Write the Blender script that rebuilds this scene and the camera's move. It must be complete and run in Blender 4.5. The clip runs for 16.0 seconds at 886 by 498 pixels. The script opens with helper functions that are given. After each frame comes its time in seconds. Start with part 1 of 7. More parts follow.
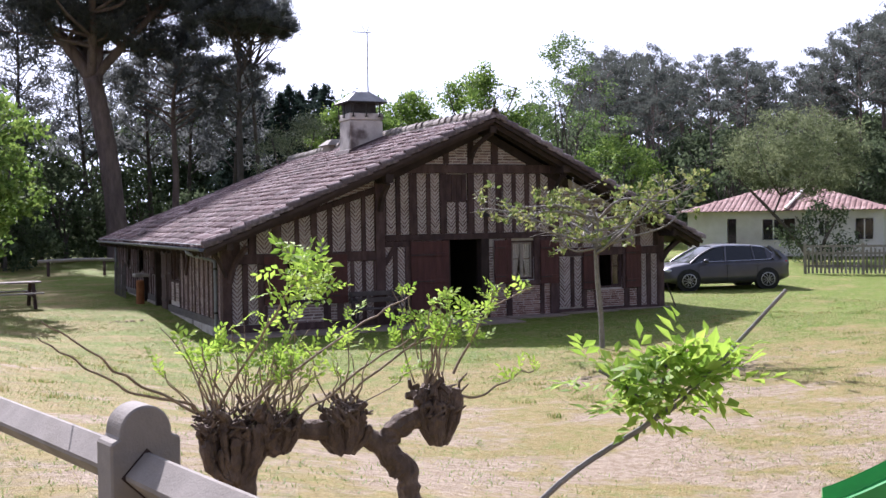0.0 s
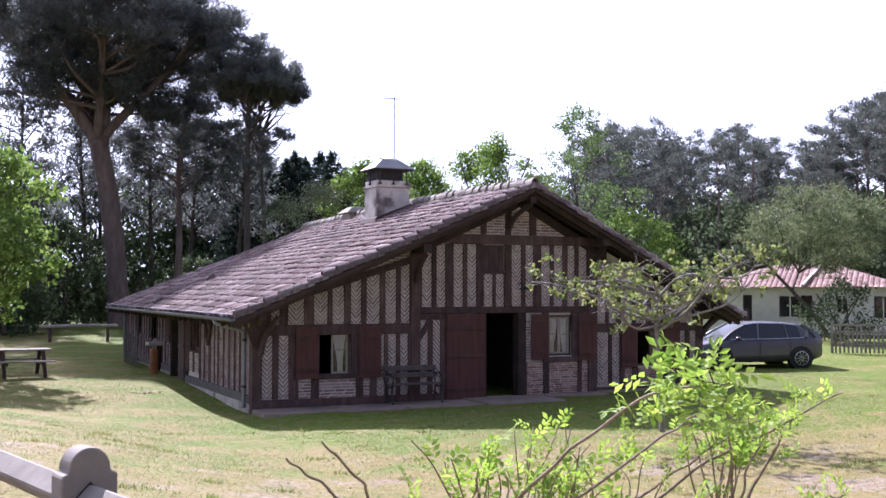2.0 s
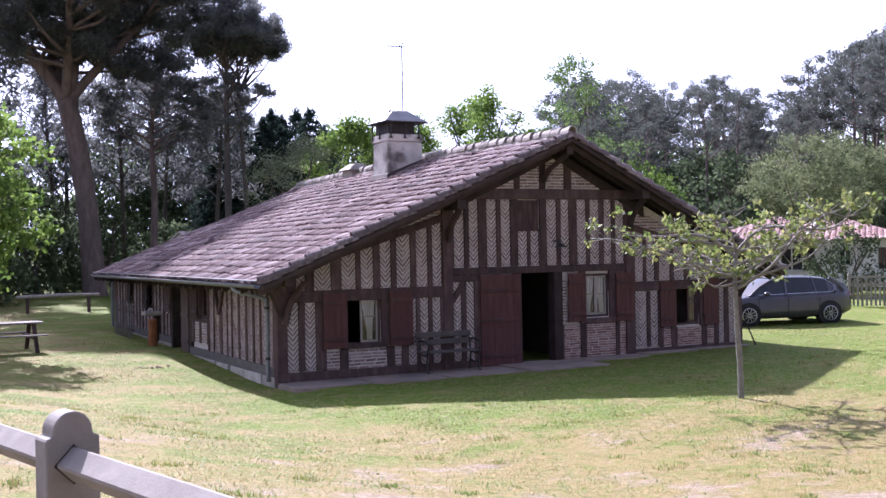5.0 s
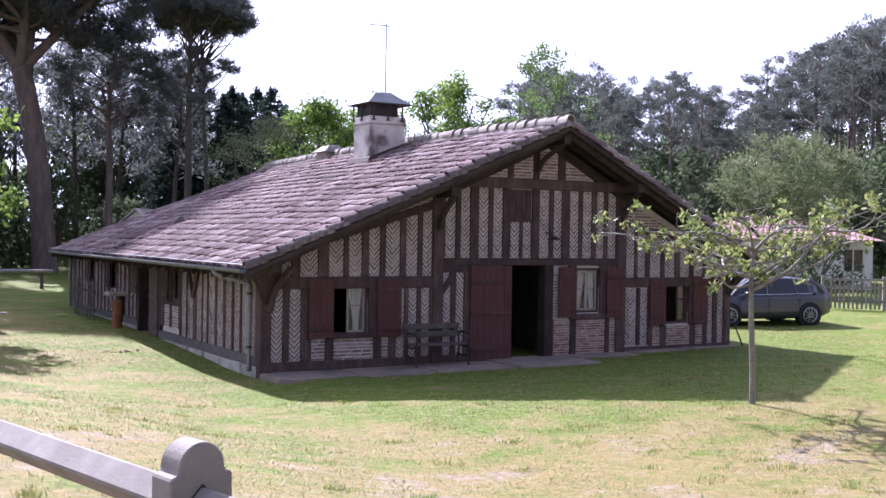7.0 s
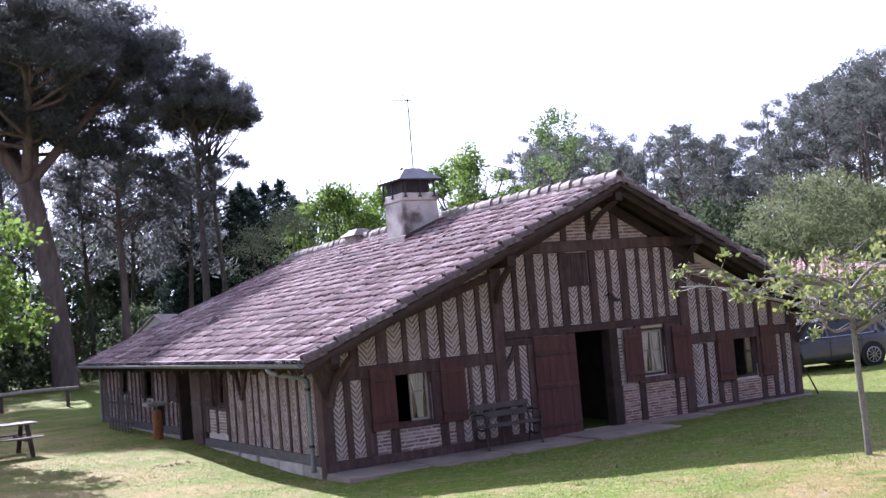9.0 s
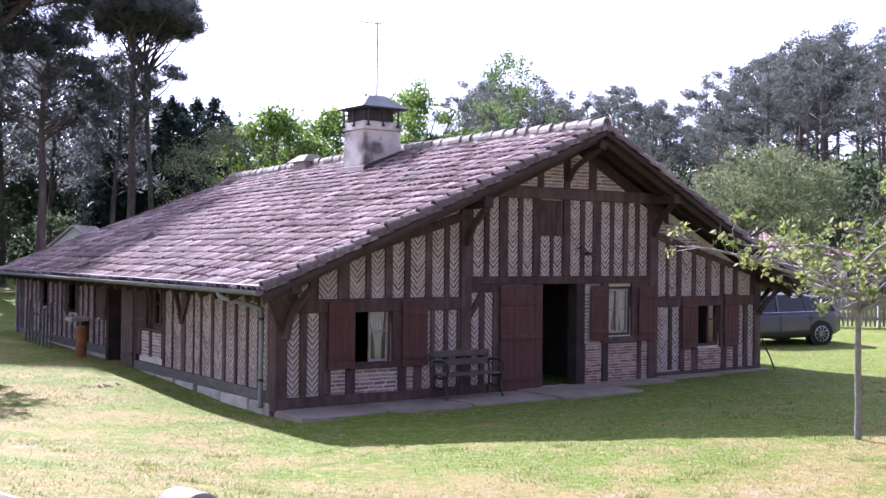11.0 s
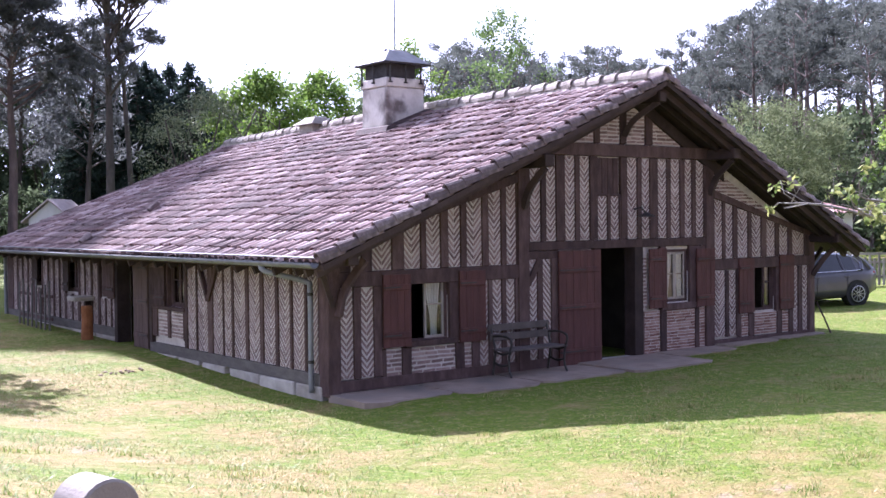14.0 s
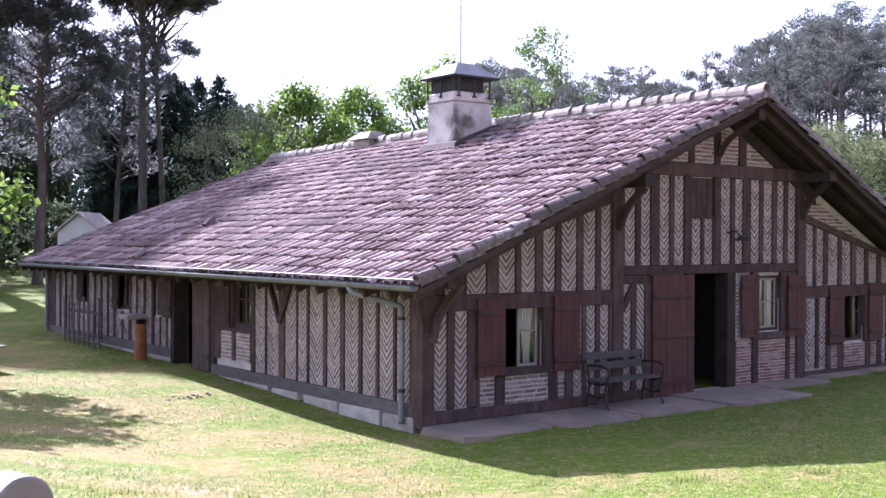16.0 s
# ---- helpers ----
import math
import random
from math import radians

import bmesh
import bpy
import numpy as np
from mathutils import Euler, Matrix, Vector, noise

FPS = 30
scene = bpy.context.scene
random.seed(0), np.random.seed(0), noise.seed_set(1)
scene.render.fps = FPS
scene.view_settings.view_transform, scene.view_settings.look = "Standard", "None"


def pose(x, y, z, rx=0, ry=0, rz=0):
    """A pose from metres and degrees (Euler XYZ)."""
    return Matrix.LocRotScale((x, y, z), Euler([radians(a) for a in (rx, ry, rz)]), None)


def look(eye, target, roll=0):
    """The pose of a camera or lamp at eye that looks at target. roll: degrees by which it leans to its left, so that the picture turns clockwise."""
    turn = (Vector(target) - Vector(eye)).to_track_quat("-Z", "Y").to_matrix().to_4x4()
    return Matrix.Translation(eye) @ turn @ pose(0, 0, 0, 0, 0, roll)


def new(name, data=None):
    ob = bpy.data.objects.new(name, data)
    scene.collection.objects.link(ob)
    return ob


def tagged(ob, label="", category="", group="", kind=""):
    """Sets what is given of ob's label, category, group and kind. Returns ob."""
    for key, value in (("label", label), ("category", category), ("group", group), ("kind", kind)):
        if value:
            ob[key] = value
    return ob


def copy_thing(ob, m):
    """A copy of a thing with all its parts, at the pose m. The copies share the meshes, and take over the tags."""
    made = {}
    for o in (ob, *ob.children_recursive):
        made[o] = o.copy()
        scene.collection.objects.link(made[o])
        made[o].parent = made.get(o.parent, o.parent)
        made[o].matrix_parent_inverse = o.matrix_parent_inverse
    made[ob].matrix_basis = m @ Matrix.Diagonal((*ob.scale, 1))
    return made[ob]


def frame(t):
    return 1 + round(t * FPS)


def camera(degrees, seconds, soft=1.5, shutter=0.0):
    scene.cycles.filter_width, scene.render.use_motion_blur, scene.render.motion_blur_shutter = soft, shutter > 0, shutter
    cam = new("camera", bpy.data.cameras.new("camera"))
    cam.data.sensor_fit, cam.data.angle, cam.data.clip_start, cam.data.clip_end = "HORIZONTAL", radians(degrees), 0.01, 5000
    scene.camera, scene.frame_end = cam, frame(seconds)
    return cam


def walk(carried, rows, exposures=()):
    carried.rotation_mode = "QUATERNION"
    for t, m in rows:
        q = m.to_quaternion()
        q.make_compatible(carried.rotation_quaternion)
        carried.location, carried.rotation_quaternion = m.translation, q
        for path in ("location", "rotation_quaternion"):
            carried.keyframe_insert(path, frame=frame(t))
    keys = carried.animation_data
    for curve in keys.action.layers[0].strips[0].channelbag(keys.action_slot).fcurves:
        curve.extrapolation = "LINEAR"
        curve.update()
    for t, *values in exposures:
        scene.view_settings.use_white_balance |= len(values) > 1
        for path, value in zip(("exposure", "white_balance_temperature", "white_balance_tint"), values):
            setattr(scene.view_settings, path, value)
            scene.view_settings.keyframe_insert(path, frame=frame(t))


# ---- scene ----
cam = camera(43.3, 16.0)
PATH = [
    (0, (-5.856, -24.726, 2.512), (-5.029, -22.906, 2.459), -0.9),
    (0.5, (-6.001, -24.291, 2.544), (-5.192, -22.463, 2.505), 0.1),
    (1, (-6.285, -23.932, 2.573), (-5.472, -22.105, 2.562), -1.8),
    (1.5, (-6.469, -23.636, 2.588), (-5.566, -21.851, 2.594), -0.6),
    (2, (-6.547, -23.265, 2.584), (-5.693, -21.457, 2.655), 0.1),
    (2.5, (-6.656, -22.689, 2.556), (-5.833, -20.867, 2.616), -0.8),
    (3, (-6.813, -22.456, 2.541), (-5.894, -20.68, 2.579), -0.5),
    (3.5, (-6.866, -22.0, 2.549), (-5.969, -20.212, 2.561), -0.4),
    (6, (-7.503, -20.252, 2.607), (-6.54, -18.499, 2.585), -1.4),
    (6.5, (-7.563, -19.919, 2.612), (-6.572, -18.183, 2.565), -0.6),
    (7, (-7.647, -19.515, 2.628), (-6.631, -17.793, 2.603), 0.9),
    (7.5, (-7.799, -19.109, 2.627), (-6.762, -17.398, 2.593), -4.0),
    (8, (-7.839, -18.607, 2.636), (-6.846, -16.872, 2.571), -3.0),
    (8.5, (-7.901, -18.337, 2.668), (-6.966, -16.569, 2.69), -0.5),
    (9, (-7.984, -18.015, 2.621), (-6.967, -16.297, 2.735), -4.8),
    (9.5, (-7.931, -17.66, 2.59), (-6.827, -15.993, 2.65), -0.7),
    (12, (-8.285, -15.379, 2.566), (-7.109, -13.761, 2.561), -0.2),
    (12.5, (-8.228, -15.008, 2.584), (-7.055, -13.389, 2.562), -2.3),
    (13, (-8.433, -14.645, 2.582), (-7.321, -12.983, 2.58), -0.0),
    (13.5, (-8.521, -14.256, 2.568), (-7.37, -12.62, 2.556), -2.1),
    (14, (-8.513, -13.921, 2.527), (-7.301, -12.33, 2.477), -0.7),
    (14.5, (-8.561, -13.54, 2.58), (-7.351, -11.949, 2.557), -1.0),
    (15, (-8.737, -13.112, 2.586), (-7.528, -11.518, 2.575), -2.9),
    (15.5, (-8.908, -12.738, 2.552), (-7.701, -11.143, 2.531), -0.2),
    (16, (-8.969, -12.287, 2.557), (-7.762, -10.693, 2.541), 0.2),
]
walk(cam, [(t, look(eye, target, roll)) for t, eye, target, roll in PATH], [(0, 1.06, 5800, 24), (2, 1.23, 5620, 28), (6, 1.41, 5520, 32), (9, 1.53, 5500, 32), (12, 1.77, 5480, 33), (16, 1.84, 5480, 33)])

# ---- world, sun, exposure ----
SUN_EL, SUN_AZ = 39.0, 0.0          # the sun stands behind the house, along +y
world = bpy.data.worlds.new("sky")
scene.world = world
world.use_nodes = True
wn, wl = world.node_tree.nodes, world.node_tree.links
wn.clear()
w_out = wn.new("ShaderNodeOutputWorld")
w_bg = wn.new("ShaderNodeBackground")
w_sky = wn.new("ShaderNodeTexSky")
w_sky.sky_type = "NISHITA"
w_sky.sun_disc = False
w_sky.sun_elevation, w_sky.sun_rotation = radians(SUN_EL), radians(SUN_AZ)
w_sky.dust_density, w_sky.air_density = 3.0, 1.0
w_geo = wn.new("ShaderNodeTexCoord")
w_map = wn.new("ShaderNodeMapping")
w_map.inputs["Scale"].default_value = (1.0, 1.0, 3.0)
w_noise = wn.new("ShaderNodeTexNoise")
w_noise.inputs["Scale"].default_value, w_noise.inputs["Detail"].default_value = 1.6, 6.0
w_ramp = wn.new("ShaderNodeValToRGB")
w_ramp.color_ramp.elements[0].position, w_ramp.color_ramp.elements[1].position = 0.22, 0.48
w_mix = wn.new("ShaderNodeMix")
w_mix.data_type = "RGBA"
w_mix.inputs["B"].default_value = (7.0, 7.45, 8.4, 1)   # thin bright cloud
wl.new(w_geo.outputs["Generated"], w_map.inputs["Vector"])
wl.new(w_map.outputs["Vector"], w_noise.inputs["Vector"])
wl.new(w_noise.outputs["Fac"], w_ramp.inputs["Fac"])
# the veil is thick towards the horizon and thins overhead
w_sep = wn.new("ShaderNodeSeparateXYZ")
w_thin = wn.new("ShaderNodeMapRange")
for key, val in (("From Min", 0.22), ("From Max", 0.75), ("To Min", 1.0), ("To Max", 0.25)):
    w_thin.inputs[key].default_value = val
w_veil = wn.new("ShaderNodeMath")
w_veil.operation = "MULTIPLY"
wl.new(w_geo.outputs["Generated"], w_sep.inputs[0])
wl.new(w_sep.outputs["Z"], w_thin.inputs["Value"])
wl.new(w_ramp.outputs["Color"], w_veil.inputs[0])
wl.new(w_thin.outputs["Result"], w_veil.inputs[1])
wl.new(w_veil.outputs["Value"], w_mix.inputs["Factor"])
wl.new(w_sky.outputs["Color"], w_mix.inputs["A"])
# the veiled sky is brighter round the sun
w_dot = wn.new("ShaderNodeVectorMath")
w_dot.operation = "DOT_PRODUCT"
w_dot.inputs[1].default_value = (0.0, math.cos(radians(SUN_EL)), math.sin(radians(SUN_EL)))
w_rng = wn.new("ShaderNodeMapRange")
for key, val in (("From Min", -0.6), ("From Max", 0.9), ("To Min", 0.45), ("To Max", 1.75)):
    w_rng.inputs[key].default_value = val
w_mul = wn.new("ShaderNodeVectorMath")
w_mul.operation = "SCALE"
wl.new(w_geo.outputs["Generated"], w_dot.inputs[0])
wl.new(w_dot.outputs["Value"], w_rng.inputs["Value"])
wl.new(w_mix.outputs["Result"], w_mul.inputs[0])
wl.new(w_rng.outputs["Result"], w_mul.inputs["Scale"])
wl.new(w_mul.outputs["Vector"], w_bg.inputs["Color"])
wl.new(w_bg.outputs["Background"], w_out.inputs["Surface"])
w_bg.inputs["Strength"].default_value = 0.060

sun = new("sun", bpy.data.lights.new("sun", "SUN"))
sun.data.energy, sun.data.angle, sun.data.color = 5.6, radians(0.6), (1.0, 0.95, 0.87)
sun.matrix_world = look((0, 40 * math.cos(radians(SUN_EL)), 40 * math.sin(radians(SUN_EL))), (0, 0, 0))

# ---- materials ----


def ramp_node(nt, stops):
    r = nt.nodes.new("ShaderNodeValToRGB")
    els = r.color_ramp.elements
    while len(els) < len(stops):
        els.new(0.5)
    for e, (p, c) in zip(els, stops):
        e.position, e.color = p, (*c, 1)
    return r


def surface(name, stops, scale=6.0, stretch=(1, 1, 1), rough=0.85, bump=0.3, fine=40.0, vary="", vary_amount=0.35,
            metal=0.0, stain=None, stain_scale=0.6, stain_level=(0.5, 0.7), spec=0.3, through_light=0.0):
    """A procedural material: a coarse colour ramp, a fine grain with relief, a stain at a larger scale, and a shift from piece to piece."""
    m = bpy.data.materials.new(name)
    m.use_nodes = True
    nt = m.node_tree
    n, l = nt.nodes, nt.links
    b = n["Principled BSDF"]
    b.inputs["Roughness"].default_value = rough
    b.inputs["Metallic"].default_value = metal
    b.inputs["Specular IOR Level"].default_value = spec
    tc = n.new("ShaderNodeTexCoord")
    mp = n.new("ShaderNodeMapping")
    mp.inputs["Scale"].default_value = stretch
    l.new(tc.outputs["Object"], mp.inputs["Vector"])
    coarse = n.new("ShaderNodeTexNoise")
    coarse.inputs["Scale"].default_value, coarse.inputs["Detail"].default_value = scale, 6.0
    coarse.inputs["Roughness"].default_value = 0.62
    l.new(mp.outputs["Vector"], coarse.inputs["Vector"])
    r = ramp_node(nt, stops)
    fac = coarse.outputs["Fac"]
    if vary:
        src = n.new("ShaderNodeObjectInfo" if vary == "object" else "ShaderNodeNewGeometry")
        rnd = src.outputs["Random" if vary == "object" else "Random Per Island"]
        mul = n.new("ShaderNodeMath")
        mul.operation = "MULTIPLY_ADD"
        mul.inputs[1].default_value, mul.inputs[2].default_value = 2 * vary_amount, -vary_amount
        l.new(rnd, mul.inputs[0])
        add = n.new("ShaderNodeMath")
        add.operation, add.use_clamp = "ADD", True
        l.new(fac, add.inputs[0])
        l.new(mul.outputs[0], add.inputs[1])
        fac = add.outputs[0]
    l.new(fac, r.inputs["Fac"])
    col = r.outputs["Color"]
    if stain:
        sn = n.new("ShaderNodeTexNoise")
        sn.inputs["Scale"].default_value, sn.inputs["Detail"].default_value = stain_scale, 5.0
        l.new(tc.outputs["Object"], sn.inputs["Vector"])
        sr = ramp_node(nt, [(stain_level[0], (0, 0, 0)), (stain_level[1], (1, 1, 1))])
        l.new(sn.outputs["Fac"], sr.inputs["Fac"])
        mx = n.new("ShaderNodeMix")
        mx.data_type = "RGBA"
        mx.inputs["B"].default_value = (*stain, 1)
        l.new(sr.outputs["Color"], mx.inputs["Factor"])
        l.new(col, mx.inputs["A"])
        col = mx.outputs["Result"]
    l.new(col, b.inputs["Base Color"])
    if bump:
        fn = n.new("ShaderNodeTexNoise")
        fn.inputs["Scale"].default_value, fn.inputs["Detail"].default_value = fine, 4.0
        l.new(mp.outputs["Vector"], fn.inputs["Vector"])
        bp = n.new("ShaderNodeBump")
        bp.inputs["Strength"].default_value, bp.inputs["Distance"].default_value = bump, 0.02
        l.new(fn.outputs["Fac"], bp.inputs["Height"])
        l.new(bp.outputs["Normal"], b.inputs["Normal"])
    if through_light:
        out = n["Material Output"]
        tr = n.new("ShaderNodeBsdfTranslucent")
        ms = n.new("ShaderNodeMixShader")
        ms.inputs["Fac"].default_value = through_light
        l.new(col, tr.inputs["Color"])
        l.new(b.outputs["BSDF"], ms.inputs[1])
        l.new(tr.outputs["BSDF"], ms.inputs[2])
        l.new(ms.outputs["Shader"], out.inputs["Surface"])
    return m


def glass_material(name, tint, rough=0.02):
    m = bpy.data.materials.new(name)
    m.use_nodes = True
    b = m.node_tree.nodes["Principled BSDF"]
    b.inputs["Base Color"].default_value = (*tint, 1)
    b.inputs["Roughness"].default_value = rough
    b.inputs["Transmission Weight"].default_value = 1.0
    b.inputs["IOR"].default_value = 1.45
    return m


M_TIMBER = surface("old_oak", [(0.25, (0.041, 0.025, 0.024)), (0.55, (0.084, 0.051, 0.048)), (0.8, (0.138, 0.092, 0.085))],
                   scale=3.0, stretch=(3, 3, 1), fine=30, bump=0.6, vary="object", vary_amount=0.15)
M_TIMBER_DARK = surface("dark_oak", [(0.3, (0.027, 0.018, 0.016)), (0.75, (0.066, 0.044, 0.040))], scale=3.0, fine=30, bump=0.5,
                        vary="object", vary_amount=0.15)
M_MORTAR = surface("lime_mortar", [(0.3, (0.42, 0.375, 0.345)), (0.6, (0.56, 0.51, 0.475)), (0.85, (0.66, 0.615, 0.575))], scale=5, fine=60,
                   bump=0.5, stain=(0.40, 0.35, 0.30), stain_scale=1.3, stain_level=(0.52, 0.8))
M_BRICK = surface("thin_brick", [(0.2, (0.15, 0.10, 0.094)), (0.5, (0.25, 0.172, 0.162)), (0.8, (0.36, 0.268, 0.252))], scale=9, fine=70, bump=0.5,
                  vary="island", vary_amount=0.3)
# lighter copy of thin_brick: the side wall's brighter light put into the colour
M_BRICK_SIDE = surface("side_light_brick", [(0.2, (0.19, 0.138, 0.13)), (0.5, (0.29, 0.215, 0.205)), (0.8, (0.40, 0.315, 0.30))], scale=9, fine=70, bump=0.5,
                       vary="island", vary_amount=0.3)
M_BRICK_RED = surface("red_brick", [(0.2, (0.17, 0.09, 0.075)), (0.5, (0.27, 0.155, 0.13)), (0.8, (0.36, 0.25, 0.215))], scale=9, fine=70, bump=0.5,
                      vary="island", vary_amount=0.3)
M_TILE = surface("clay_tile", [(0.12, (0.065, 0.042, 0.042)), (0.38, (0.165, 0.103, 0.10)), (0.6, (0.27, 0.187, 0.18)), (0.85, (0.42, 0.34, 0.33))],
                 scale=4.0, fine=45, bump=0.5, vary="island", vary_amount=0.30, stain=(0.15, 0.115, 0.11), stain_scale=0.8, stain_level=(0.5, 0.72))
M_TILE_ONE = surface("clay_tile_single", [(0.12, (0.065, 0.042, 0.042)), (0.38, (0.165, 0.103, 0.10)), (0.6, (0.27, 0.187, 0.18)), (0.85, (0.42, 0.34, 0.33))],
                     scale=4.0, fine=45, bump=0.5, vary="object", vary_amount=0.32, stain=(0.15, 0.115, 0.11), stain_scale=0.8, stain_level=(0.5, 0.72))
# clay tile darkened to carry the shade of the gaps between barrels
M_CHANNEL = surface("shaded_channel_tile", [(0.2, (0.034, 0.024, 0.024)), (0.55, (0.065, 0.044, 0.043)), (0.85, (0.11, 0.08, 0.077))], scale=4, fine=45, bump=0.5)
M_VERGE = surface("weathered_verge_tile", [(0.15, (0.075, 0.055, 0.056)), (0.5, (0.17, 0.125, 0.122)), (0.85, (0.33, 0.275, 0.265))], scale=8, fine=50, bump=0.7,
                  vary="object", vary_amount=0.25, stain=(0.10, 0.08, 0.075), stain_scale=5.0)
M_RIDGE = surface("lichened_ridge_tile", [(0.2, (0.13, 0.11, 0.095)), (0.55, (0.27, 0.24, 0.21)), (0.85, (0.40, 0.37, 0.33))], scale=6, fine=50, bump=0.5,
                  vary="object", vary_amount=0.25)
M_DOOR = surface("red_brown_paint", [(0.25, (0.056, 0.022, 0.020)), (0.6, (0.092, 0.036, 0.032)), (0.85, (0.13, 0.058, 0.05))], scale=2.5, stretch=(4, 4, 0.6),
                 fine=25, bump=0.35, rough=0.7, vary="object", vary_amount=0.12)
M_SIDEDOOR = surface("weathered_door_boards", [(0.25, (0.075, 0.05, 0.045)), (0.6, (0.12, 0.082, 0.075)), (0.85, (0.17, 0.125, 0.115))], scale=2.5, stretch=(4, 4, 0.6),
                     fine=25, bump=0.4, vary="object", vary_amount=0.1)
M_FRAME = surface("weathered_window_frame", [(0.3, (0.24, 0.21, 0.18)), (0.7, (0.36, 0.325, 0.29))], scale=6, fine=40, bump=0.3)
M_CURTAIN = surface("white_cotton", [(0.3, (0.62, 0.64, 0.66)), (0.7, (0.80, 0.81, 0.82))], scale=4, fine=120, bump=0.2, through_light=0.3)
M_IRON = surface("black_iron", [(0.3, (0.02, 0.02, 0.02)), (0.7, (0.05, 0.045, 0.04))], scale=8, rough=0.55, fine=60, bump=0.2)
M_ZINC = surface("zinc", [(0.3, (0.17, 0.177, 0.19)), (0.7, (0.26, 0.268, 0.28))], scale=4, rough=0.68, metal=0.4, fine=30, bump=0.12)
M_STONE = surface("pale_plinth_stone", [(0.25, (0.26, 0.23, 0.20)), (0.6, (0.42, 0.385, 0.34)), (0.85, (0.52, 0.49, 0.44))], scale=4, fine=50, bump=0.6, vary="object", vary_amount=0.15)
M_SLAB = surface("worn_concrete", [(0.25, (0.18, 0.135, 0.105)), (0.6, (0.31, 0.245, 0.20)), (0.85, (0.42, 0.35, 0.30))], scale=2.2, fine=40, bump=0.5,
                 stain=(0.16, 0.14, 0.12), stain_scale=1.1)
M_CAPTILE = surface("sooty_cap_tile", [(0.2, (0.07, 0.058, 0.06)), (0.55, (0.14, 0.12, 0.122)), (0.85, (0.22, 0.195, 0.195))], scale=7, fine=50, bump=0.5, vary="object", vary_amount=0.2)
M_RENDER = surface("chimney_render", [(0.25, (0.42, 0.38, 0.345)), (0.55, (0.58, 0.54, 0.50)), (0.85, (0.68, 0.65, 0.61))], scale=3, fine=45, bump=0.5,
                   stain=(0.15, 0.125, 0.115), stain_scale=1.6, stain_level=(0.47, 0.62))
M_SOOT = surface("sooty_metal", [(0.3, (0.018, 0.016, 0.016)), (0.7, (0.05, 0.046, 0.045))], scale=6, fine=50, bump=0.3, rough=0.7)
M_PLASTER = surface("white_plaster", [(0.3, (0.66, 0.64, 0.60)), (0.7, (0.78, 0.76, 0.73))], scale=2, fine=50, bump=0.2, stain=(0.56, 0.53, 0.49), stain_scale=0.7)
M_REDTILE = surface("new_red_tile", [(0.25, (0.19, 0.105, 0.095)), (0.55, (0.29, 0.18, 0.165)), (0.85, (0.38, 0.27, 0.25))], scale=1.5, stretch=(1, 1, 1), fine=20, bump=0.5,
                    vary="island", vary_amount=0.2)
M_SILL = surface("grey_sill_oak", [(0.25, (0.085, 0.075, 0.07)), (0.6, (0.14, 0.126, 0.118)), (0.85, (0.20, 0.185, 0.17))], scale=3, stretch=(1, 1, 3), fine=30, bump=0.6, vary="object", vary_amount=0.1)
M_PALETILE = surface("pale_pink_tile", [(0.25, (0.42, 0.33, 0.32)), (0.6, (0.56, 0.47, 0.46)), (0.85, (0.66, 0.59, 0.58))], scale=3, fine=20, bump=0.4)
# room shade put into the very dark colour of floor, ceiling and partitions
M_DARKROOM = surface("shade_dark_interior", [(0.3, (0.03, 0.026, 0.024)), (0.7, (0.06, 0.052, 0.047))], scale=3, fine=20, bump=0.1)
M_CONCRETE = surface("cast_concrete", [(0.25, (0.155, 0.138, 0.118)), (0.6, (0.24, 0.217, 0.19)), (0.85, (0.33, 0.305, 0.275))], scale=4, fine=110, bump=0.18,
                     stain=(0.17, 0.15, 0.125), stain_scale=2.5, stain_level=(0.55, 0.75))
M_GREYWOOD = surface("silvered_wood", [(0.25, (0.16, 0.14, 0.12)), (0.6, (0.28, 0.25, 0.22)), (0.85, (0.38, 0.35, 0.31))], scale=3, stretch=(3, 3, 1), fine=30, bump=0.5,
                     vary="object", vary_amount=0.2)
M_BENCHWOOD = surface("bench_wood", [(0.25, (0.055, 0.045, 0.042)), (0.7, (0.12, 0.10, 0.092))], scale=4, fine=30, bump=0.4)
M_BARK = surface("pine_bark", [(0.25, (0.085, 0.065, 0.06)), (0.55, (0.165, 0.125, 0.115)), (0.85, (0.26, 0.208, 0.19))], scale=2.2, stretch=(2, 2, 0.6), fine=9, bump=0.9)
M_BARK_DARK = surface("dark_bark", [(0.3, (0.05, 0.042, 0.036)), (0.75, (0.13, 0.11, 0.095))], scale=2.5, stretch=(2, 2, 0.7), fine=12, bump=0.8)
M_BARK_PALE = surface("pale_lichened_bark", [(0.3, (0.13, 0.12, 0.105)), (0.6, (0.235, 0.22, 0.195)), (0.85, (0.37, 0.355, 0.32))], scale=9, fine=50, bump=0.5)
M_VINE = surface("gnarled_vine_bark", [(0.25, (0.05, 0.036, 0.028)), (0.55, (0.13, 0.094, 0.073)), (0.85, (0.26, 0.20, 0.16))], scale=14, stretch=(1, 1, 0.6), fine=60, bump=1.0)
M_TWIG = surface("vine_shoot_bark", [(0.3, (0.16, 0.115, 0.08)), (0.7, (0.34, 0.27, 0.19))], scale=20, fine=80, bump=0.4)
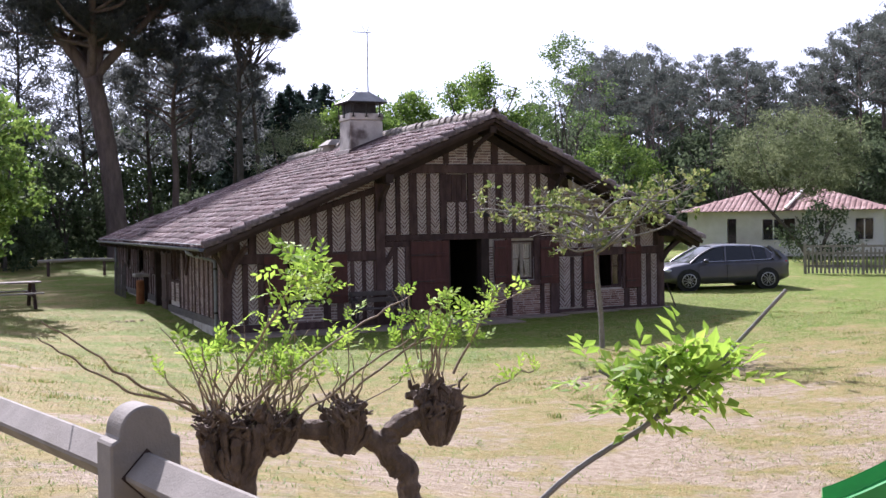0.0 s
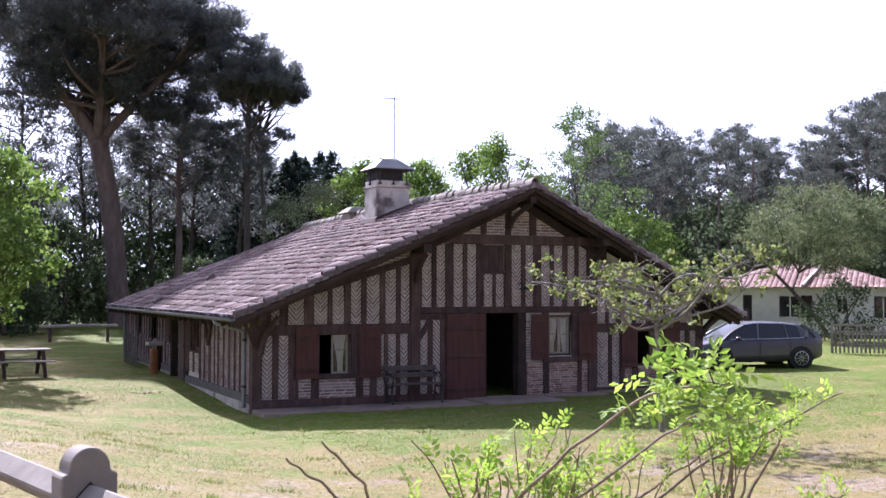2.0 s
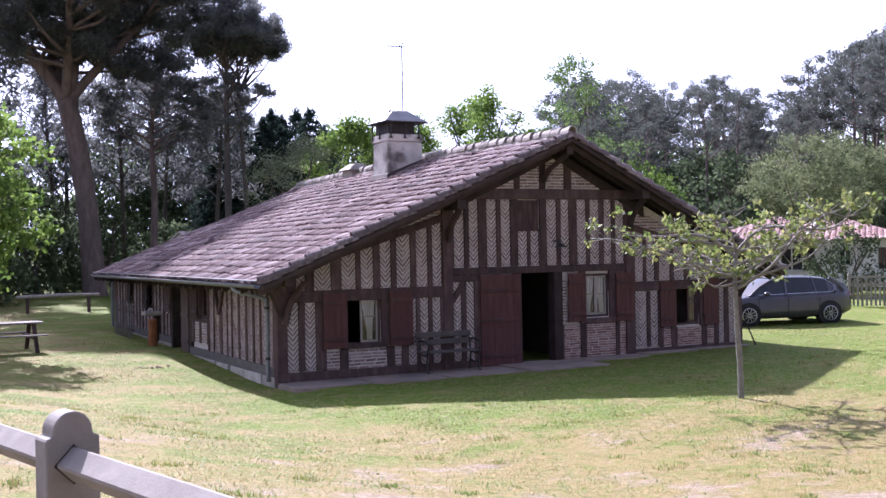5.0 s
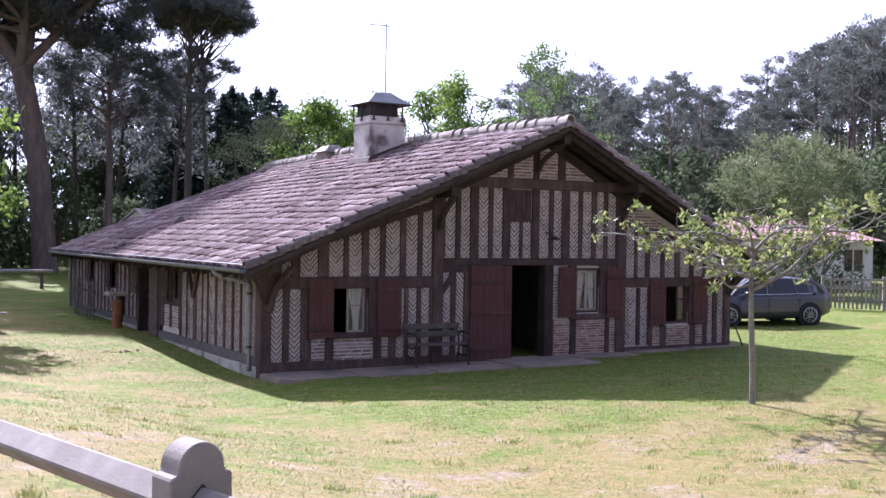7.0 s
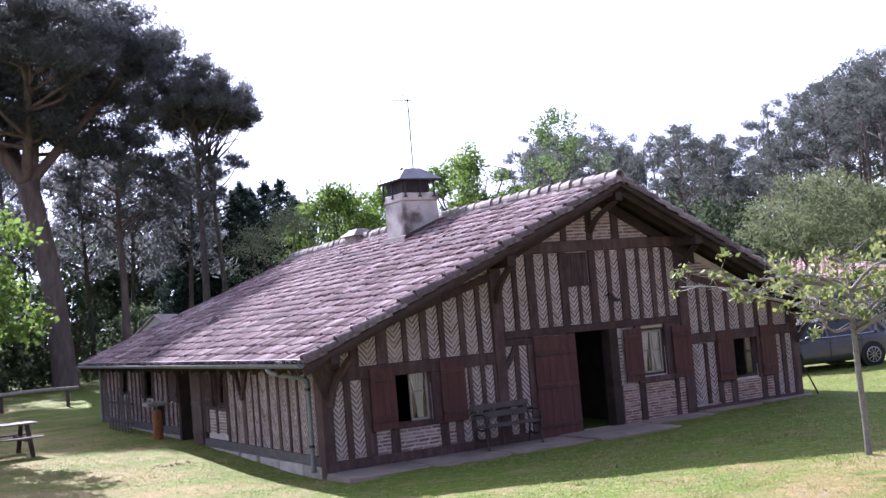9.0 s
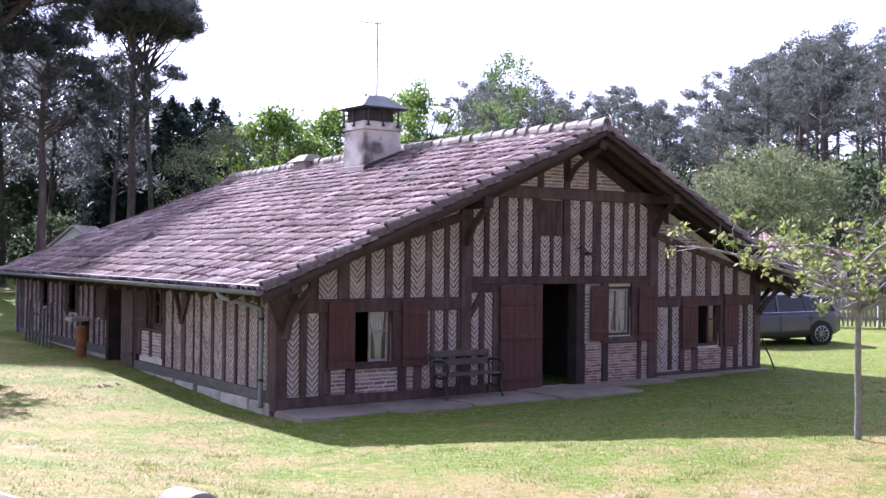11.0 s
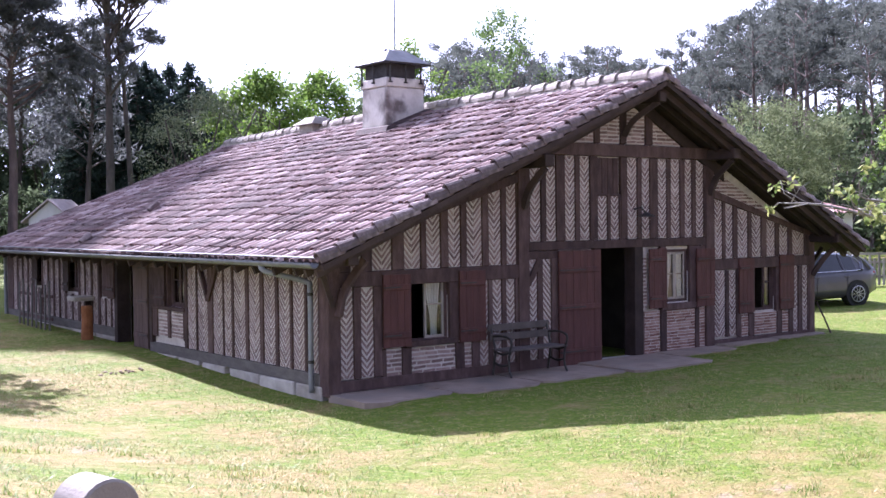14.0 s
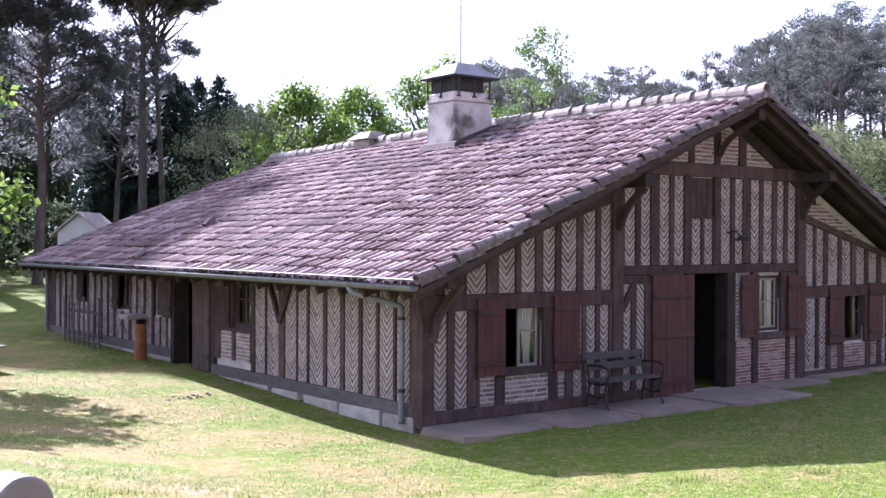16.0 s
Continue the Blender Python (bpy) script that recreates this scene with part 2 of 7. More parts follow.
# pale bluish needles: the veiling haze over the crowns is put into the colour
M_NEEDLE = surface("hazed_needles", [(0.2, (0.095, 0.104, 0.106)), (0.55, (0.145, 0.155, 0.15)), (0.85, (0.19, 0.20, 0.185))], scale=0.6, spec=0.05, rough=0.95, bump=0,
                   vary="island", vary_amount=0.14, through_light=0.55)
M_NEEDLE_GREY = surface("greyish_pine_needles", [(0.2, (0.062, 0.072, 0.066)), (0.55, (0.098, 0.11, 0.096)), (0.85, (0.15, 0.165, 0.138))], scale=0.5, spec=0.05, rough=0.95, bump=0,
                        vary="island", vary_amount=0.15, through_light=0.5)
M_CONIFER = surface("dark_conifer", [(0.2, (0.022, 0.036, 0.03)), (0.55, (0.04, 0.06, 0.048)), (0.85, (0.062, 0.088, 0.068))], scale=0.9, spec=0.05, rough=0.95, bump=0,
                    vary="island", vary_amount=0.2, through_light=0.4)
M_LEAF = surface("spring_leaves", [(0.2, (0.08, 0.14, 0.03)), (0.5, (0.15, 0.24, 0.05)), (0.85, (0.26, 0.35, 0.085))], scale=1.2, spec=0.15, rough=0.65, bump=0,
                 vary="island", vary_amount=0.3, through_light=0.45)
M_LEAF_DARK = surface("dull_leaves", [(0.2, (0.045, 0.068, 0.036)), (0.5, (0.085, 0.115, 0.06)), (0.85, (0.13, 0.165, 0.09))], scale=0.8, spec=0.08, rough=0.8, bump=0,
                      vary="island", vary_amount=0.22, through_light=0.48)
M_LEAF_MID = surface("fresh_green_leaves", [(0.2, (0.065, 0.11, 0.035)), (0.5, (0.12, 0.19, 0.06)), (0.85, (0.20, 0.28, 0.095))], scale=1.0, spec=0.12, rough=0.7, bump=0,
                     vary="island", vary_amount=0.3, through_light=0.42)
M_LEAF_SILVER = surface("silvery_leaves", [(0.2, (0.09, 0.12, 0.06)), (0.5, (0.17, 0.20, 0.11)), (0.85, (0.27, 0.30, 0.18))], scale=0.8, rough=0.5, bump=0,
                        vary="island", vary_amount=0.3, through_light=0.35)
M_LEAF_OLIVE = surface("olive_grey_leaves", [(0.2, (0.09, 0.115, 0.055)), (0.5, (0.155, 0.185, 0.092)), (0.85, (0.23, 0.26, 0.135))], scale=0.8, rough=0.7, spec=0.1, bump=0,
                       vary="island", vary_amount=0.2, through_light=0.45)
M_LEAF_VINE = surface("vine_leaves", [(0.2, (0.16, 0.28, 0.035)), (0.5, (0.28, 0.42, 0.06)), (0.85, (0.40, 0.52, 0.09))], scale=4, spec=0.2, rough=0.6, bump=0,
                      vary="island", vary_amount=0.3, through_light=0.5)
M_LEAF_YOUNG = surface("young_yellow_green_leaves", [(0.2, (0.10, 0.15, 0.04)), (0.5, (0.19, 0.235, 0.07)), (0.85, (0.32, 0.32, 0.12))], scale=4, rough=0.6, spec=0.15, bump=0,
                       vary="island", vary_amount=0.3, through_light=0.45)
M_GRASSBLADE = surface("grass_blades", [(0.3, (0.12, 0.20, 0.035)), (0.5, (0.23, 0.275, 0.07)), (0.7, (0.38, 0.315, 0.14))], scale=0.7, rough=0.6, bump=0,
                       vary="island", vary_amount=0.3, through_light=0.4)
M_CARPAINT = surface("grey_metallic_paint", [(0.3, (0.058, 0.054, 0.063)), (0.7, (0.075, 0.07, 0.08))], scale=2, rough=0.32, metal=0.3, bump=0, spec=0.5)
M_CARPAINT.node_tree.nodes["Principled BSDF"].inputs["Coat Weight"].default_value = 0.35
M_CARGLASS = surface("tinted_car_glass", [(0.3, (0.012, 0.013, 0.015)), (0.7, (0.02, 0.021, 0.024))], scale=2, rough=0.05, bump=0, spec=0.6)
M_RUBBER = surface("tyre_rubber", [(0.3, (0.014, 0.014, 0.014)), (0.7, (0.03, 0.03, 0.03))], scale=9, rough=0.8, bump=0.2)
M_ALLOY = surface("alloy", [(0.3, (0.42, 0.42, 0.43)), (0.7, (0.58, 0.58, 0.6))], scale=4, rough=0.35, metal=0.9, bump=0)
M_CHROME = surface("chrome_trim", [(0.3, (0.6, 0.6, 0.62)), (0.7, (0.7, 0.7, 0.72))], scale=4, rough=0.15, metal=1.0, bump=0)
M_LAMP_RED = surface("red_lens", [(0.3, (0.22, 0.01, 0.01)), (0.7, (0.32, 0.02, 0.02))], scale=4, rough=0.15, bump=0)
M_LAMP_CLEAR = surface("clear_lens", [(0.3, (0.5, 0.5, 0.52)), (0.7, (0.65, 0.65, 0.67))], scale=4, rough=0.12, bump=0)
M_SLIDE = surface("green_plastic", [(0.3, (0.02, 0.24, 0.05)), (0.7, (0.035, 0.34, 0.075))], scale=2, rough=0.35, fine=30, bump=0.05, spec=0.5)
M_POT = surface("orange_rusty_wood", [(0.3, (0.20, 0.075, 0.03)), (0.7, (0.34, 0.14, 0.055))], scale=5, fine=40, bump=0.4)
M_CLOD = surface("dry_soil", [(0.25, (0.17, 0.12, 0.08)), (0.6, (0.28, 0.21, 0.145)), (0.85, (0.38, 0.30, 0.22))], scale=12, fine=60, bump=0.6, vary="object", vary_amount=0.2)
M_PANE = glass_material("window_glass", (0.92, 0.94, 0.94))


def ground_material():
    """Lawn: green grass, drying straw patches and bare sandy soil, in irregular drifts, denser bare soil towards the road."""
    m = bpy.data.materials.new("lawn")
    m.use_nodes = True
    nt = m.node_tree
    n, l = nt.nodes, nt.links
    b = n["Principled BSDF"]
    b.inputs["Roughness"].default_value = 0.85
    b.inputs["Specular IOR Level"].default_value = 0.15
    tc = n.new("ShaderNodeTexCoord")

    def noise_fac(scale, detail=6.0, stretch=None, rough=0.6):
        t = n.new("ShaderNodeTexNoise")
        t.inputs["Scale"].default_value, t.inputs["Detail"].default_value, t.inputs["Roughness"].default_value = scale, detail, rough
        if stretch:
            mp = n.new("ShaderNodeMapping")
            mp.inputs["Scale"].default_value = stretch
            l.new(tc.outputs["Object"], mp.inputs["Vector"])
            l.new(mp.outputs["Vector"], t.inputs["Vector"])
        else:
            l.new(tc.outputs["Object"], t.inputs["Vector"])
        return t.outputs["Fac"]

    def mixed(fac, a, c):
        x = n.new("ShaderNodeMix")
        x.data_type = "RGBA"
        l.new(fac, x.inputs["Factor"])
        for sock, v in (("A", a), ("B", c)):
            if isinstance(v, tuple):
                x.inputs[sock].default_value = (*v, 1)
            else:
                l.new(v, x.inputs[sock])
        return x.outputs["Result"]

    def step(fac, lo, hi):
        r = ramp_node(nt, [(lo, (0, 0, 0)), (hi, (1, 1, 1))])
        l.new(fac, r.inputs["Fac"])
        return r.outputs["Color"]

    def math2(op, a, c, clamp=True):
        x = n.new("ShaderNodeMath")
        x.operation, x.use_clamp = op, clamp
        for i, v in enumerate((a, c)):
            if isinstance(v, (int, float)):
                x.inputs[i].default_value = v
            else:
                l.new(v, x.inputs[i])
        return x.outputs[0]

    green = mixed(step(noise_fac(26, 4), 0.35, 0.65), (0.085, 0.14, 0.026), (0.205, 0.27, 0.055))
    straw = mixed(step(noise_fac(30, 4), 0.3, 0.7), (0.22, 0.18, 0.075), (0.38, 0.31, 0.155))
    soil = mixed(step(noise_fac(9, 5), 0.3, 0.7), (0.26, 0.20, 0.135), (0.46, 0.385, 0.30))
    sep = n.new("ShaderNodeSeparateXYZ")
    l.new(tc.outputs["Object"], sep.inputs[0])
    # nearness to the trodden strip beside the fence, from its distance along -y
    trod = n.new("ShaderNodeMapRange")
    for k, v in (("From Min", -7.0), ("From Max", -15.5), ("To Min", 0.0), ("To Max", 1.0)):
        trod.inputs[k].default_value = v
    l.new(sep.outputs["Y"], trod.inputs["Value"])
    worn = math2("ADD", math2("MULTIPLY", trod.outputs[0], 0.15), noise_fac(0.55, 7, (1, 1.6, 1), 0.68))
    shade_green = n.new("ShaderNodeMapRange")          # greener, less straw close to the house: its shadow strip put into the colour
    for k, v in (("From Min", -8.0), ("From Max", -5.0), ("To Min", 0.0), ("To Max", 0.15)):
        shade_green.inputs[k].default_value = v
    l.new(sep.outputs["Y"], shade_green.inputs["Value"])
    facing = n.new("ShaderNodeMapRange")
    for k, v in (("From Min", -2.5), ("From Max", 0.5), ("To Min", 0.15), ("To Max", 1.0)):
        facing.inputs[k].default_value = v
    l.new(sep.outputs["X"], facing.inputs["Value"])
    worn = math2("SUBTRACT", worn, math2("MULTIPLY", shade_green.outputs[0], facing.outputs[0]))
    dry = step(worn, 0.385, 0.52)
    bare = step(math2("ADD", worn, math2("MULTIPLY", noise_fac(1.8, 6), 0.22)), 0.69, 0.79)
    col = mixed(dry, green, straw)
    col = mixed(math2("MULTIPLY", step(noise_fac(5, 5), 0.5, 0.66), 0.6), col, green)
    col = mixed(math2("MULTIPLY", step(noise_fac(7, 7, None, 0.7), 0.50, 0.62), 0.45), col, (0.42, 0.35, 0.20))
    col = mixed(math2("MULTIPLY", step(noise_fac(2.2, 7, (1, 1.4, 1), 0.7), 0.54, 0.68), 0.5), col, (0.13, 0.14, 0.04))
    col = mixed(math2("MULTIPLY", step(noise_fac(1.1, 7, (1, 1.5, 1), 0.72), 0.54, 0.66), 0.38), col, (0.33, 0.24, 0.13))
    col = mixed(bare, col, soil)
    col = mixed(math2("MULTIPLY", step(noise_fac(15, 5, None, 0.7), 0.58, 0.66), 0.6), col, (0.12, 0.105, 0.045))
    tone = n.new("ShaderNodeHueSaturation")
    tone.inputs["Value"].default_value, tone.inputs["Saturation"].default_value = 0.79, 1.14
    l.new(col, tone.inputs["Color"])
    l.new(tone.outputs["Color"], b.inputs["Base Color"])
    bp = n.new("ShaderNodeBump")
    bp.inputs["Strength"].default_value, bp.inputs["Distance"].default_value = 0.9, 0.05
    l.new(noise_fac(34, 5), bp.inputs["Height"])
    l.new(bp.outputs["Normal"], b.inputs["Normal"])
    return m


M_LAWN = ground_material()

# ---- mesh helpers ----
rng = random.Random(7)


def part(name, bm, material, parent=None, label="", smooth=False):
    """One mesh object out of a bmesh, under a thing or a part of it."""
    me = bpy.data.meshes.new(name)
    bm.to_mesh(me)
    bm.free()
    me.materials.append(material)
    if smooth:
        me.polygons.foreach_set("use_smooth", [True] * len(me.polygons))
    ob = new(name, me)
    ob.parent = parent
    if label:
        tagged(ob, label)
    return ob


def data_part(name, verts, faces, material, parent=None, label="", smooth=False):
    me = bpy.data.meshes.new(name)
    me.from_pydata(verts, [], faces)
    me.materials.append(material)
    if smooth:
        me.polygons.foreach_set("use_smooth", [True] * len(me.polygons))
    ob = new(name, me)
    ob.parent = parent
    if label:
        tagged(ob, label)
    return ob


def thing(name, label, category, group="", kind="", at=(0, 0, 0), turn=0.0):
    ob = new(name)
    ob.matrix_basis = pose(*at, 0, 0, turn)
    return tagged(ob, label, category, group, kind)


def hull(bm, pts, quads):
    vs = [bm.verts.new(p) for p in pts]
    for q in quads:
        bm.faces.new([vs[i] for i in q])
    return vs


BOXQ = [(0, 3, 2, 1), (4, 5, 6, 7), (0, 1, 5, 4), (1, 2, 6, 5), (2, 3, 7, 6), (3, 0, 4, 7)]


def box(bm, x0, x1, y0, y1, z0, z1):
    hull(bm, [(x0, y0, z0), (x1, y0, z0), (x1, y1, z0), (x0, y1, z0), (x0, y0, z1), (x1, y0, z1), (x1, y1, z1), (x0, y1, z1)], BOXQ)


def bevelled(bm, width=0.012):
    bmesh.ops.recalc_face_normals(bm, faces=bm.faces)
    bmesh.ops.bevel(bm, geom=bm.edges[:], offset=width, segments=1, affect="EDGES", clamp_overlap=True)
    return bm


def bar(bm, a, b, w, d, up=(0, 0, 1)):
    """A squared timber from a to b, w wide across and d deep."""
    a, b = Vector(a), Vector(b)
    f = (b - a).normalized()
    s = f.cross(Vector(up))
    if s.length < 1e-4:
        s = f.cross(Vector((0, 1, 0)))
    s.normalize()
    u = s.cross(f)
    pts = []
    for e in (a, b):
        for i, j in ((-1, -1), (1, -1), (1, 1), (-1, 1)):
            pts.append(e + s * (i * w / 2) + u * (j * d / 2))
    hull(bm, pts, BOXQ)
    bmesh.ops.recalc_face_normals(bm, faces=bm.faces)


def tube_data(V, F, pts, radii, sides=7, wobble=0.0, r=None):
    """Appends a tapered tube along pts to the lists V and F."""
    base = len(V)
    n = len(pts)
    prev = None
    for i, p in enumerate(pts):
        p = Vector(p)
        t = (Vector(pts[min(i + 1, n - 1)]) - Vector(pts[max(i - 1, 0)])).normalized()
        s = t.cross(Vector((0.3, 0.2, 1))) if prev is None else prev - t * prev.dot(t)
        if s.length < 1e-4:
            s = t.cross(Vector((1, 0, 0)))
        s.normalize()
        prev = s
        u = t.cross(s)
        for k in range(sides):
            a = 2 * math.pi * k / sides
            rad = radii[i] * (1 + (wobble * (r or rng).uniform(-1, 1) if wobble else 0))
            V.append(tuple(p + s * (math.cos(a) * rad) + u * (math.sin(a) * rad)))
    for i in range(n - 1):
        for k in range(sides):
            a, b = base + i * sides + k, base + i * sides + (k + 1) % sides
            F.append((a, b, b + sides, a + sides))
    F.append(tuple(base + k for k in reversed(range(sides))))
    F.append(tuple(base + (n - 1) * sides + k for k in range(sides)))


def spline(pts, n=10):
    """A smooth run of points through pts."""
    P = [Vector(p) for p in pts]
    out = []
    for i in range(len(P) - 1):
        p0, p1, p2, p3 = P[max(i - 1, 0)], P[i], P[i + 1], P[min(i + 2, len(P) - 1)]
        for k in range(n):
            t = k / n
            out.append(0.5 * ((2 * p1) + (p2 - p0) * t + (2 * p0 - 5 * p1 + 4 * p2 - p3) * t * t + (3 * p1 - p0 - 3 * p2 + p3) * t ** 3))
    out.append(P[-1])
    return out


def smooth01(t):
    t = min(max(t, 0.0), 1.0)
    return t * t * (3 - 2 * t)


# ---- ground ----
FENCE_FOOT, FENCE_WAY = Vector((-5.26, -20.85)), Vector((-0.2105, 0.9776))


def ground_z(x, y):
    """The lawn: nearly level at the house, a low bank along the fence, rising gently behind and to the side."""
    d = (x - FENCE_FOOT.x) * FENCE_WAY.y - (y - FENCE_FOOT.y) * FENCE_WAY.x
    bank = 0.86 * (1 - smooth01((d - 0.4) / 6.6))
    rise = 0.018 * min(max(y, 0), 60) + 0.011 * min(max(x - 3, 0), 45) * smooth01((y + 16) / 12)
    rise -= 0.11 * math.exp(-((y - 1.2) / 3.2) ** 2) * smooth01((x + 2.4) / 1.6) * (1 - smooth01((x + 0.1) / 0.8))
    wob = 0.05 * noise.noise((x * 0.22, y * 0.22, 3.1)) + 0.018 * noise.noise((x * 0.9, y * 0.9, 1.7))
    near = smooth01((abs(x - 5.9) - 6.0) / 2.5 + (abs(y - 8) - 8.0) / 2.5)
    return bank + rise + wob * min(1.0, max(near, 0.0) + (0.4 if y < -1.6 else 0.0))


def build_ground():
    xs = [-600, -300, -150, -90, -60, -45, -35] + [-28 + 0.5 * i for i in range(118)] + [33, 37, 42, 50, 60, 80, 110, 160, 300, 600]
    ys = [-600, -300, -150, -90, -60, -45, -36] + [-30 + 0.5 * i for i in range(116)] + [30, 35, 42, 50, 60, 80, 110, 160, 300, 600]
    V = [(x, y, ground_z(x, y)) for y in ys for x in xs]
    w = len(xs)
    F = [(j * w + i, j * w + i + 1, (j + 1) * w + i + 1, (j + 1) * w + i) for j in range(len(ys) - 1) for i in range(w - 1)]
    ob = data_part("ground", V, F, M_LAWN, smooth=True)
    tagged(ob, "patchy lawn of green grass, dry straw and bare sandy soil", "ground", kind="structure")


build_ground()

# ---- the timber-framed farmhouse ----
HOUSE = thing("farmhouse", "long low timber-framed farmhouse with brick-nogged walls and clay tile roof", "house")
EAVE_L, EAVE_LZ, RIDGE_X, RIDGE_Z, EAVE_R, EAVE_RZ = -0.57, 2.07, 6.45, 5.06, 12.55, 1.98
FRONT_Y, BACK_Y = -0.75, 16.4
SLOPE_L = (RIDGE_Z - EAVE_LZ) / (RIDGE_X - EAVE_L)
SLOPE_R = (RIDGE_Z - EAVE_RZ) / (EAVE_R - RIDGE_X)


def roof_z(x):
    return EAVE_LZ + SLOPE_L * (x - EAVE_L) if x < RIDGE_X else RIDGE_Z - SLOPE_R * (x - RIDGE_X)


def on_front(u, z, d):
    return (u, -d, z)


def on_side(u, z, d):
    return (-d, u, z)


def prism(bm, outline, at, d0, d1):
    """A flat piece with the outline [(u, z), ...] on a wall, from depth d0 to d1 (outwards)."""
    a = [bm.verts.new(at(u, z, d0)) for u, z in outline]
    b = [bm.verts.new(at(u, z, d1)) for u, z in outline]
    k = len(outline)
    bm.faces.new(b)
    bm.faces.new(a[::-1])
    for i in range(k):
        j = (i + 1) % k
        bm.faces.new((a[i], a[j], b[j], b[i]))
    return bm


def clip(poly, edge):
    """Clips the polygon to the convex outline edge, both as [(u, z), ...] going anticlockwise."""
    out = poly
    for i in range(len(edge)):
        (ax, ay), (bx, by) = edge[i], edge[(i + 1) % len(edge)]
        src, out = out, []
        for j in range(len(src)):
            p, q = src[j], src[(j + 1) % len(src)]
            dp = (bx - ax) * (p[1] - ay) - (by - ay) * (p[0] - ax)
            dq = (bx - ax) * (q[1] - ay) - (by - ay) * (q[0] - ax)
            if dp >= 0:
                out.append(p)
            if dp * dq < 0:
                t = dp / (dp - dq)
                out.append((p[0] + t * (q[0] - p[0]), p[1] + t * (q[1] - p[1])))
        if len(out) < 3:
            return []
    return out


def area(poly):
    return 0.5 * abs(sum(p[0] * q[1] - q[0] * p[1] for p, q in zip(poly, poly[1:] + poly[:1])))


def bricks_in(outline, style, r, tight=False):
    """Outlines of the bricks laid in a panel: chevrons ('V'), one slant ('/'), or level courses ('=')."""
    u0, u1 = min(p[0] for p in outline), max(p[0] for p in outline)
    z0, z1 = min(p[1] for p in outline), max(p[1] for p in outline)
    inset = [(p[0] + (0.008 if p[0] < (u0 + u1) / 2 else -0.008), p[1] + (0.008 if p[1] < (z0 + z1) / 2 else -0.008)) for p in outline]
    got = []
    if style == "=":
        z = z0 + 0.02
        while z < z1 - 0.02:
            h = 0.040 * r.uniform(0.85, 1.15)
            u = u0 - r.uniform(0, 0.2)
            while u < u1:
                w = r.uniform(0.19, 0.27)
                t = r.uniform(-0.006, 0.006)
                got.append([(u, z + t), (u + w, z - t), (u + w, z + h - t), (u, z + h + t)])
                u += w + r.uniform(0.015, 0.03)
            z += h + (r.uniform(0.012, 0.018) if tight else r.uniform(0.022, 0.032))
    else:
        uc = (u0 + u1) / 2 + r.uniform(-0.012, 0.012)
        rise = 1.15
        pitch, thick = 0.098, 0.046
        z = z0 - rise * (u1 - u0)
        while z < z1 + 0.1:
            j = r.uniform(-0.006, 0.006)
            th = thick * r.uniform(0.85, 1.1)
            if style == "V":
                g = 0.006
                dz = (uc - u0) * rise
                got.append([(u0, z + dz + j), (uc - g, z + j), (uc - g, z + th + j), (u0, z + dz + th + j)])
                dz = (u1 - uc) * rise
                got.append([(uc + g, z + j), (u1, z + dz + j), (u1, z + dz + th + j), (uc + g, z + th + j)])
            else:
                dz = (u1 - u0) * rise
                got.append([(u0, z + dz + j), (u1, z + j), (u1, z + th + j), (u0, z + dz + th + j)])
            z += pitch
    return [c for c in (clip(g, inset) for g in got) if c and area(c) > 0.0006]


PANELS = []          # (outline, style, wall, brick material), laid with bricks at the end of the file


def panel(outline, at, style="V", red=False):
    bm = bmesh.new()
    prism(bm, outline, at, -0.05, 0.0)
    bmesh.ops.recalc_face_normals(bm, faces=bm.faces)
    ob = part("infill_panel", bm, M_MORTAR, HOUSE)
    PANELS.append((outline, style, at, ob, M_BRICK_RED if red else M_BRICK_SIDE if at is on_side else M_BRICK))


def rect(u0, u1, z0, z1):
    return [(u0, z0), (u1, z0), (u1, z1), (u0, z1)]


def timber(name, outline, at, d0=-0.06, d1=0.032, mat=None):
    bm = bmesh.new()
    j = [(u + rng.uniform(-0.006, 0.006), z + rng.uniform(-0.004, 0.004)) for u, z in outline]
    prism(bm, j, at, d0, d1 + rng.uniform(-0.004, 0.004))
    return part(name, bevelled(bm, 0.008), mat or M_TIMBER, HOUSE)


def row(spans, z0, top, at, left=None, right=None, style="V", post_top=None, red=False):
    """A row of panels over the spans, with posts in the gaps; top is a height or a function of u."""
    f = top if callable(top) else (lambda u: top)
    if at is on_side and style == "V":
        spans = [(a - 0.018, b + 0.018) for a, b in spans]
    g = post_top or f
    for u0, u1 in spans:
        panel([(u0, z0), (u1, z0), (u1, f(u1)), (u0, f(u0))], at, style, red)
    edges = ([left] if left is not None else []) + [e for s in spans for e in s] + ([right] if right is not None else [])
    if left is None:
        edges = edges[1:]
    for a, b in zip(edges[::2], edges[1::2]):
        if b - a > 0.015:
            timber("post", [(a, z0 - 0.005), (b, z0 - 0.005), (b, g(b) + 0.005), (a, g(a) + 0.005)], at)


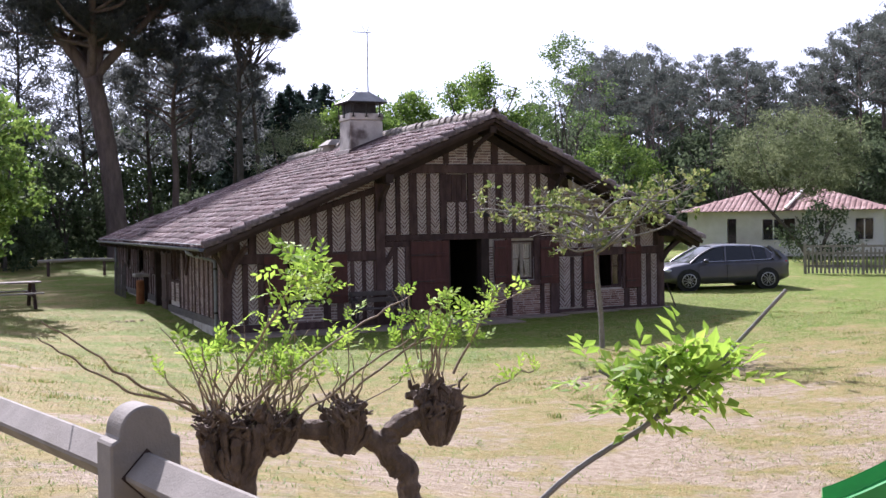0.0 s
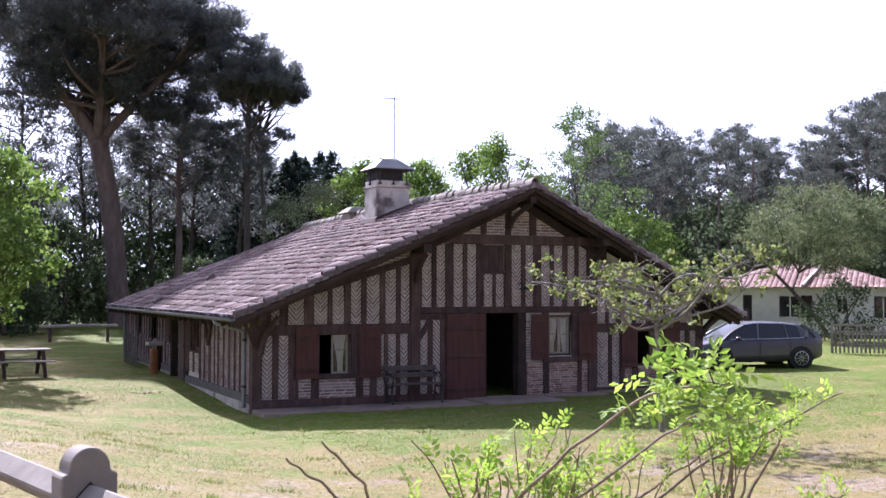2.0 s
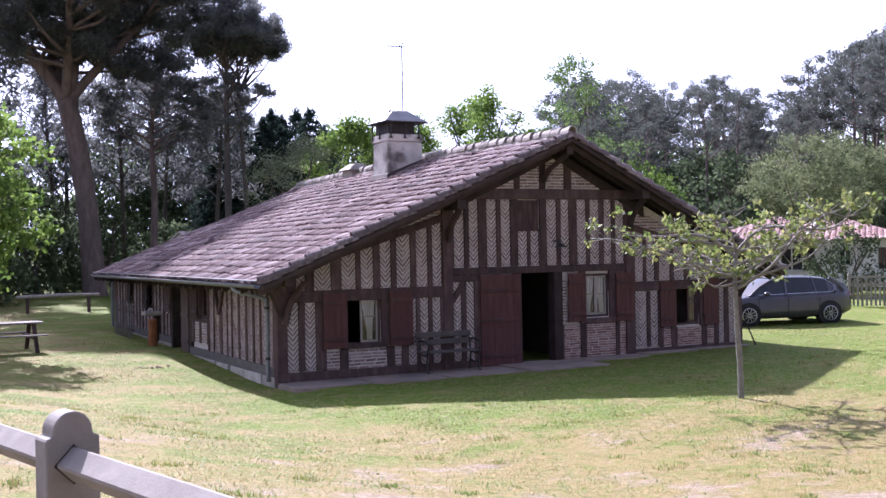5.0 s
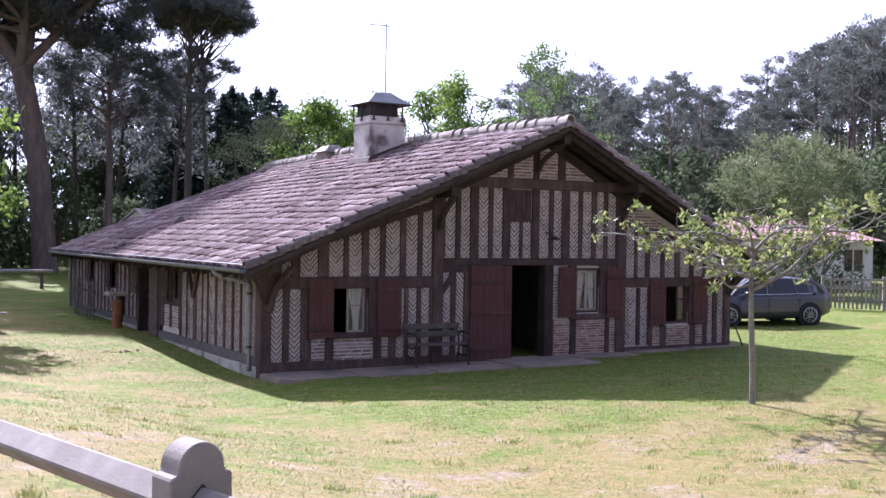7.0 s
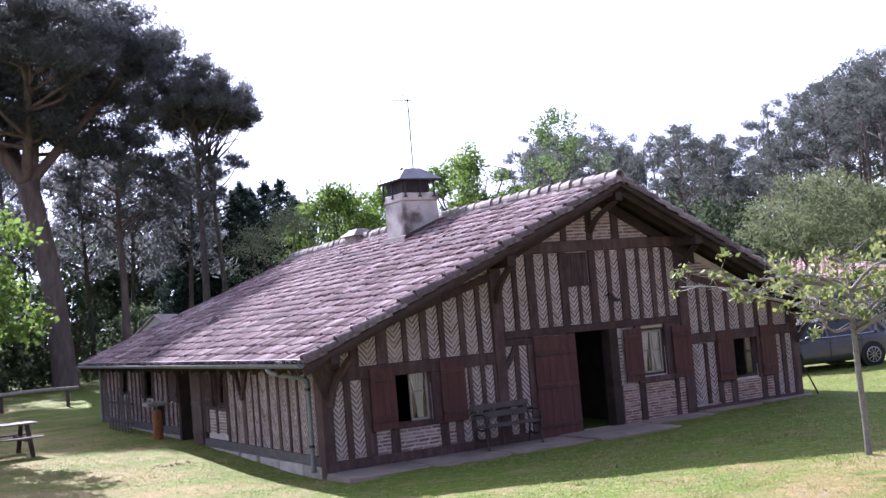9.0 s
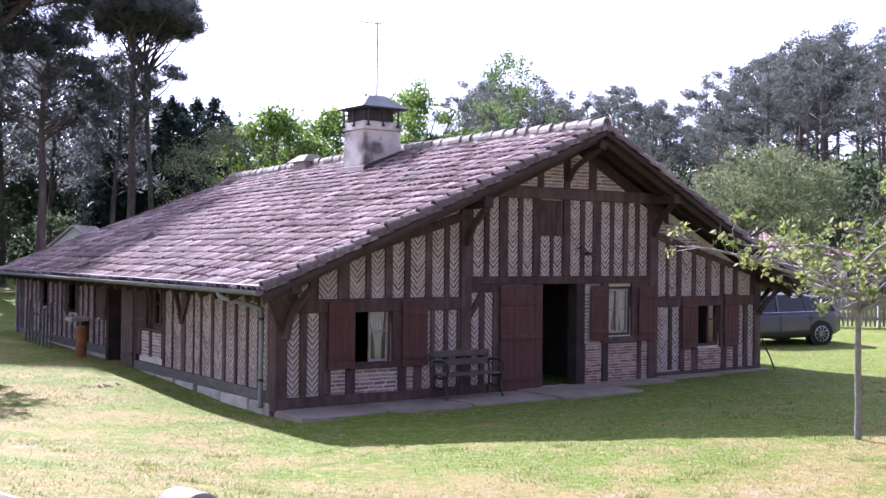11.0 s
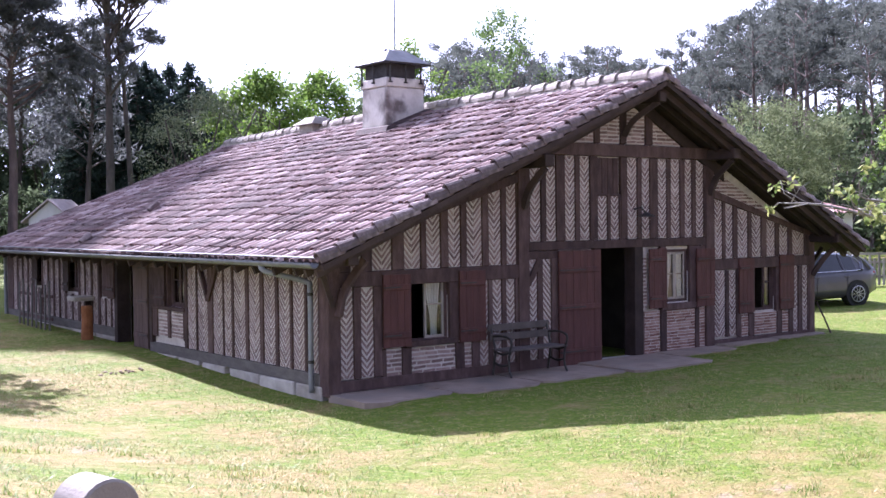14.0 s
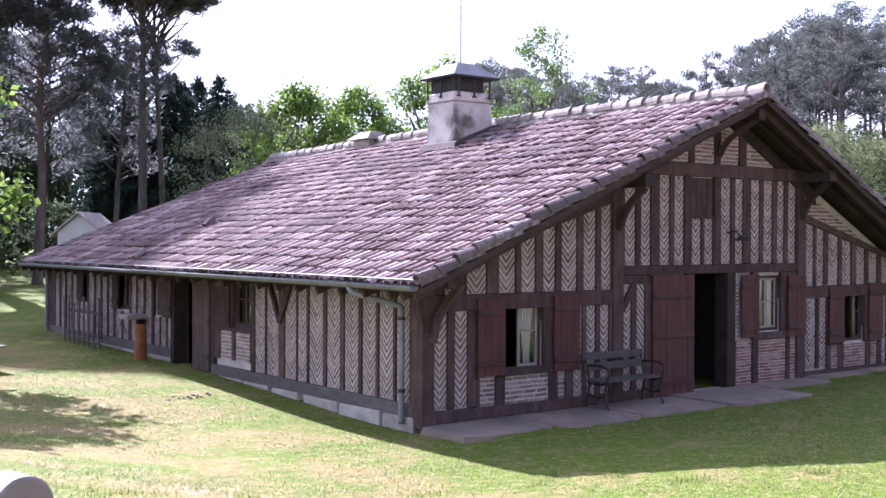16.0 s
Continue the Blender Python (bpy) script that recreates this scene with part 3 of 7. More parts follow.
def wall_core(bm, at, u0, u1, z0, top, openings, d0, d1):
    """The wall behind the panels, in upright strips that leave the openings free."""
    cuts = sorted({u0, u1, RIDGE_X if u0 < RIDGE_X < u1 else u0, *[o[0] for o in openings], *[o[1] for o in openings]})
    for a, b in zip(cuts, cuts[1:]):
        holes = sorted([(o[2], o[3]) for o in openings if o[0] <= a + 1e-6 and o[1] >= b - 1e-6])
        z = z0
        for h0, h1 in holes:
            if h0 > z + 1e-4:
                prism(bm, rect(a, b, z, h0), at, d0, d1)
            z = h1
        prism(bm, [(a, z), (b, z), (b, top(b)), (a, top(a))], at, d0, d1)
    bmesh.ops.remove_doubles(bm, verts=bm.verts[:], dist=1e-4)
    bmesh.ops.recalc_face_normals(bm, faces=bm.faces)


FRONT_HOLES = [(1.43, 2.19, 0.66, 1.74), (5.53, 6.42, 0.0, 2.01), (7.25, 7.91, 0.97, 1.95), (9.82, 10.55, 0.66, 1.72)]
SIDE_HOLES = [(4.99, 5.69, 1.0, 1.95), (7.30, 8.08, 0.12, 1.95), (8.77, 9.19, 1.1, 1.92), (10.5, 11.35, 1.05, 1.92), (13.0, 13.6, 1.1, 1.92)]
bm = bmesh.new()
wall_core(bm, on_front, 0.02, 11.83, -0.05, lambda u: roof_z(u) - 0.3, FRONT_HOLES, -0.22, -0.03)
part("front_wall", bm, M_MORTAR, HOUSE)
bm = bmesh.new()
wall_core(bm, on_side, 0.24, 15.75, -0.1, lambda u: 2.2, SIDE_HOLES, -0.22, -0.03)
part("side_wall", bm, M_MORTAR, HOUSE)
bm = bmesh.new()
box(bm, 11.63, 11.84, 0.24, 15.75, -0.05, 2.25)
part("far_side_wall", bm, M_MORTAR, HOUSE)
bm = bmesh.new()
prism(bm, [(0.02, 0), (11.83, 0), (11.83, 2.1), (RIDGE_X, 4.6), (0.02, 2.1)], on_front, -15.96, -15.76)
bmesh.ops.recalc_face_normals(bm, faces=bm.faces)
part("rear_wall", bm, M_MORTAR, HOUSE)
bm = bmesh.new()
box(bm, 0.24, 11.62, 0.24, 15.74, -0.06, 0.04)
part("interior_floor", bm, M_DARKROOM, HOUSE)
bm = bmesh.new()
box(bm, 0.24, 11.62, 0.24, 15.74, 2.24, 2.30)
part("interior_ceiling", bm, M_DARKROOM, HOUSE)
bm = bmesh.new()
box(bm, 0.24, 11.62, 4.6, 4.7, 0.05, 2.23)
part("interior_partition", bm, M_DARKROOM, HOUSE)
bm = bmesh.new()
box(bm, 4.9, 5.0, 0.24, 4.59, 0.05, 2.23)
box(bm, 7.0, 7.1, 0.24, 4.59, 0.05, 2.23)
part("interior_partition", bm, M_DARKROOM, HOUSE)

# front: lower left bay
row([(0.15, 0.40), (0.53, 0.76)], 0.21, 1.56, on_front, left=0.10, right=0.90)
row([(0.98, 1.27), (1.45, 2.31), (2.48, 2.64)], 0.17, lambda u: 0.6, on_front, left=0.90, right=2.72, style="=")
row([(2.80, 2.99), (3.08, 3.27), (3.37, 3.56)], 0.12, 1.57, on_front, left=2.64, right=3.62)
row([(3.86, 4.06)], 0.15, 1.87, on_front, left=3.855, right=4.18)
row([(4.18, 4.37)], 0.15, 1.87, on_front, left=4.175, right=4.55, style="/")
timber("beam", rect(3.86, 4.55, 1.865, 2.012), on_front)
timber("hatch_sill", rect(5.49, 6.07, 2.935, 2.975), on_front)
timber("brace", [(3.80, 1.50), (3.88, 1.42), (4.16, 1.84), (4.07, 1.90)], on_front, 0.0, 0.05)
timber("window_head", rect(0.86, 2.92, 1.57, 1.66), on_front, -0.06, 0.038)
timber("window_sill", rect(1.32, 2.34, 0.60, 0.69), on_front, -0.1, 0.06)
timber("beam", rect(0.02, 3.64, 1.565, 1.795), on_front, -0.06, 0.045)
timber("beam", rect(0.10, 5.5, 0.02, 0.19), on_front, -0.06, 0.04)
# front: middle bay
timber("tall_post", rect(3.62, 3.855, 0.0, 3.42), on_front, -0.1, 0.055)
timber("tall_post", rect(8.36, 8.60, 0.0, 3.66), on_front, -0.1, 0.055)
timber("beam", rect(3.86, 8.36, 2.01, 2.16), on_front, -0.06, 0.045)
timber("beam", rect(3.70, 8.62, 3.63, 3.85), on_front, -0.06, 0.06)
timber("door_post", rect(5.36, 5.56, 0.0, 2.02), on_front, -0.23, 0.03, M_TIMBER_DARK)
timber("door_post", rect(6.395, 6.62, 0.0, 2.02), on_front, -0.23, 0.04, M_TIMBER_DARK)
row([(3.91, 4.15), (4.27, 4.50), (4.71, 4.95), (5.06, 5.30)], 2.17, 3.62, on_front, left=3.86, right=5.49)
row([(5.50, 5.73), (5.81, 6.03)], 2.17, 2.94, on_front, left=5.49, right=6.07)
row([(6.23, 6.50), (6.61, 6.83), (7.05, 7.29), (7.40, 7.65), (7.78, 7.99), (8.10, 8.33)], 2.17, 3.62, on_front, left=6.07, right=8.36)
bm = bmesh.new()
for i in range(4):
    prism(bm, rect(5.50 + 0.137 * i, 5.63 + 0.137 * i, 2.97, 3.61), on_front, -0.04, -0.01 + 0.004 * (i % 2))
part("hatch_door", bevelled(bm, 0.005), M_TIMBER, HOUSE, "small dark board hatch door under the gable")
for a, b in ((4.9, 5.42), (5.57, 6.07), (6.23, 6.72), (6.91, 7.72)):
    f = lambda u: max(roof_z(u) - 0.5, 3.9)
    panel([(a, 3.87), (b, 3.87), (b, f(b)), (a, f(a))], on_front, "=")
for a, b in ((4.55, 4.9), (5.42, 5.57), (6.07, 6.23), (6.72, 6.91), (7.72, 8.1)):
    f = lambda u: roof_z(u) - 0.33
    timber("gable_post", [(a, 3.86), (b, 3.86), (b, max(f(b), 3.9)), (a, max(f(a), 3.9))], on_front)
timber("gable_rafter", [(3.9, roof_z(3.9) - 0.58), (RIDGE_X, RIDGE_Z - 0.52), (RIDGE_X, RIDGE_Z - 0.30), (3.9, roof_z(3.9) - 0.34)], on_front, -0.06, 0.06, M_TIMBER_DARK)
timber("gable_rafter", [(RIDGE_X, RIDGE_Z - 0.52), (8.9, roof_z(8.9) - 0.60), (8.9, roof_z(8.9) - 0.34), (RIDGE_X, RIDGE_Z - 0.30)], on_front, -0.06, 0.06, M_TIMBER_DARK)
# front: upper left bay, with the shallow diagonal plate above it
SL = lambda u: 2.32 + 0.305 * (u - 0.92)
row([(0.36, 0.55), (0.74, 1.10), (1.33, 1.64), (1.75, 2.03), (2.18, 2.43), (2.55, 2.87), (3.01, 3.27), (3.38, 3.60)], 1.80, SL, on_front, left=0.12, right=3.62)
timber("diagonal_plate", [(0.1, SL(0.1)), (3.64, SL(3.64)), (3.64, SL(3.64) + 0.17), (0.1, SL(0.1) + 0.1)], on_front, -0.06, 0.05)
panel([(1.3, SL(1.3) + 0.14), (3.6, SL(3.6) + 0.165), (3.6, roof_z(3.6) - 0.28), (1.3, SL(1.3) + 0.18)], on_front, "=")
# front: right bay
row([(6.62, 6.75)], 0.88, 1.83, on_front, left=6.62, right=6.76, style="=")
row([(6.65, 7.10), (7.26, 8.07), (8.18, 8.36)], 0.03, 0.84, on_front, left=6.62, right=8.37, style="=", red=True)
timber("window_sill", rect(7.10, 8.06, 0.83, 0.95), on_front, -0.1, 0.06)
timber("window_post", rect(7.10, 7.25, 0.94, 2.01), on_front)
timber("window_post", rect(7.91, 8.36, 0.94, 2.01), on_front)
row([(8.63, 8.96), (9.06, 9.29)], 0.21, 1.50, on_front, left=8.60, right=9.36)
row([(9.44, 9.68), (9.85, 10.59), (10.75, 10.99)], 0.18, 0.62, on_front, left=9.36, right=11.08, style="=", red=True)
row([(11.12, 11.30), (11.43, 11.63)], 0.16, 1.51, on_front, left=11.06, right=11.66)
timber("window_post", rect(9.36, 9.82, 0.63, 1.73), on_front)
timber("window_post", rect(10.55, 11.06, 0.63, 1.73), on_front)
timber("window_post", rect(1.27, 1.43, 0.63, 1.74), on_front)
timber("window_post", rect(2.19, 2.80, 0.63, 1.74), on_front)
timber("window_post", rect(0.88, 1.27, 0.63, 1.74), on_front)
timber("beam", rect(8.58, 11.84, 1.52, 1.73), on_front, -0.06, 0.045)
timber("beam", rect(8.60, 11.84, 0.02, 0.17), on_front, -0.06, 0.04)
timber("corner_post", rect(11.66, 11.85, 0.0, 2.05), on_front, -0.2, 0.05)
SR = lambda u: 2.91 - 0.254 * (u - 8.6)
row([(8.63, 8.88), (8.97, 9.20), (9.34, 9.66), (9.78, 10.08), (10.25, 10.54), (10.67, 10.96), (11.10, 11.52)], 1.74, SR, on_front, left=8.60, right=11.66)
timber("diagonal_plate", [(8.6, SR(8.6)), (11.84, SR(11.84)), (11.84, SR(11.84) + 0.1), (8.6, SR(8.6) + 0.15)], on_front, -0.06, 0.05)
panel([(8.65, SR(8.65) + 0.15), (10.4, SR(10.4) + 0.13), (10.4, SR(10.4) + 0.17), (8.65, roof_z(8.65) - 0.5)], on_front, "=")
# near corner post with its brace
timber("corner_post", rect(-0.06, 0.16, -0.02, 2.12), on_front, -0.2, 0.06)


def bracket(name, pts, w=0.13, mat=None):
    """A sawn brace along a gentle curve, square in section."""
    V, F = [], []
    P = spline(pts, 6)
    tube_data(V, F, P, [w * 0.56] * len(P), sides=4)
    return data_part(name, V, F, mat or M_TIMBER_DARK, HOUSE)


bracket("brace", [(0.10, -0.08, 1.15), (0.20, -0.12, 1.55), (0.44, -0.30, 1.98)], 0.12, M_TIMBER)
bracket("brace", [(0.02, -0.06, 1.3), (-0.18, -0.16, 1.7), (-0.40, -0.35, 1.98)], 0.09)
for px, pz in ((3.74, 3.48), (8.48, 3.72)):
    bm = bmesh.new()
    bar(bm, (px, 0.05, pz), (px, -0.70, pz), 0.20, 0.20)
    part("purlin_end", bevelled(bm, 0.012), M_TIMBER_DARK, HOUSE)
    bracket("brace", [(px, -0.05, pz - 0.75), (px, -0.22, pz - 0.42), (px, -0.58, pz - 0.12)], 0.13)
bm = bmesh.new()
bar(bm, (RIDGE_X, 0.05, RIDGE_Z - 0.40), (RIDGE_X, -0.7, RIDGE_Z - 0.40), 0.18, 0.18)
part("purlin_end", bevelled(bm, 0.012), M_TIMBER_DARK, HOUSE)
bracket("brace", [(6.15, -0.05, 4.0), (6.22, -0.22, 4.28), (RIDGE_X, -0.6, 4.58)], 0.12)
for px in (11.76, -0.02):
    pz = roof_z(px) - 0.30
    bm = bmesh.new()
    bar(bm, (px, 0.05, pz), (px, -0.70, pz), 0.18, 0.18)
    part("purlin_end", bevelled(bm, 0.012), M_TIMBER_DARK, HOUSE)
bracket("brace", [(11.76, -0.05, 1.3), (11.9, -0.18, 1.6), (12.2, -0.25, 1.85)], 0.11)
bracket("eave_bracket", [(11.84, 0.1, 1.45), (12.05, 0.1, 1.62), (12.32, 0.1, 1.85)], 0.10)

# side wall
ST = lambda u: 1.96
row([(0.30, 0.60), (0.70, 1.04), (1.14, 1.48), (1.60, 1.97), (2.12, 2.48), (2.62, 3.02), (3.12, 3.38), (3.45, 3.80), (4.02, 4.42), (4.50, 4.84)], 0.29, ST, on_side, left=0.20, right=4.98)
timber("beam", rect(0.16, 6.5, 0.10, 0.285), on_side, -0.06, 0.055, M_SILL)
timber("beam", rect(0.16, 15.75, 1.97, 2.14), on_side, -0.06, 0.05)
for a, b in ((3.92, 3.50), (3.92, 4.34)):
    bracket("brace", [(-0.055, a, 1.20), (-0.055, (a + b) / 2, 1.58), (-0.055, b, 1.97)], 0.085, M_TIMBER)
row([(5.02, 5.60), (5.72, 6.20)], 0.42, 0.92, on_side, left=4.98, right=6.45, style="=")
timber("window_sill", rect(4.95, 6.4, 0.93, 1.0), on_side, -0.1, 0.05)
timber("window_post", rect(5.69, 6.45, 1.0, 1.97), on_side)
timber("door_post", rect(6.40, 6.55, 0.05, 1.97), on_side, -0.1, 0.05, M_TIMBER_DARK)
timber("door_post", rect(8.06, 8.22, 0.08, 1.97), on_side, -0.2, 0.09, M_TIMBER_DARK)
timber("door_post", rect(7.20, 7.30, 0.08, 1.97), on_side, -0.2, 0.05, M_TIMBER_DARK)
row([(8.24, 8.52), (8.60, 8.85), (8.93, 9.18)], 0.42, 1.0, on_side, left=8.2, right=9.3, style="V")
timber("window_post", rect(8.22, 8.77, 1.0, 1.97), on_side)
row([(9.32, 9.62), (9.75, 10.05), (10.15, 10.40)], 0.42, ST, on_side, left=9.2, right=10.5)
row([(10.55, 10.85), (10.95, 11.3)], 0.42, 1.0, on_side, left=10.5, right=11.36)
row([(11.44, 11.70), (11.82, 12.10), (12.22, 12.50), (12.62, 12.95)], 0.42, ST, on_side, left=11.36, right=13.0)
row([(13.05, 13.25), (13.32, 13.55)], 0.42, 1.05, on_side, left=13.0, right=13.6)
row([(13.72, 14.02), (14.14, 14.44), (14.56, 14.86), (14.98, 15.28)], 0.42, ST, on_side, left=13.6, right=15.75)
timber("beam", rect(8.2, 15.75, 0.24, 0.425), on_side, -0.06, 0.055, M_SILL)
for i, (a, b) in enumerate(((0.12, 0.9), (0.93, 2.05), (2.1, 3.15), (3.3, 4.2), (4.3, 5.2), (5.25, 6.35), (8.3, 9.4), (9.45, 10.8), (10.85, 12.3), (12.35, 14.0), (14.05, 15.7))):
    bm = bmesh.new()
    prism(bm, [(a, -0.2), (b, -0.2), (b - 0.02, 0.10 if b < 7 else 0.24), (a + 0.02, 0.11 if b < 7 else 0.24)], on_side, -0.2, 0.075 + rng.uniform(-0.015, 0.015))
    part("plinth_stone", bevelled(bm, 0.02), M_STONE, HOUSE)


def board_leaf(name, u0, u1, z0, z1, at, d, boards, rails, mat, label=""):
    """A door or shutter of upright boards with flat rails across, d proud of the wall."""
    bm = bmesh.new()
    w = (u1 - u0) / boards
    for i in range(boards):
        prism(bm, rect(u0 + i * w + 0.001, u0 + (i + 1) * w - 0.001, z0 + rng.uniform(0, 0.008), z1 - rng.uniform(0, 0.008)), at, d, d + 0.03 + rng.uniform(-0.003, 0.003))
    leaf = part(name, bevelled(bm, 0.002), mat, HOUSE, label)
    for z in rails:
        bm = bmesh.new()
        prism(bm, rect(u0 + 0.02, u1 - 0.02, z, z + 0.09), at, d + 0.031, d + 0.052)
        part("rail", bevelled(bm, 0.005), mat, leaf)
        bm = bmesh.new()
        prism(bm, rect(u0 - 0.01, u0 + (u1 - u0) * 0.6, z + 0.035, z + 0.055), at, d + 0.053, d + 0.06)
        bmesh.ops.recalc_face_normals(bm, faces=bm.faces)
        part("strap_hinge", bm, M_IRON, leaf)
    return leaf


board_leaf("door_leaf", 4.50, 5.50, 0.03, 2.0, on_front, 0.05, 6, (0.22, 0.98, 1.62), M_DOOR, "red-brown board door folded back against the wall")
for a, b, z0, z1 in ((0.90, 1.41, 0.62, 1.73), (2.36, 2.89, 0.60, 1.74), (6.75, 7.22, 0.88, 1.98), (8.06, 8.58, 0.84, 1.95), (9.32, 9.79, 0.65, 1.73), (10.62, 11.09, 0.65, 1.76)):
    board_leaf("shutter", a, b, z0, z1, on_front, 0.05, 4, (z0 + 0.14, z1 - 0.24), M_DOOR)
board_leaf("shutter", 5.72, 6.38, 1.0, 1.95, on_side, 0.05, 4, (1.12, 1.72), M_TIMBER)
board_leaf("shutter", 8.14, 8.76, 1.05, 1.93, on_side, 0.10, 4, (1.17, 1.72), M_TIMBER)
board_leaf("side_door_leaf", 6.52, 7.22, 0.14, 1.95, on_side, 0.05, 5, (0.35, 1.0, 1.65), M_SIDEDOOR, "weathered brown board door standing open against the side wall")
board_leaf("shutter", 11.0, 11.36, 1.05, 1.92, on_side, 0.05, 3, (1.17, 1.72), M_TIMBER_DARK)
board_leaf("shutter", 13.2, 13.6, 1.1, 1.92, on_side, 0.05, 3, (1.2, 1.72), M_TIMBER_DARK)


def casement(at, u0, u1, z0, z1, curtains, leaf_from=None, sash=None):
    """A window: frame, casements with glazing bars and panes, and the curtains behind them."""
    bm = bmesh.new()
    for r4 in (rect(u0, u0 + 0.05, z0, z1), rect(u1 - 0.05, u1, z0, z1), rect(u0 + 0.05, u1 - 0.05, z1 - 0.05, z1), rect(u0 + 0.05, u1 - 0.05, z0, z0 + 0.05)):
        prism(bm, r4, at, -0.14, -0.05)
    bmesh.ops.recalc_face_normals(bm, faces=bm.faces)
    w = part("window", bm, M_TIMBER, HOUSE)
    mid = (u0 + u1) / 2
    leaves = [(u0 + 0.05, mid), (mid, u1 - 0.05)]
    if leaf_from is not None:
        leaves = [(leaf_from, u1 - 0.05)]
    for a, b in leaves:
        bm = bmesh.new()
        zm = z0 + 0.05 + (z1 - z0 - 0.1) * 0.52
        for r4 in (rect(a, a + 0.04, z0 + 0.05, z1 - 0.05), rect(b - 0.04, b, z0 + 0.05, z1 - 0.05), rect(a + 0.04, b - 0.04, z1 - 0.09, z1 - 0.05),
                   rect(a + 0.04, b - 0.04, z0 + 0.05, z0 + 0.09), rect(a + 0.04, b - 0.04, zm, zm + 0.022)):
            prism(bm, r4, at, -0.10, -0.065)
        bmesh.ops.recalc_face_normals(bm, faces=bm.faces)
        part("casement", bm, sash or M_FRAME, w)
        bm = bmesh.new()
        for p0, p1 in ((z0 + 0.09, zm), (zm + 0.022, z1 - 0.09)):
            prism(bm, rect(a + 0.04, b - 0.04, p0, p1), at, -0.087, -0.083)
        bmesh.ops.recalc_face_normals(bm, faces=bm.faces)
        pane = part("pane", bm, M_PANE, w)
        pane.visible_shadow = False
    for a, b, c, gather in curtains:
        # cloth hanging from a to b at the head, drawn towards c at the height gather
        V, F = [], []
        n, k = 26, 12
        for j in range(k + 1):
            z = z1 - 0.06 - (z1 - z0 - 0.14) * j / k
            t = smooth01((z1 - 0.06 - z) / max(z1 - 0.06 - gather, 0.05))
            for i in range(n + 1):
                s = i / n
                full = a + (b - a) * s
                tight = c + (s - 0.5) * 0.13
                u = full * (1 - t) + tight * t
                V.append(at(u, z, -0.13 + 0.012 * math.sin(s * 30 + j * 0.15)))
        for j in range(k):
            for i in range(n):
                p = j * (n + 1) + i
                F.append((p, p + 1, p + n + 2, p + n + 1))
        data_part("curtain", V, F, M_CURTAIN, w, "white cotton curtain drawn aside", True)
    return w


casement(on_front, 1.43, 2.19, 0.66, 1.74, [(1.80, 2.12, 1.98, 0.85)], leaf_from=1.76)
casement(on_front, 7.25, 7.91, 0.97, 1.95, [(7.30, 7.58, 7.40, 1.02), (7.60, 7.86, 7.78, 1.02)])
casement(on_front, 9.82, 10.55, 0.66, 1.72, [], leaf_from=10.24, sash=M_TIMBER)
casement(on_side, 4.99, 5.69, 1.0, 1.95, [], sash=M_TIMBER)
casement(on_side, 8.77, 9.19, 1.1, 1.92, [], sash=M_TIMBER)
casement(on_side, 10.5, 11.35, 1.05, 1.92, [], sash=M_TIMBER)
casement(on_side, 13.0, 13.6, 1.1, 1.92, [], sash=M_TIMBER)
bm = bmesh.new()
prism(bm, rect(5.53, 6.42, -0.02, 0.05), on_front, -0.2, 0.12)
part("threshold", bevelled(bm, 0.012), M_STONE, HOUSE)

# roof: boarded deck, rafters, verges
bm = bmesh.new()
T0, T1 = 0.10, 0.20
for (xa, za), (xb, zb) in (((EAVE_L, EAVE_LZ), (RIDGE_X, RIDGE_Z)), ((RIDGE_X, RIDGE_Z), (EAVE_R, EAVE_RZ))):
    for ya, yb in ((FRONT_Y, 3.5), (3.5, 8.0), (8.0, 12.0), (12.0, BACK_Y)):
        da, db = [(-0.21 * smooth01((q - 3.5) / 16.0) * (xa == RIDGE_X), -0.21 * smooth01((q - 3.5) / 16.0) * (xb == RIDGE_X)) for q in (ya, yb)]
        hull(bm, [(xa, ya, za - T1 + da[0]), (xb, ya, zb - T1 + da[1]), (xb, yb, zb - T1 + db[1]), (xa, yb, za - T1 + db[0]),
                  (xa, ya, za - T0 + da[0]), (xb, ya, zb - T0 + da[1]), (xb, yb, zb - T0 + db[1]), (xa, yb, za - T0 + db[0])], BOXQ)
bmesh.ops.remove_doubles(bm, verts=bm.verts[:], dist=1e-4)
bmesh.ops.recalc_face_normals(bm, faces=bm.faces)
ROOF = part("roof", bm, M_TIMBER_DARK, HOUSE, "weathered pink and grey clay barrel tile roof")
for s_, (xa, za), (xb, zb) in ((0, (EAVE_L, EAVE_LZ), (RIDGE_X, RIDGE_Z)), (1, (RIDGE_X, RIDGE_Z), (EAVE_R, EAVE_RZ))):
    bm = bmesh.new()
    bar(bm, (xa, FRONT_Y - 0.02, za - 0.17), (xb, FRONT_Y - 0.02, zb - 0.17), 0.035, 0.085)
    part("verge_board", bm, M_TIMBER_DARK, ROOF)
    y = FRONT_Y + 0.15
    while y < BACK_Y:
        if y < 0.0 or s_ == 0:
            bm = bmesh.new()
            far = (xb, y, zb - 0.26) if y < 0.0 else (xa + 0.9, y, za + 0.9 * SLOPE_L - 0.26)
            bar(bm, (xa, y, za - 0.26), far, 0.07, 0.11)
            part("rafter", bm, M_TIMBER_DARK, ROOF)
        y += 0.30 if y < 0 else 0.62

# barrel tiles
TILE_W, TILE_STEP = 0.205, 0.345


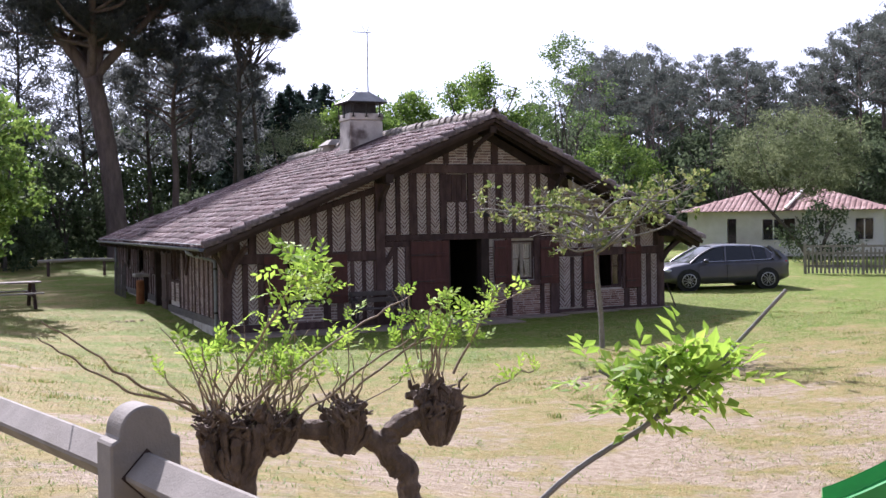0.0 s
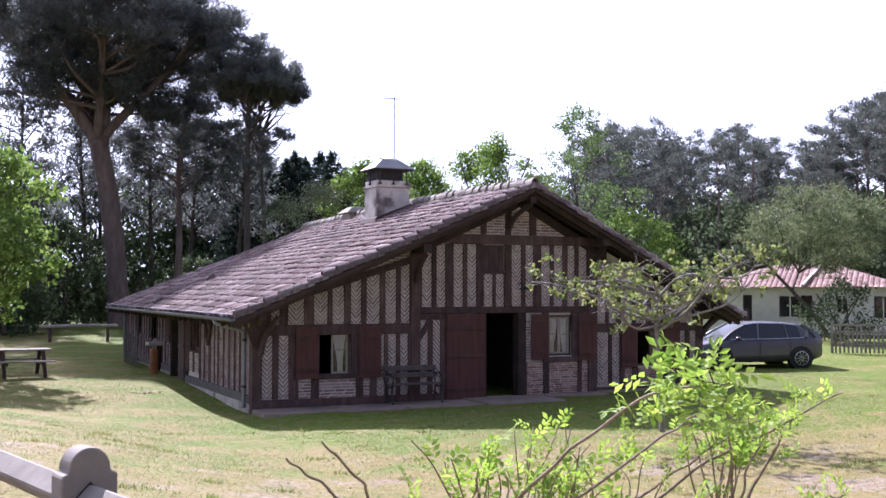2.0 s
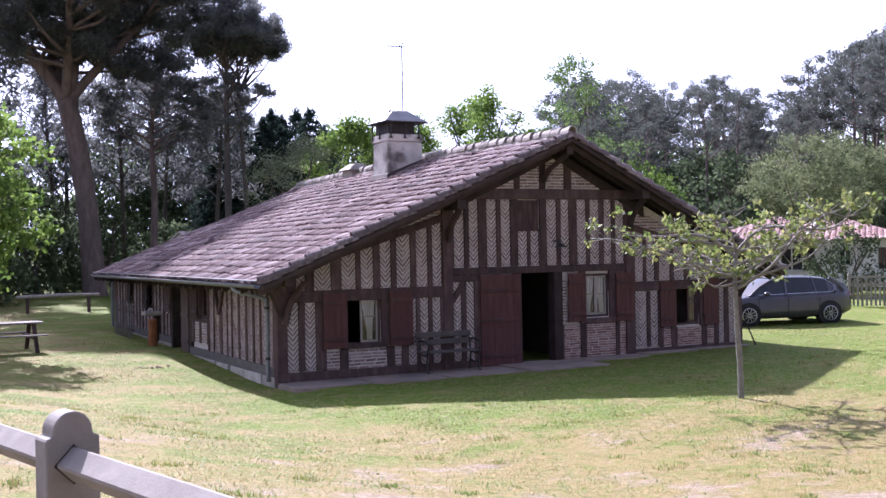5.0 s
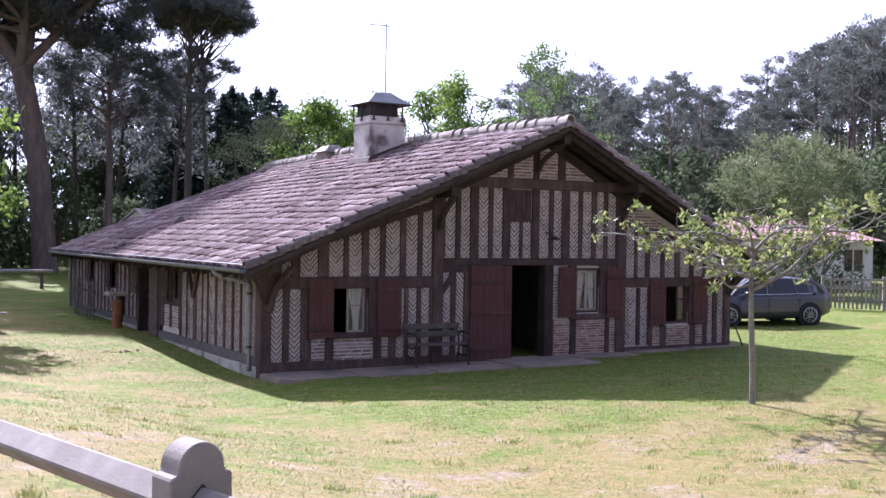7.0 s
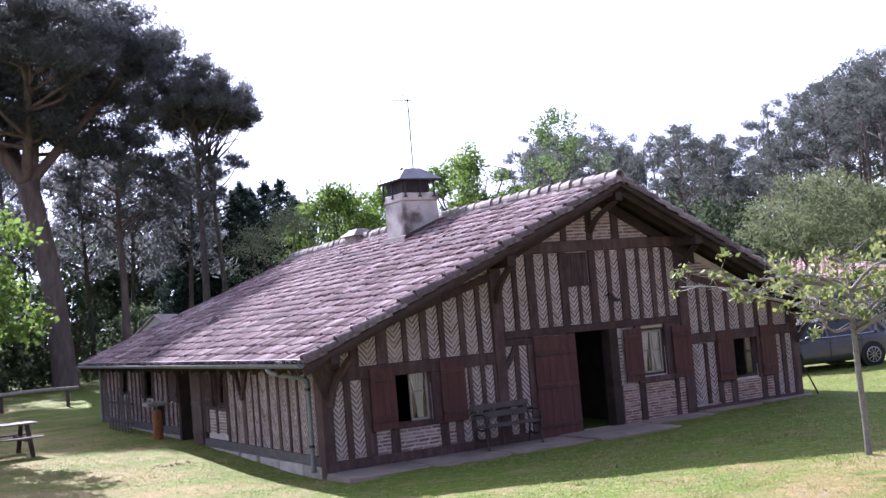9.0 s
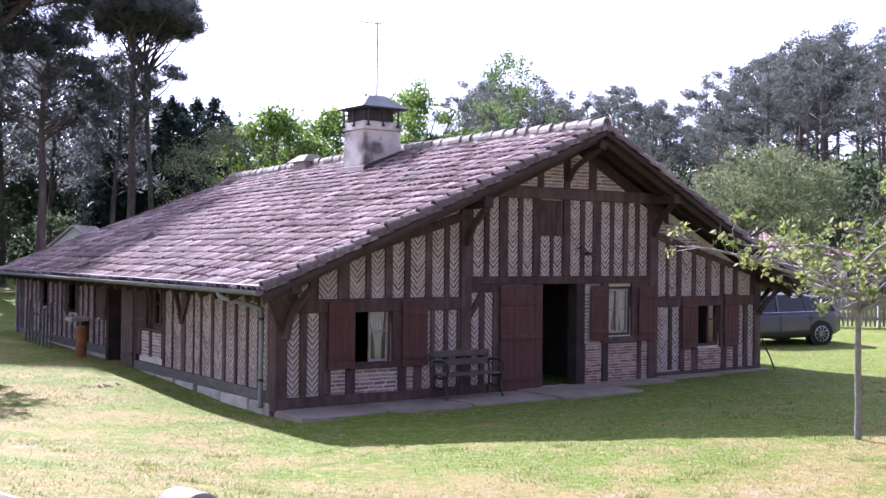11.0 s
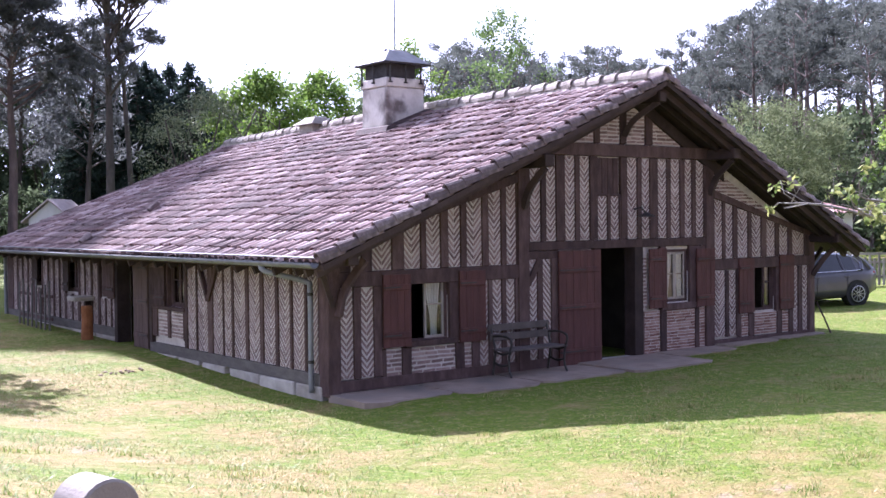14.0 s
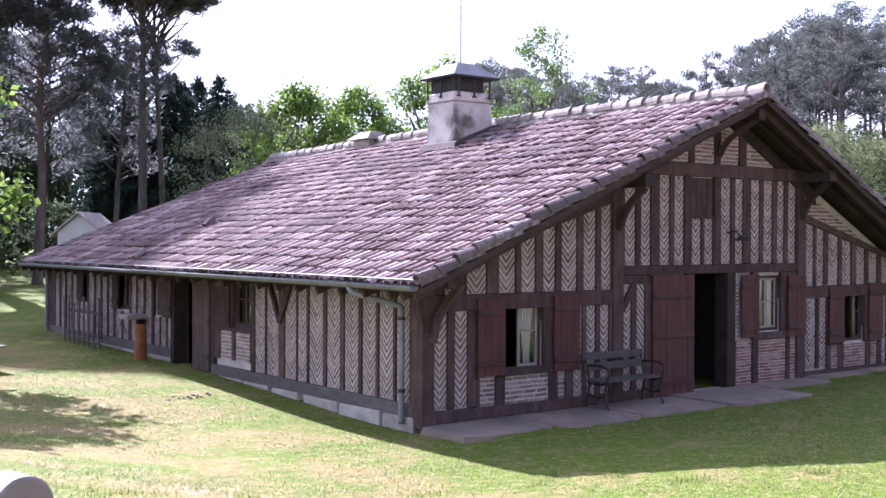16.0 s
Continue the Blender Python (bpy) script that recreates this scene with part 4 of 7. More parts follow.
def barrel(length, r0, r1, thick=0.014, seg=5, arch=1.0):
    """A tapered half-barrel lying along +x (up the slope), its lower end at x = 0."""
    V, F = [], []
    for x, r in ((0.0, r0), (length, r1)):
        for off in (0.0, -thick):
            for k in range(seg + 1):
                a = math.pi * k / seg
                V.append((x, math.cos(a) * (r + off), math.sin(a) * (r + off) * arch))
    n = seg + 1
    for k in range(seg):
        F.append((k, k + 1, 2 * n + k + 1, 2 * n + k))                    # outside
        F.append((n + k + 1, n + k, k, k + 1)[::-1])                       # lower lip
        F.append((n + k, n + k + 1, 3 * n + k + 1, 3 * n + k)[::-1])       # inside
    return V, F


TV, TF = barrel(0.46, 0.090, 0.070, 0.020, 5, 0.62)
LEN_L = math.hypot(RIDGE_X - EAVE_L, RIDGE_Z - EAVE_LZ)
LEN_R = math.hypot(RIDGE_X - EAVE_R, RIDGE_Z - EAVE_RZ)
A_L, A_R = math.atan(SLOPE_L), math.atan(SLOPE_R)


def slope_frame(side):
    """The frame of a roof slope: x up the slope from the eave, y along it, z out of it."""
    if side == "l":
        return Matrix.Translation((EAVE_L, 0, EAVE_LZ - T0)) @ Matrix.Rotation(-A_L, 4, "Y")
    return Matrix.Translation((EAVE_R, 0, EAVE_RZ - T0)) @ Matrix.Rotation(math.pi, 4, "Z") @ Matrix.Rotation(-A_R, 4, "Y")


def sag(s, y, length):
    """The old roof is not quite plane: shallow waves and a dip along its length."""
    return 0.035 * noise.noise((s * 0.35, y * 0.28, 5.5)) - 0.21 * smooth01((y - 3.5) / 16.0) * (s / length)


def tile_matrix(side, col, i, r, length):
    y = FRONT_Y + 0.10 + col * TILE_W
    s = -0.05 + i * TILE_STEP + r.uniform(-0.035, 0.035)
    z = 0.036 + sag(s, y, length) + r.uniform(-0.008, 0.010)
    loc = Matrix.Translation((s, (y if side == "l" else -y) + r.uniform(-0.007, 0.007), z))
    return slope_frame(side) @ loc @ Euler((r.uniform(-0.05, 0.05), 0.062 + r.uniform(-0.02, 0.02), r.uniform(-0.035, 0.035))).to_matrix().to_4x4()


N_COL = int((BACK_Y - FRONT_Y - 0.1) / TILE_W)
tile_rng = random.Random(11)
SINGLE_TILES, rest_V, rest_F = [], [], []
for side, length in (("l", LEN_L), ("r", LEN_R)):
    for col in range(N_COL):
        if side == "r" and col > 6:
            continue
        for i in range(int(length / TILE_STEP)):
            m = tile_matrix(side, col, i, tile_rng, length)
            if side == "l" and col < 12:
                SINGLE_TILES.append(m)
                continue
            b0 = len(rest_V)
            rest_V += [tuple(m @ Vector(v)) for v in TV]
            rest_F += [tuple(b0 + k for k in f) for f in TF]
tagged(data_part("tiles_beyond", rest_V, rest_F, M_TILE, ROOF, "", True), kind="stuff")

# the channel tiles between the barrels: a rippled sheet, darkened for the gap shade
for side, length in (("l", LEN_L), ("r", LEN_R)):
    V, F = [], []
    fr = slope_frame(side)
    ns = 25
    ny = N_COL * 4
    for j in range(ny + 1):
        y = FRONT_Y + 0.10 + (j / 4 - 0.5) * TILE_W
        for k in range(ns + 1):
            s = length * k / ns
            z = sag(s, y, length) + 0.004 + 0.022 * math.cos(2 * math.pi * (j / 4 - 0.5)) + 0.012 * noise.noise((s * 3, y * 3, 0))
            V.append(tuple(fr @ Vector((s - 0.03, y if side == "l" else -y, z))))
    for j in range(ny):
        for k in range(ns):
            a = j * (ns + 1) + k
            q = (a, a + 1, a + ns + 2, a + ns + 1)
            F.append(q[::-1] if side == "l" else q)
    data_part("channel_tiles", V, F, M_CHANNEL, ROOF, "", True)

# ridge tiles with their mortar beds, and the verge tiles along the gable
RV, RF = barrel(0.46, 0.13, 0.108, 0.022, 7, 1.3)
ridge_me = bpy.data.meshes.new("ridge_tile")
ridge_me.from_pydata(RV, [], RF)
ridge_me.materials.append(M_RIDGE)
r_ = random.Random(5)
verge_me = ridge_me.copy()
verge_me.materials.clear()
verge_me.materials.append(M_VERGE)
y = FRONT_Y - 0.05
while y < BACK_Y - 0.3:
    ob = new("ridge_tile", ridge_me)
    ob.parent = ROOF
    z = RIDGE_Z - 0.03 + sag(LEN_L, y, LEN_L)
    ob.matrix_basis = Matrix.Translation((RIDGE_X + r_.uniform(-0.012, 0.012), y, z)) @ Euler((0, 0, math.pi / 2 + r_.uniform(-0.04, 0.04))).to_matrix().to_4x4() @ Euler((r_.uniform(-.05, .05), 0.03 + r_.uniform(-0.03, 0.03), 0)).to_matrix().to_4x4()
    y += 0.385
bm = bmesh.new()
nr = 44
for i in range(nr):
    y0, y1 = FRONT_Y + (BACK_Y - FRONT_Y) * i / nr, FRONT_Y + (BACK_Y - FRONT_Y) * (i + 1) / nr
    z0, z1 = RIDGE_Z + 0.0 + sag(LEN_L, y0, LEN_L), RIDGE_Z - 0.03 + sag(LEN_L, y1, LEN_L)
    hull(bm, [(RIDGE_X - 0.15, y0, z0 - 0.15), (RIDGE_X + 0.15, y0, z0 - 0.15), (RIDGE_X + 0.15, y1, z1 - 0.15), (RIDGE_X - 0.15, y1, z1 - 0.15),
              (RIDGE_X - 0.09, y0, z0), (RIDGE_X + 0.09, y0, z0), (RIDGE_X + 0.09, y1, z1), (RIDGE_X - 0.09, y1, z1)], BOXQ)
part("ridge_mortar", bm, M_STONE, ROOF)
for side, length in (("l", LEN_L), ("r", LEN_R)):
    fr = slope_frame(side)
    i = 0
    while i * TILE_STEP < length - 0.1:
        ob = new("verge_tile", verge_me)
        ob.parent = ROOF
        y = FRONT_Y + 0.02 + r_.uniform(-0.015, 0.015)
        ob.matrix_basis = fr @ Matrix.Translation((i * TILE_STEP - 0.04, y if side == "l" else -y, 0.03 + sag(i * TILE_STEP, FRONT_Y, length))) @ Euler((r_.uniform(-.08, .08), 0.10 + r_.uniform(-.02, .02), r_.uniform(-.06, .06))).to_matrix().to_4x4() @ Matrix.Diagonal((0.95, r_.uniform(0.7, 0.85), r_.uniform(0.75, 0.95), 1))
        i += 1

# small clay roof vents on the long slope
for vx, vy in ((1.50, 9.5), (-0.05, 9.45)):
    V, F = barrel(0.26, 0.10, 0.085, 0.02, 6)
    ob = data_part("roof_vent", V, F, M_VERGE, ROOF, "small raised clay vent tile")
    ob.matrix_basis = slope_frame("l") @ Matrix.Translation(((vx - EAVE_L) / math.cos(A_L), vy, 0.14)) @ Euler((0, 0.28, math.pi)).to_matrix().to_4x4()
    bm = bmesh.new()
    box(bm, -0.11, 0.11, -0.09, 0.09, -0.14, 0.03)
    p2 = part("vent_base", bm, M_VERGE, ob)
    p2.matrix_basis = Matrix.Translation((0.14, 0, -0.02))

# gutter and downpipe along the long eave
V, F = [], []
G = 8
gx, gz = EAVE_L - 0.09, EAVE_LZ - 0.10
for y in (FRONT_Y + 0.05, BACK_Y - 0.5):
    for rad in (0.075, 0.068):
        for k in range(G + 1):
            a = math.pi + math.pi * k / G
            V.append((gx + math.cos(a) * rad, y, gz + math.sin(a) * rad))
n = G + 1
for k in range(G):
    F += [(k, k + 1, 2 * n + k + 1, 2 * n + k), (n + k, 3 * n + k, 3 * n + k + 1, n + k + 1), (k, n + k, n + k + 1, k + 1), (2 * n + k, 2 * n + k + 1, 3 * n + k + 1, 3 * n + k)]
F += [(0, 2 * n, 3 * n, n), (G, n + G, 3 * n + G, 2 * n + G)]
GUTTER = data_part("gutter", V, F, M_ZINC, HOUSE, "half-round zinc gutter under the long eave", True)
V, F = [], []
tube_data(V, F, [(gx, FRONT_Y + 0.05, gz + 0.075), (gx, BACK_Y - 0.5, gz + 0.075)], [0.012, 0.012], 6)
data_part("gutter_bead", V, F, M_ZINC, GUTTER)
V, F = [], []
P = spline([(gx, 0.85, gz - 0.06), (gx + 0.05, 0.75, gz - 0.16), (-0.16, 0.42, 1.66), (-0.13, 0.33, 1.50), (-0.13, 0.33, 0.6), (-0.13, 0.33, 0.02)], 5)
tube_data(V, F, P, [0.042] * len(P), 10)
PIPE = data_part("downpipe", V, F, M_ZINC, HOUSE, "grey zinc downpipe at the corner of the house", True)
for z in (1.45, 0.45):
    V, F = [], []
    tube_data(V, F, [(-0.13, 0.33, z), (-0.13, 0.33, z + 0.05)], [0.052, 0.052], 10)
    data_part("pipe_clip", V, F, M_IRON, PIPE)
V, F = [], []
tube_data(V, F, [(-0.12, 15.6, 2.0), (-0.12, 15.6, 0.3)], [0.045, 0.045], 8)
data_part("downpipe", V, F, M_ZINC, HOUSE)

# chimney
CX0, CX1, CY0, CY1 = 5.23, 6.28, 6.08, 7.08
CTOP = 5.67
bm = bmesh.new()
hull(bm, [(CX0, CY0, 4.2), (CX1, CY0, 4.2), (CX1, CY1, 4.2), (CX0, CY1, 4.2),
          (CX0 + 0.02, CY0 + 0.02, CTOP - 0.2), (CX1 - 0.02, CY0 + 0.02, CTOP - 0.2), (CX1 - 0.02, CY1 - 0.02, CTOP - 0.2), (CX0 + 0.02, CY1 - 0.02, CTOP - 0.2)], BOXQ)
CHIM = part("chimney", bevelled(bm, 0.03), M_RENDER, HOUSE, "square rendered chimney with a tiled cap and dark smoke gap")
bm = bmesh.new()
hull(bm, [(CX0 - 0.005, CY0 - 0.005, CTOP - 0.198), (CX1 + 0.005, CY0 - 0.005, CTOP - 0.198), (CX1 + 0.005, CY1 + 0.005, CTOP - 0.198), (CX0 - 0.005, CY1 + 0.005, CTOP - 0.198),
          (CX0 + 0.01, CY0 + 0.01, CTOP), (CX1 - 0.01, CY0 + 0.01, CTOP), (CX1 - 0.01, CY1 - 0.01, CTOP), (CX0 + 0.01, CY1 - 0.01, CTOP)], BOXQ)
part("rim", bevelled(bm, 0.02), M_RENDER, CHIM)
# sooty core fills the smoke gap, dark in place of the gap's shade
bm = bmesh.new()
box(bm, CX0 + 0.08, CX1 - 0.20, CY0 + 0.10, CY1 - 0.08, CTOP, CTOP + 0.36)
part("smoke_flue", bm, M_SOOT, CHIM)
for qx, qy in [(CX0 + 0.10 + 0.41 * k, CY0 - 0.02) for k in range(3)] + [(CX0 - 0.02, CY0 + 0.45), (CX0 - 0.02, CY1 - 0.08), (CX1 - 0.1, CY1 + 0.02)]:
    bm = bmesh.new()
    bar(bm, (qx, qy, CTOP - 0.10), (qx, qy, CTOP + 0.33), 0.03, 0.03)
    bar(bm, (qx - 0.05, qy, CTOP - 0.10), (qx + 0.05, qy, CTOP - 0.10), 0.03, 0.03)
    part("cap_leg", bm, M_IRON, CHIM)
bm = bmesh.new()
cxm, cym = (CX0 + CX1) / 2, (CY0 + CY1) / 2
hull(bm, [(CX0 - 0.10, CY0 - 0.10, CTOP + 0.30), (CX1 + 0.10, CY0 - 0.10, CTOP + 0.30), (CX1 + 0.10, CY1 + 0.10, CTOP + 0.30), (CX0 - 0.10, CY1 + 0.10, CTOP + 0.30),
          (CX0 - 0.10, CY0 - 0.10, CTOP + 0.33), (CX1 + 0.10, CY0 - 0.10, CTOP + 0.33), (CX1 + 0.10, CY1 + 0.10, CTOP + 0.33), (CX0 - 0.10, CY1 + 0.10, CTOP + 0.33)], BOXQ)
part("cap_slab", bm, M_SOOT, CHIM)
bm = bmesh.new()
hull(bm, [(CX0 - 0.11, CY0 - 0.11, CTOP + 0.332), (CX1 + 0.11, CY0 - 0.11, CTOP + 0.332), (CX1 + 0.11, CY1 + 0.11, CTOP + 0.332), (CX0 - 0.11, CY1 + 0.11, CTOP + 0.332),
          (cxm - 0.24, cym - 0.22, CTOP + 0.64), (cxm + 0.24, cym - 0.22, CTOP + 0.64), (cxm + 0.24, cym + 0.22, CTOP + 0.64), (cxm - 0.24, cym + 0.22, CTOP + 0.64)], BOXQ)
part("cap", bevelled(bm, 0.01), M_ZINC, CHIM, "hipped grey chimney cap")
for i in range(7):
    V, F = barrel(0.13, 0.045, 0.035, 0.012, 5)
    ob = data_part("cap_tile", V, F, M_CAPTILE, CHIM)
    ob.matrix_basis = Matrix.Translation((cxm - 0.25 + 0.08 * i, cym - 0.12 + 0.06 * (i % 3), CTOP + 0.63)) @ Euler((0, 0.25 * (i % 2), 1.2 + i)).to_matrix().to_4x4()
bm = bmesh.new()
hull(bm, [(CX0 - 0.12, CY0 - 0.14, roof_z(CX0 - 0.12) - 0.02), (CX1 + 0.05, CY0 - 0.14, roof_z(CX1 + 0.05) - 0.02), (CX1 + 0.05, CY1 + 0.12, roof_z(CX1 + 0.05) - 0.02), (CX0 - 0.12, CY1 + 0.12, roof_z(CX0 - 0.12) - 0.02),
          (CX0 - 0.06, CY0 - 0.10, roof_z(CX0) + 0.05), (CX1 + 0.05, CY0 - 0.06, roof_z(CX1) + 0.05), (CX1 + 0.05, CY1 + 0.08, roof_z(CX1) + 0.05), (CX0 - 0.06, CY1 + 0.08, roof_z(CX0) + 0.05)], BOXQ)
part("flashing", bm, M_CHANNEL, CHIM)
# low vent cap on the ridge behind the chimney
bm = bmesh.new()
box(bm, RIDGE_X - 0.28, RIDGE_X + 0.28, 10.75, 11.45, 4.7, 5.04)
VENT = part("ridge_vent", bm, M_STONE, HOUSE, "low ridge vent with a pale sloping cap")
bm = bmesh.new()
hull(bm, [(RIDGE_X - 0.42, 10.6, 5.042), (RIDGE_X + 0.42, 10.6, 5.042), (RIDGE_X + 0.42, 11.6, 5.042), (RIDGE_X - 0.42, 11.6, 5.042),
          (RIDGE_X - 0.16, 10.85, 5.25), (RIDGE_X + 0.16, 10.85, 5.25), (RIDGE_X + 0.16, 11.35, 5.25), (RIDGE_X - 0.16, 11.35, 5.25)], BOXQ)
part("vent_cap", bevelled(bm, 0.01), M_CONCRETE, VENT)

# aerial on the chimney
AER = thing("television_aerial", "thin metal mast with a small aerial fixed to the chimney", "aerial", at=(6.20, 7.12, 0))
V, F = [], []
tube_data(V, F, [(0, 0, 5.0), (0, 0, 8.25)], [0.02, 0.016], 6)
data_part("mast", V, F, M_IRON, AER)
V, F = [], []
tube_data(V, F, [(0.10, -0.05, 8.2), (-0.38, 0.2, 8.24)], [0.012, 0.012], 5)
for k in range(5):
    q = Vector((0.06 - 0.10 * k, -0.03 + 0.05 * k, 8.2 + 0.008 * k))
    tube_data(V, F, [q + Vector((-0.09, -0.17, 0)), q + Vector((0.09, 0.17, 0))], [0.006, 0.006], 4)
tube_data(V, F, [(-0.05, 0.02, 8.2), (-0.16, 0.08, 8.48)], [0.008, 0.008], 4)
tube_data(V, F, [(-0.02, 0.0, 8.2), (0.06, -0.05, 8.42)], [0.008, 0.008], 4)
data_part("antenna", V, F, M_IRON, AER)

# lantern on the gable
LAN = thing("wall_lantern", "small black iron wall lamp bracket on the gable", "lamp", at=(6.42, -0.05, 2.60))
V, F = [], []
tube_data(V, F, [(0, 0.04, 0.10), (0, -0.14, 0.13), (0, -0.24, 0.04)], [0.014] * 3, 6)
data_part("arm", V, F, M_IRON, LAN)
bm = bmesh.new()
bmesh.ops.create_cone(bm, cap_ends=True, segments=12, radius1=0.17, radius2=0.03, depth=0.08, matrix=Matrix.Translation((0, -0.26, 0.0)))
part("shade", bm, M_IRON, LAN)

# paving strip before the front wall
PAVE = tagged(new("paving"), "worn grey concrete apron along the front wall", "paving", kind="structure")
for i, (x0, x1, dep) in enumerate(((-0.05, 1.5, 1.10), (1.52, 3.1, 1.30), (3.12, 4.9, 1.30), (4.92, 6.9, 1.50), (6.92, 8.6, 0.70), (8.62, 10.3, 0.42), (10.32, 11.9, 0.36))):
    bm = bmesh.new()
    top = max(ground_z(x, y) for x in (x0, x1) for y in (-0.1, -dep)) + 0.014 + 0.006 * (i % 2) 
    n = 10
    edge = [(x0 + (x1 - x0) * k / n, -dep + 0.09 * noise.noise((x0 + k * 0.7, 4.0, i * 1.3)) + (0.12 if k in (0, n) else 0)) for k in range(n + 1)]
    out = edge + [(x1, -0.02), (x0, -0.02)]
    low = [bm.verts.new((x, y, -0.14)) for x, y in out]
    up = [bm.verts.new((x, y, top + 0.006 * noise.noise((x * 3, y * 3, 2)))) for x, y in out]
    bm.faces.new(up)
    for k in range(len(out)):
        j = (k + 1) % len(out)
        bm.faces.new((low[k], low[j], up[j], up[k]))
    part("slab", bm, M_SLAB, PAVE)

# ---- foliage ----


def fast_mesh(name, verts, quads, material, parent, smooth=False):
    me = bpy.data.meshes.new(name)
    verts, quads = np.asarray(verts, np.float32), np.asarray(quads, np.int32)
    me.vertices.add(len(verts))
    me.vertices.foreach_set("co", verts.ravel())
    me.loops.add(quads.size)
    me.loops.foreach_set("vertex_index", quads.ravel())
    me.polygons.add(len(quads))
    me.polygons.foreach_set("loop_start", np.arange(len(quads), dtype=np.int32) * quads.shape[1])
    me.update(calc_edges=True)
    me.materials.append(material)
    ob = new(name, me)
    ob.parent = parent
    return ob


def unit(a):
    return a / np.maximum(np.linalg.norm(a, axis=1, keepdims=True), 1e-6)


def leaves(blobs, count, length, width, seed, flat=0.8, lift=0.0, shell=0.5):
    """Single leaves (folded diamonds) strewn through the blobs (x, y, z, radius), count for a blob of radius 1 m."""
    g = np.random.default_rng(seed)
    blobs = np.asarray(blobs, float)
    n = np.maximum((count * np.clip(blobs[:, 3], 0.2, None) ** 2).astype(int), 3)
    idx = np.repeat(np.arange(len(blobs)), n)
    k = len(idx)
    d = unit(g.normal(size=(k, 3)))
    rad = blobs[idx, 3] * (shell + (1 - shell) * g.random(k)) * g.uniform(0.55, 1.12, k)
    p = blobs[idx, :3] + d * rad[:, None] * np.array([1, 1, flat])
    a = unit(g.normal(size=(k, 3)) + d * 0.7 + np.array([0, 0, lift]))
    b = unit(np.cross(a, g.normal(size=(k, 3))))
    s = g.uniform(0.6, 1.3, k)[:, None]
    L, W = a * s * length / 2, b * s * width / 2
    V = np.stack([p - L, p + W - L * 0.1, p + L, p - W - L * 0.1], 1).reshape(-1, 3)
    return V, np.arange(4 * k).reshape(k, 4)


def limb(V, F, a, b, r0, r1, bend, r, n=5, sides=6):
    a, b = Vector(a), Vector(b)
    mid = (a + b) / 2 + Vector((r.uniform(-bend, bend), r.uniform(-bend, bend), r.uniform(-bend * 0.3, bend)))
    P = spline([a, mid, b], n)
    tube_data(V, F, P, [r0 + (r1 - r0) * i / (len(P) - 1) for i in range(len(P))], sides, 0.06, r)
    return P


def pine(name, label, h, crown_from, spread, seed, r0, lean=(0, 0), leaf=(0.34, 0.075), dens=95, blob_r=0.85, limbs=22, group="", mat=None, bark=None):
    """A tall pine: bare leaning trunk, limbs in the upper part, and clumps of needles at their ends with gaps between."""
    r = random.Random(seed)
    t = thing(name, label, "tree", group)
    V, F, blobs = [], [], []
    top = Vector((lean[0], lean[1], h))
    P = spline([(0, 0, -0.3), (lean[0] * 0.25 + r.uniform(-.2, .2), lean[1] * 0.25, h * 0.35), (lean[0] * 0.6 + r.uniform(-.25, .25), lean[1] * 0.6, h * 0.7), top], 6)
    tube_data(V, F, P, [r0 * (1.25 if i == 0 else 1) * (1 - 0.8 * i / (len(P) - 1)) for i in range(len(P))], 9, 0.05, r)
    for i in range(limbs):
        s = i / (limbs - 1)
        z = h * (crown_from + (1 - crown_from) * s)
        j = z / h * (len(P) - 1)
        o = P[min(int(j), len(P) - 1)].copy()
        o.z = z - 0.4
        ang = i * 2.4 + r.uniform(-0.5, 0.5)
        reach = spread * (0.45 + 0.75 * math.sin(math.pi * (0.22 + 0.62 * s))) * r.uniform(0.55, 1.05) * (1 - 0.55 * s)
        e = o + Vector((math.cos(ang) * reach, math.sin(ang) * reach, reach * r.uniform(0.15, 0.55) + 0.3))
        Q = limb(V, F, o, e, r0 * 0.26 * (1.15 - 0.6 * s), 0.025, reach * 0.10, r, 4, 5)
        for q in range(int(2 + reach * 1.3)):
            c = Q[min(len(Q) - 1, int(len(Q) * r.uniform(0.5, 1.0)))]
            blobs.append((c.x + r.uniform(-.5, .5), c.y + r.uniform(-.5, .5), c.z + r.uniform(-.1, .45), blob_r * r.uniform(0.55, 1.1)))
        blobs.append((e.x, e.y, e.z + 0.1, blob_r * r.uniform(0.7, 1.15)))
    blobs.append((top.x, top.y, top.z - 0.1, blob_r))
    data_part("trunk", V, F, bark or M_BARK, t, "", True)
    LV, LF = leaves(blobs, dens, leaf[0], leaf[1], seed, 0.62, 0.35, 0.25)
    fast_mesh("crown", LV, LF, mat or M_NEEDLE, t)
    return t


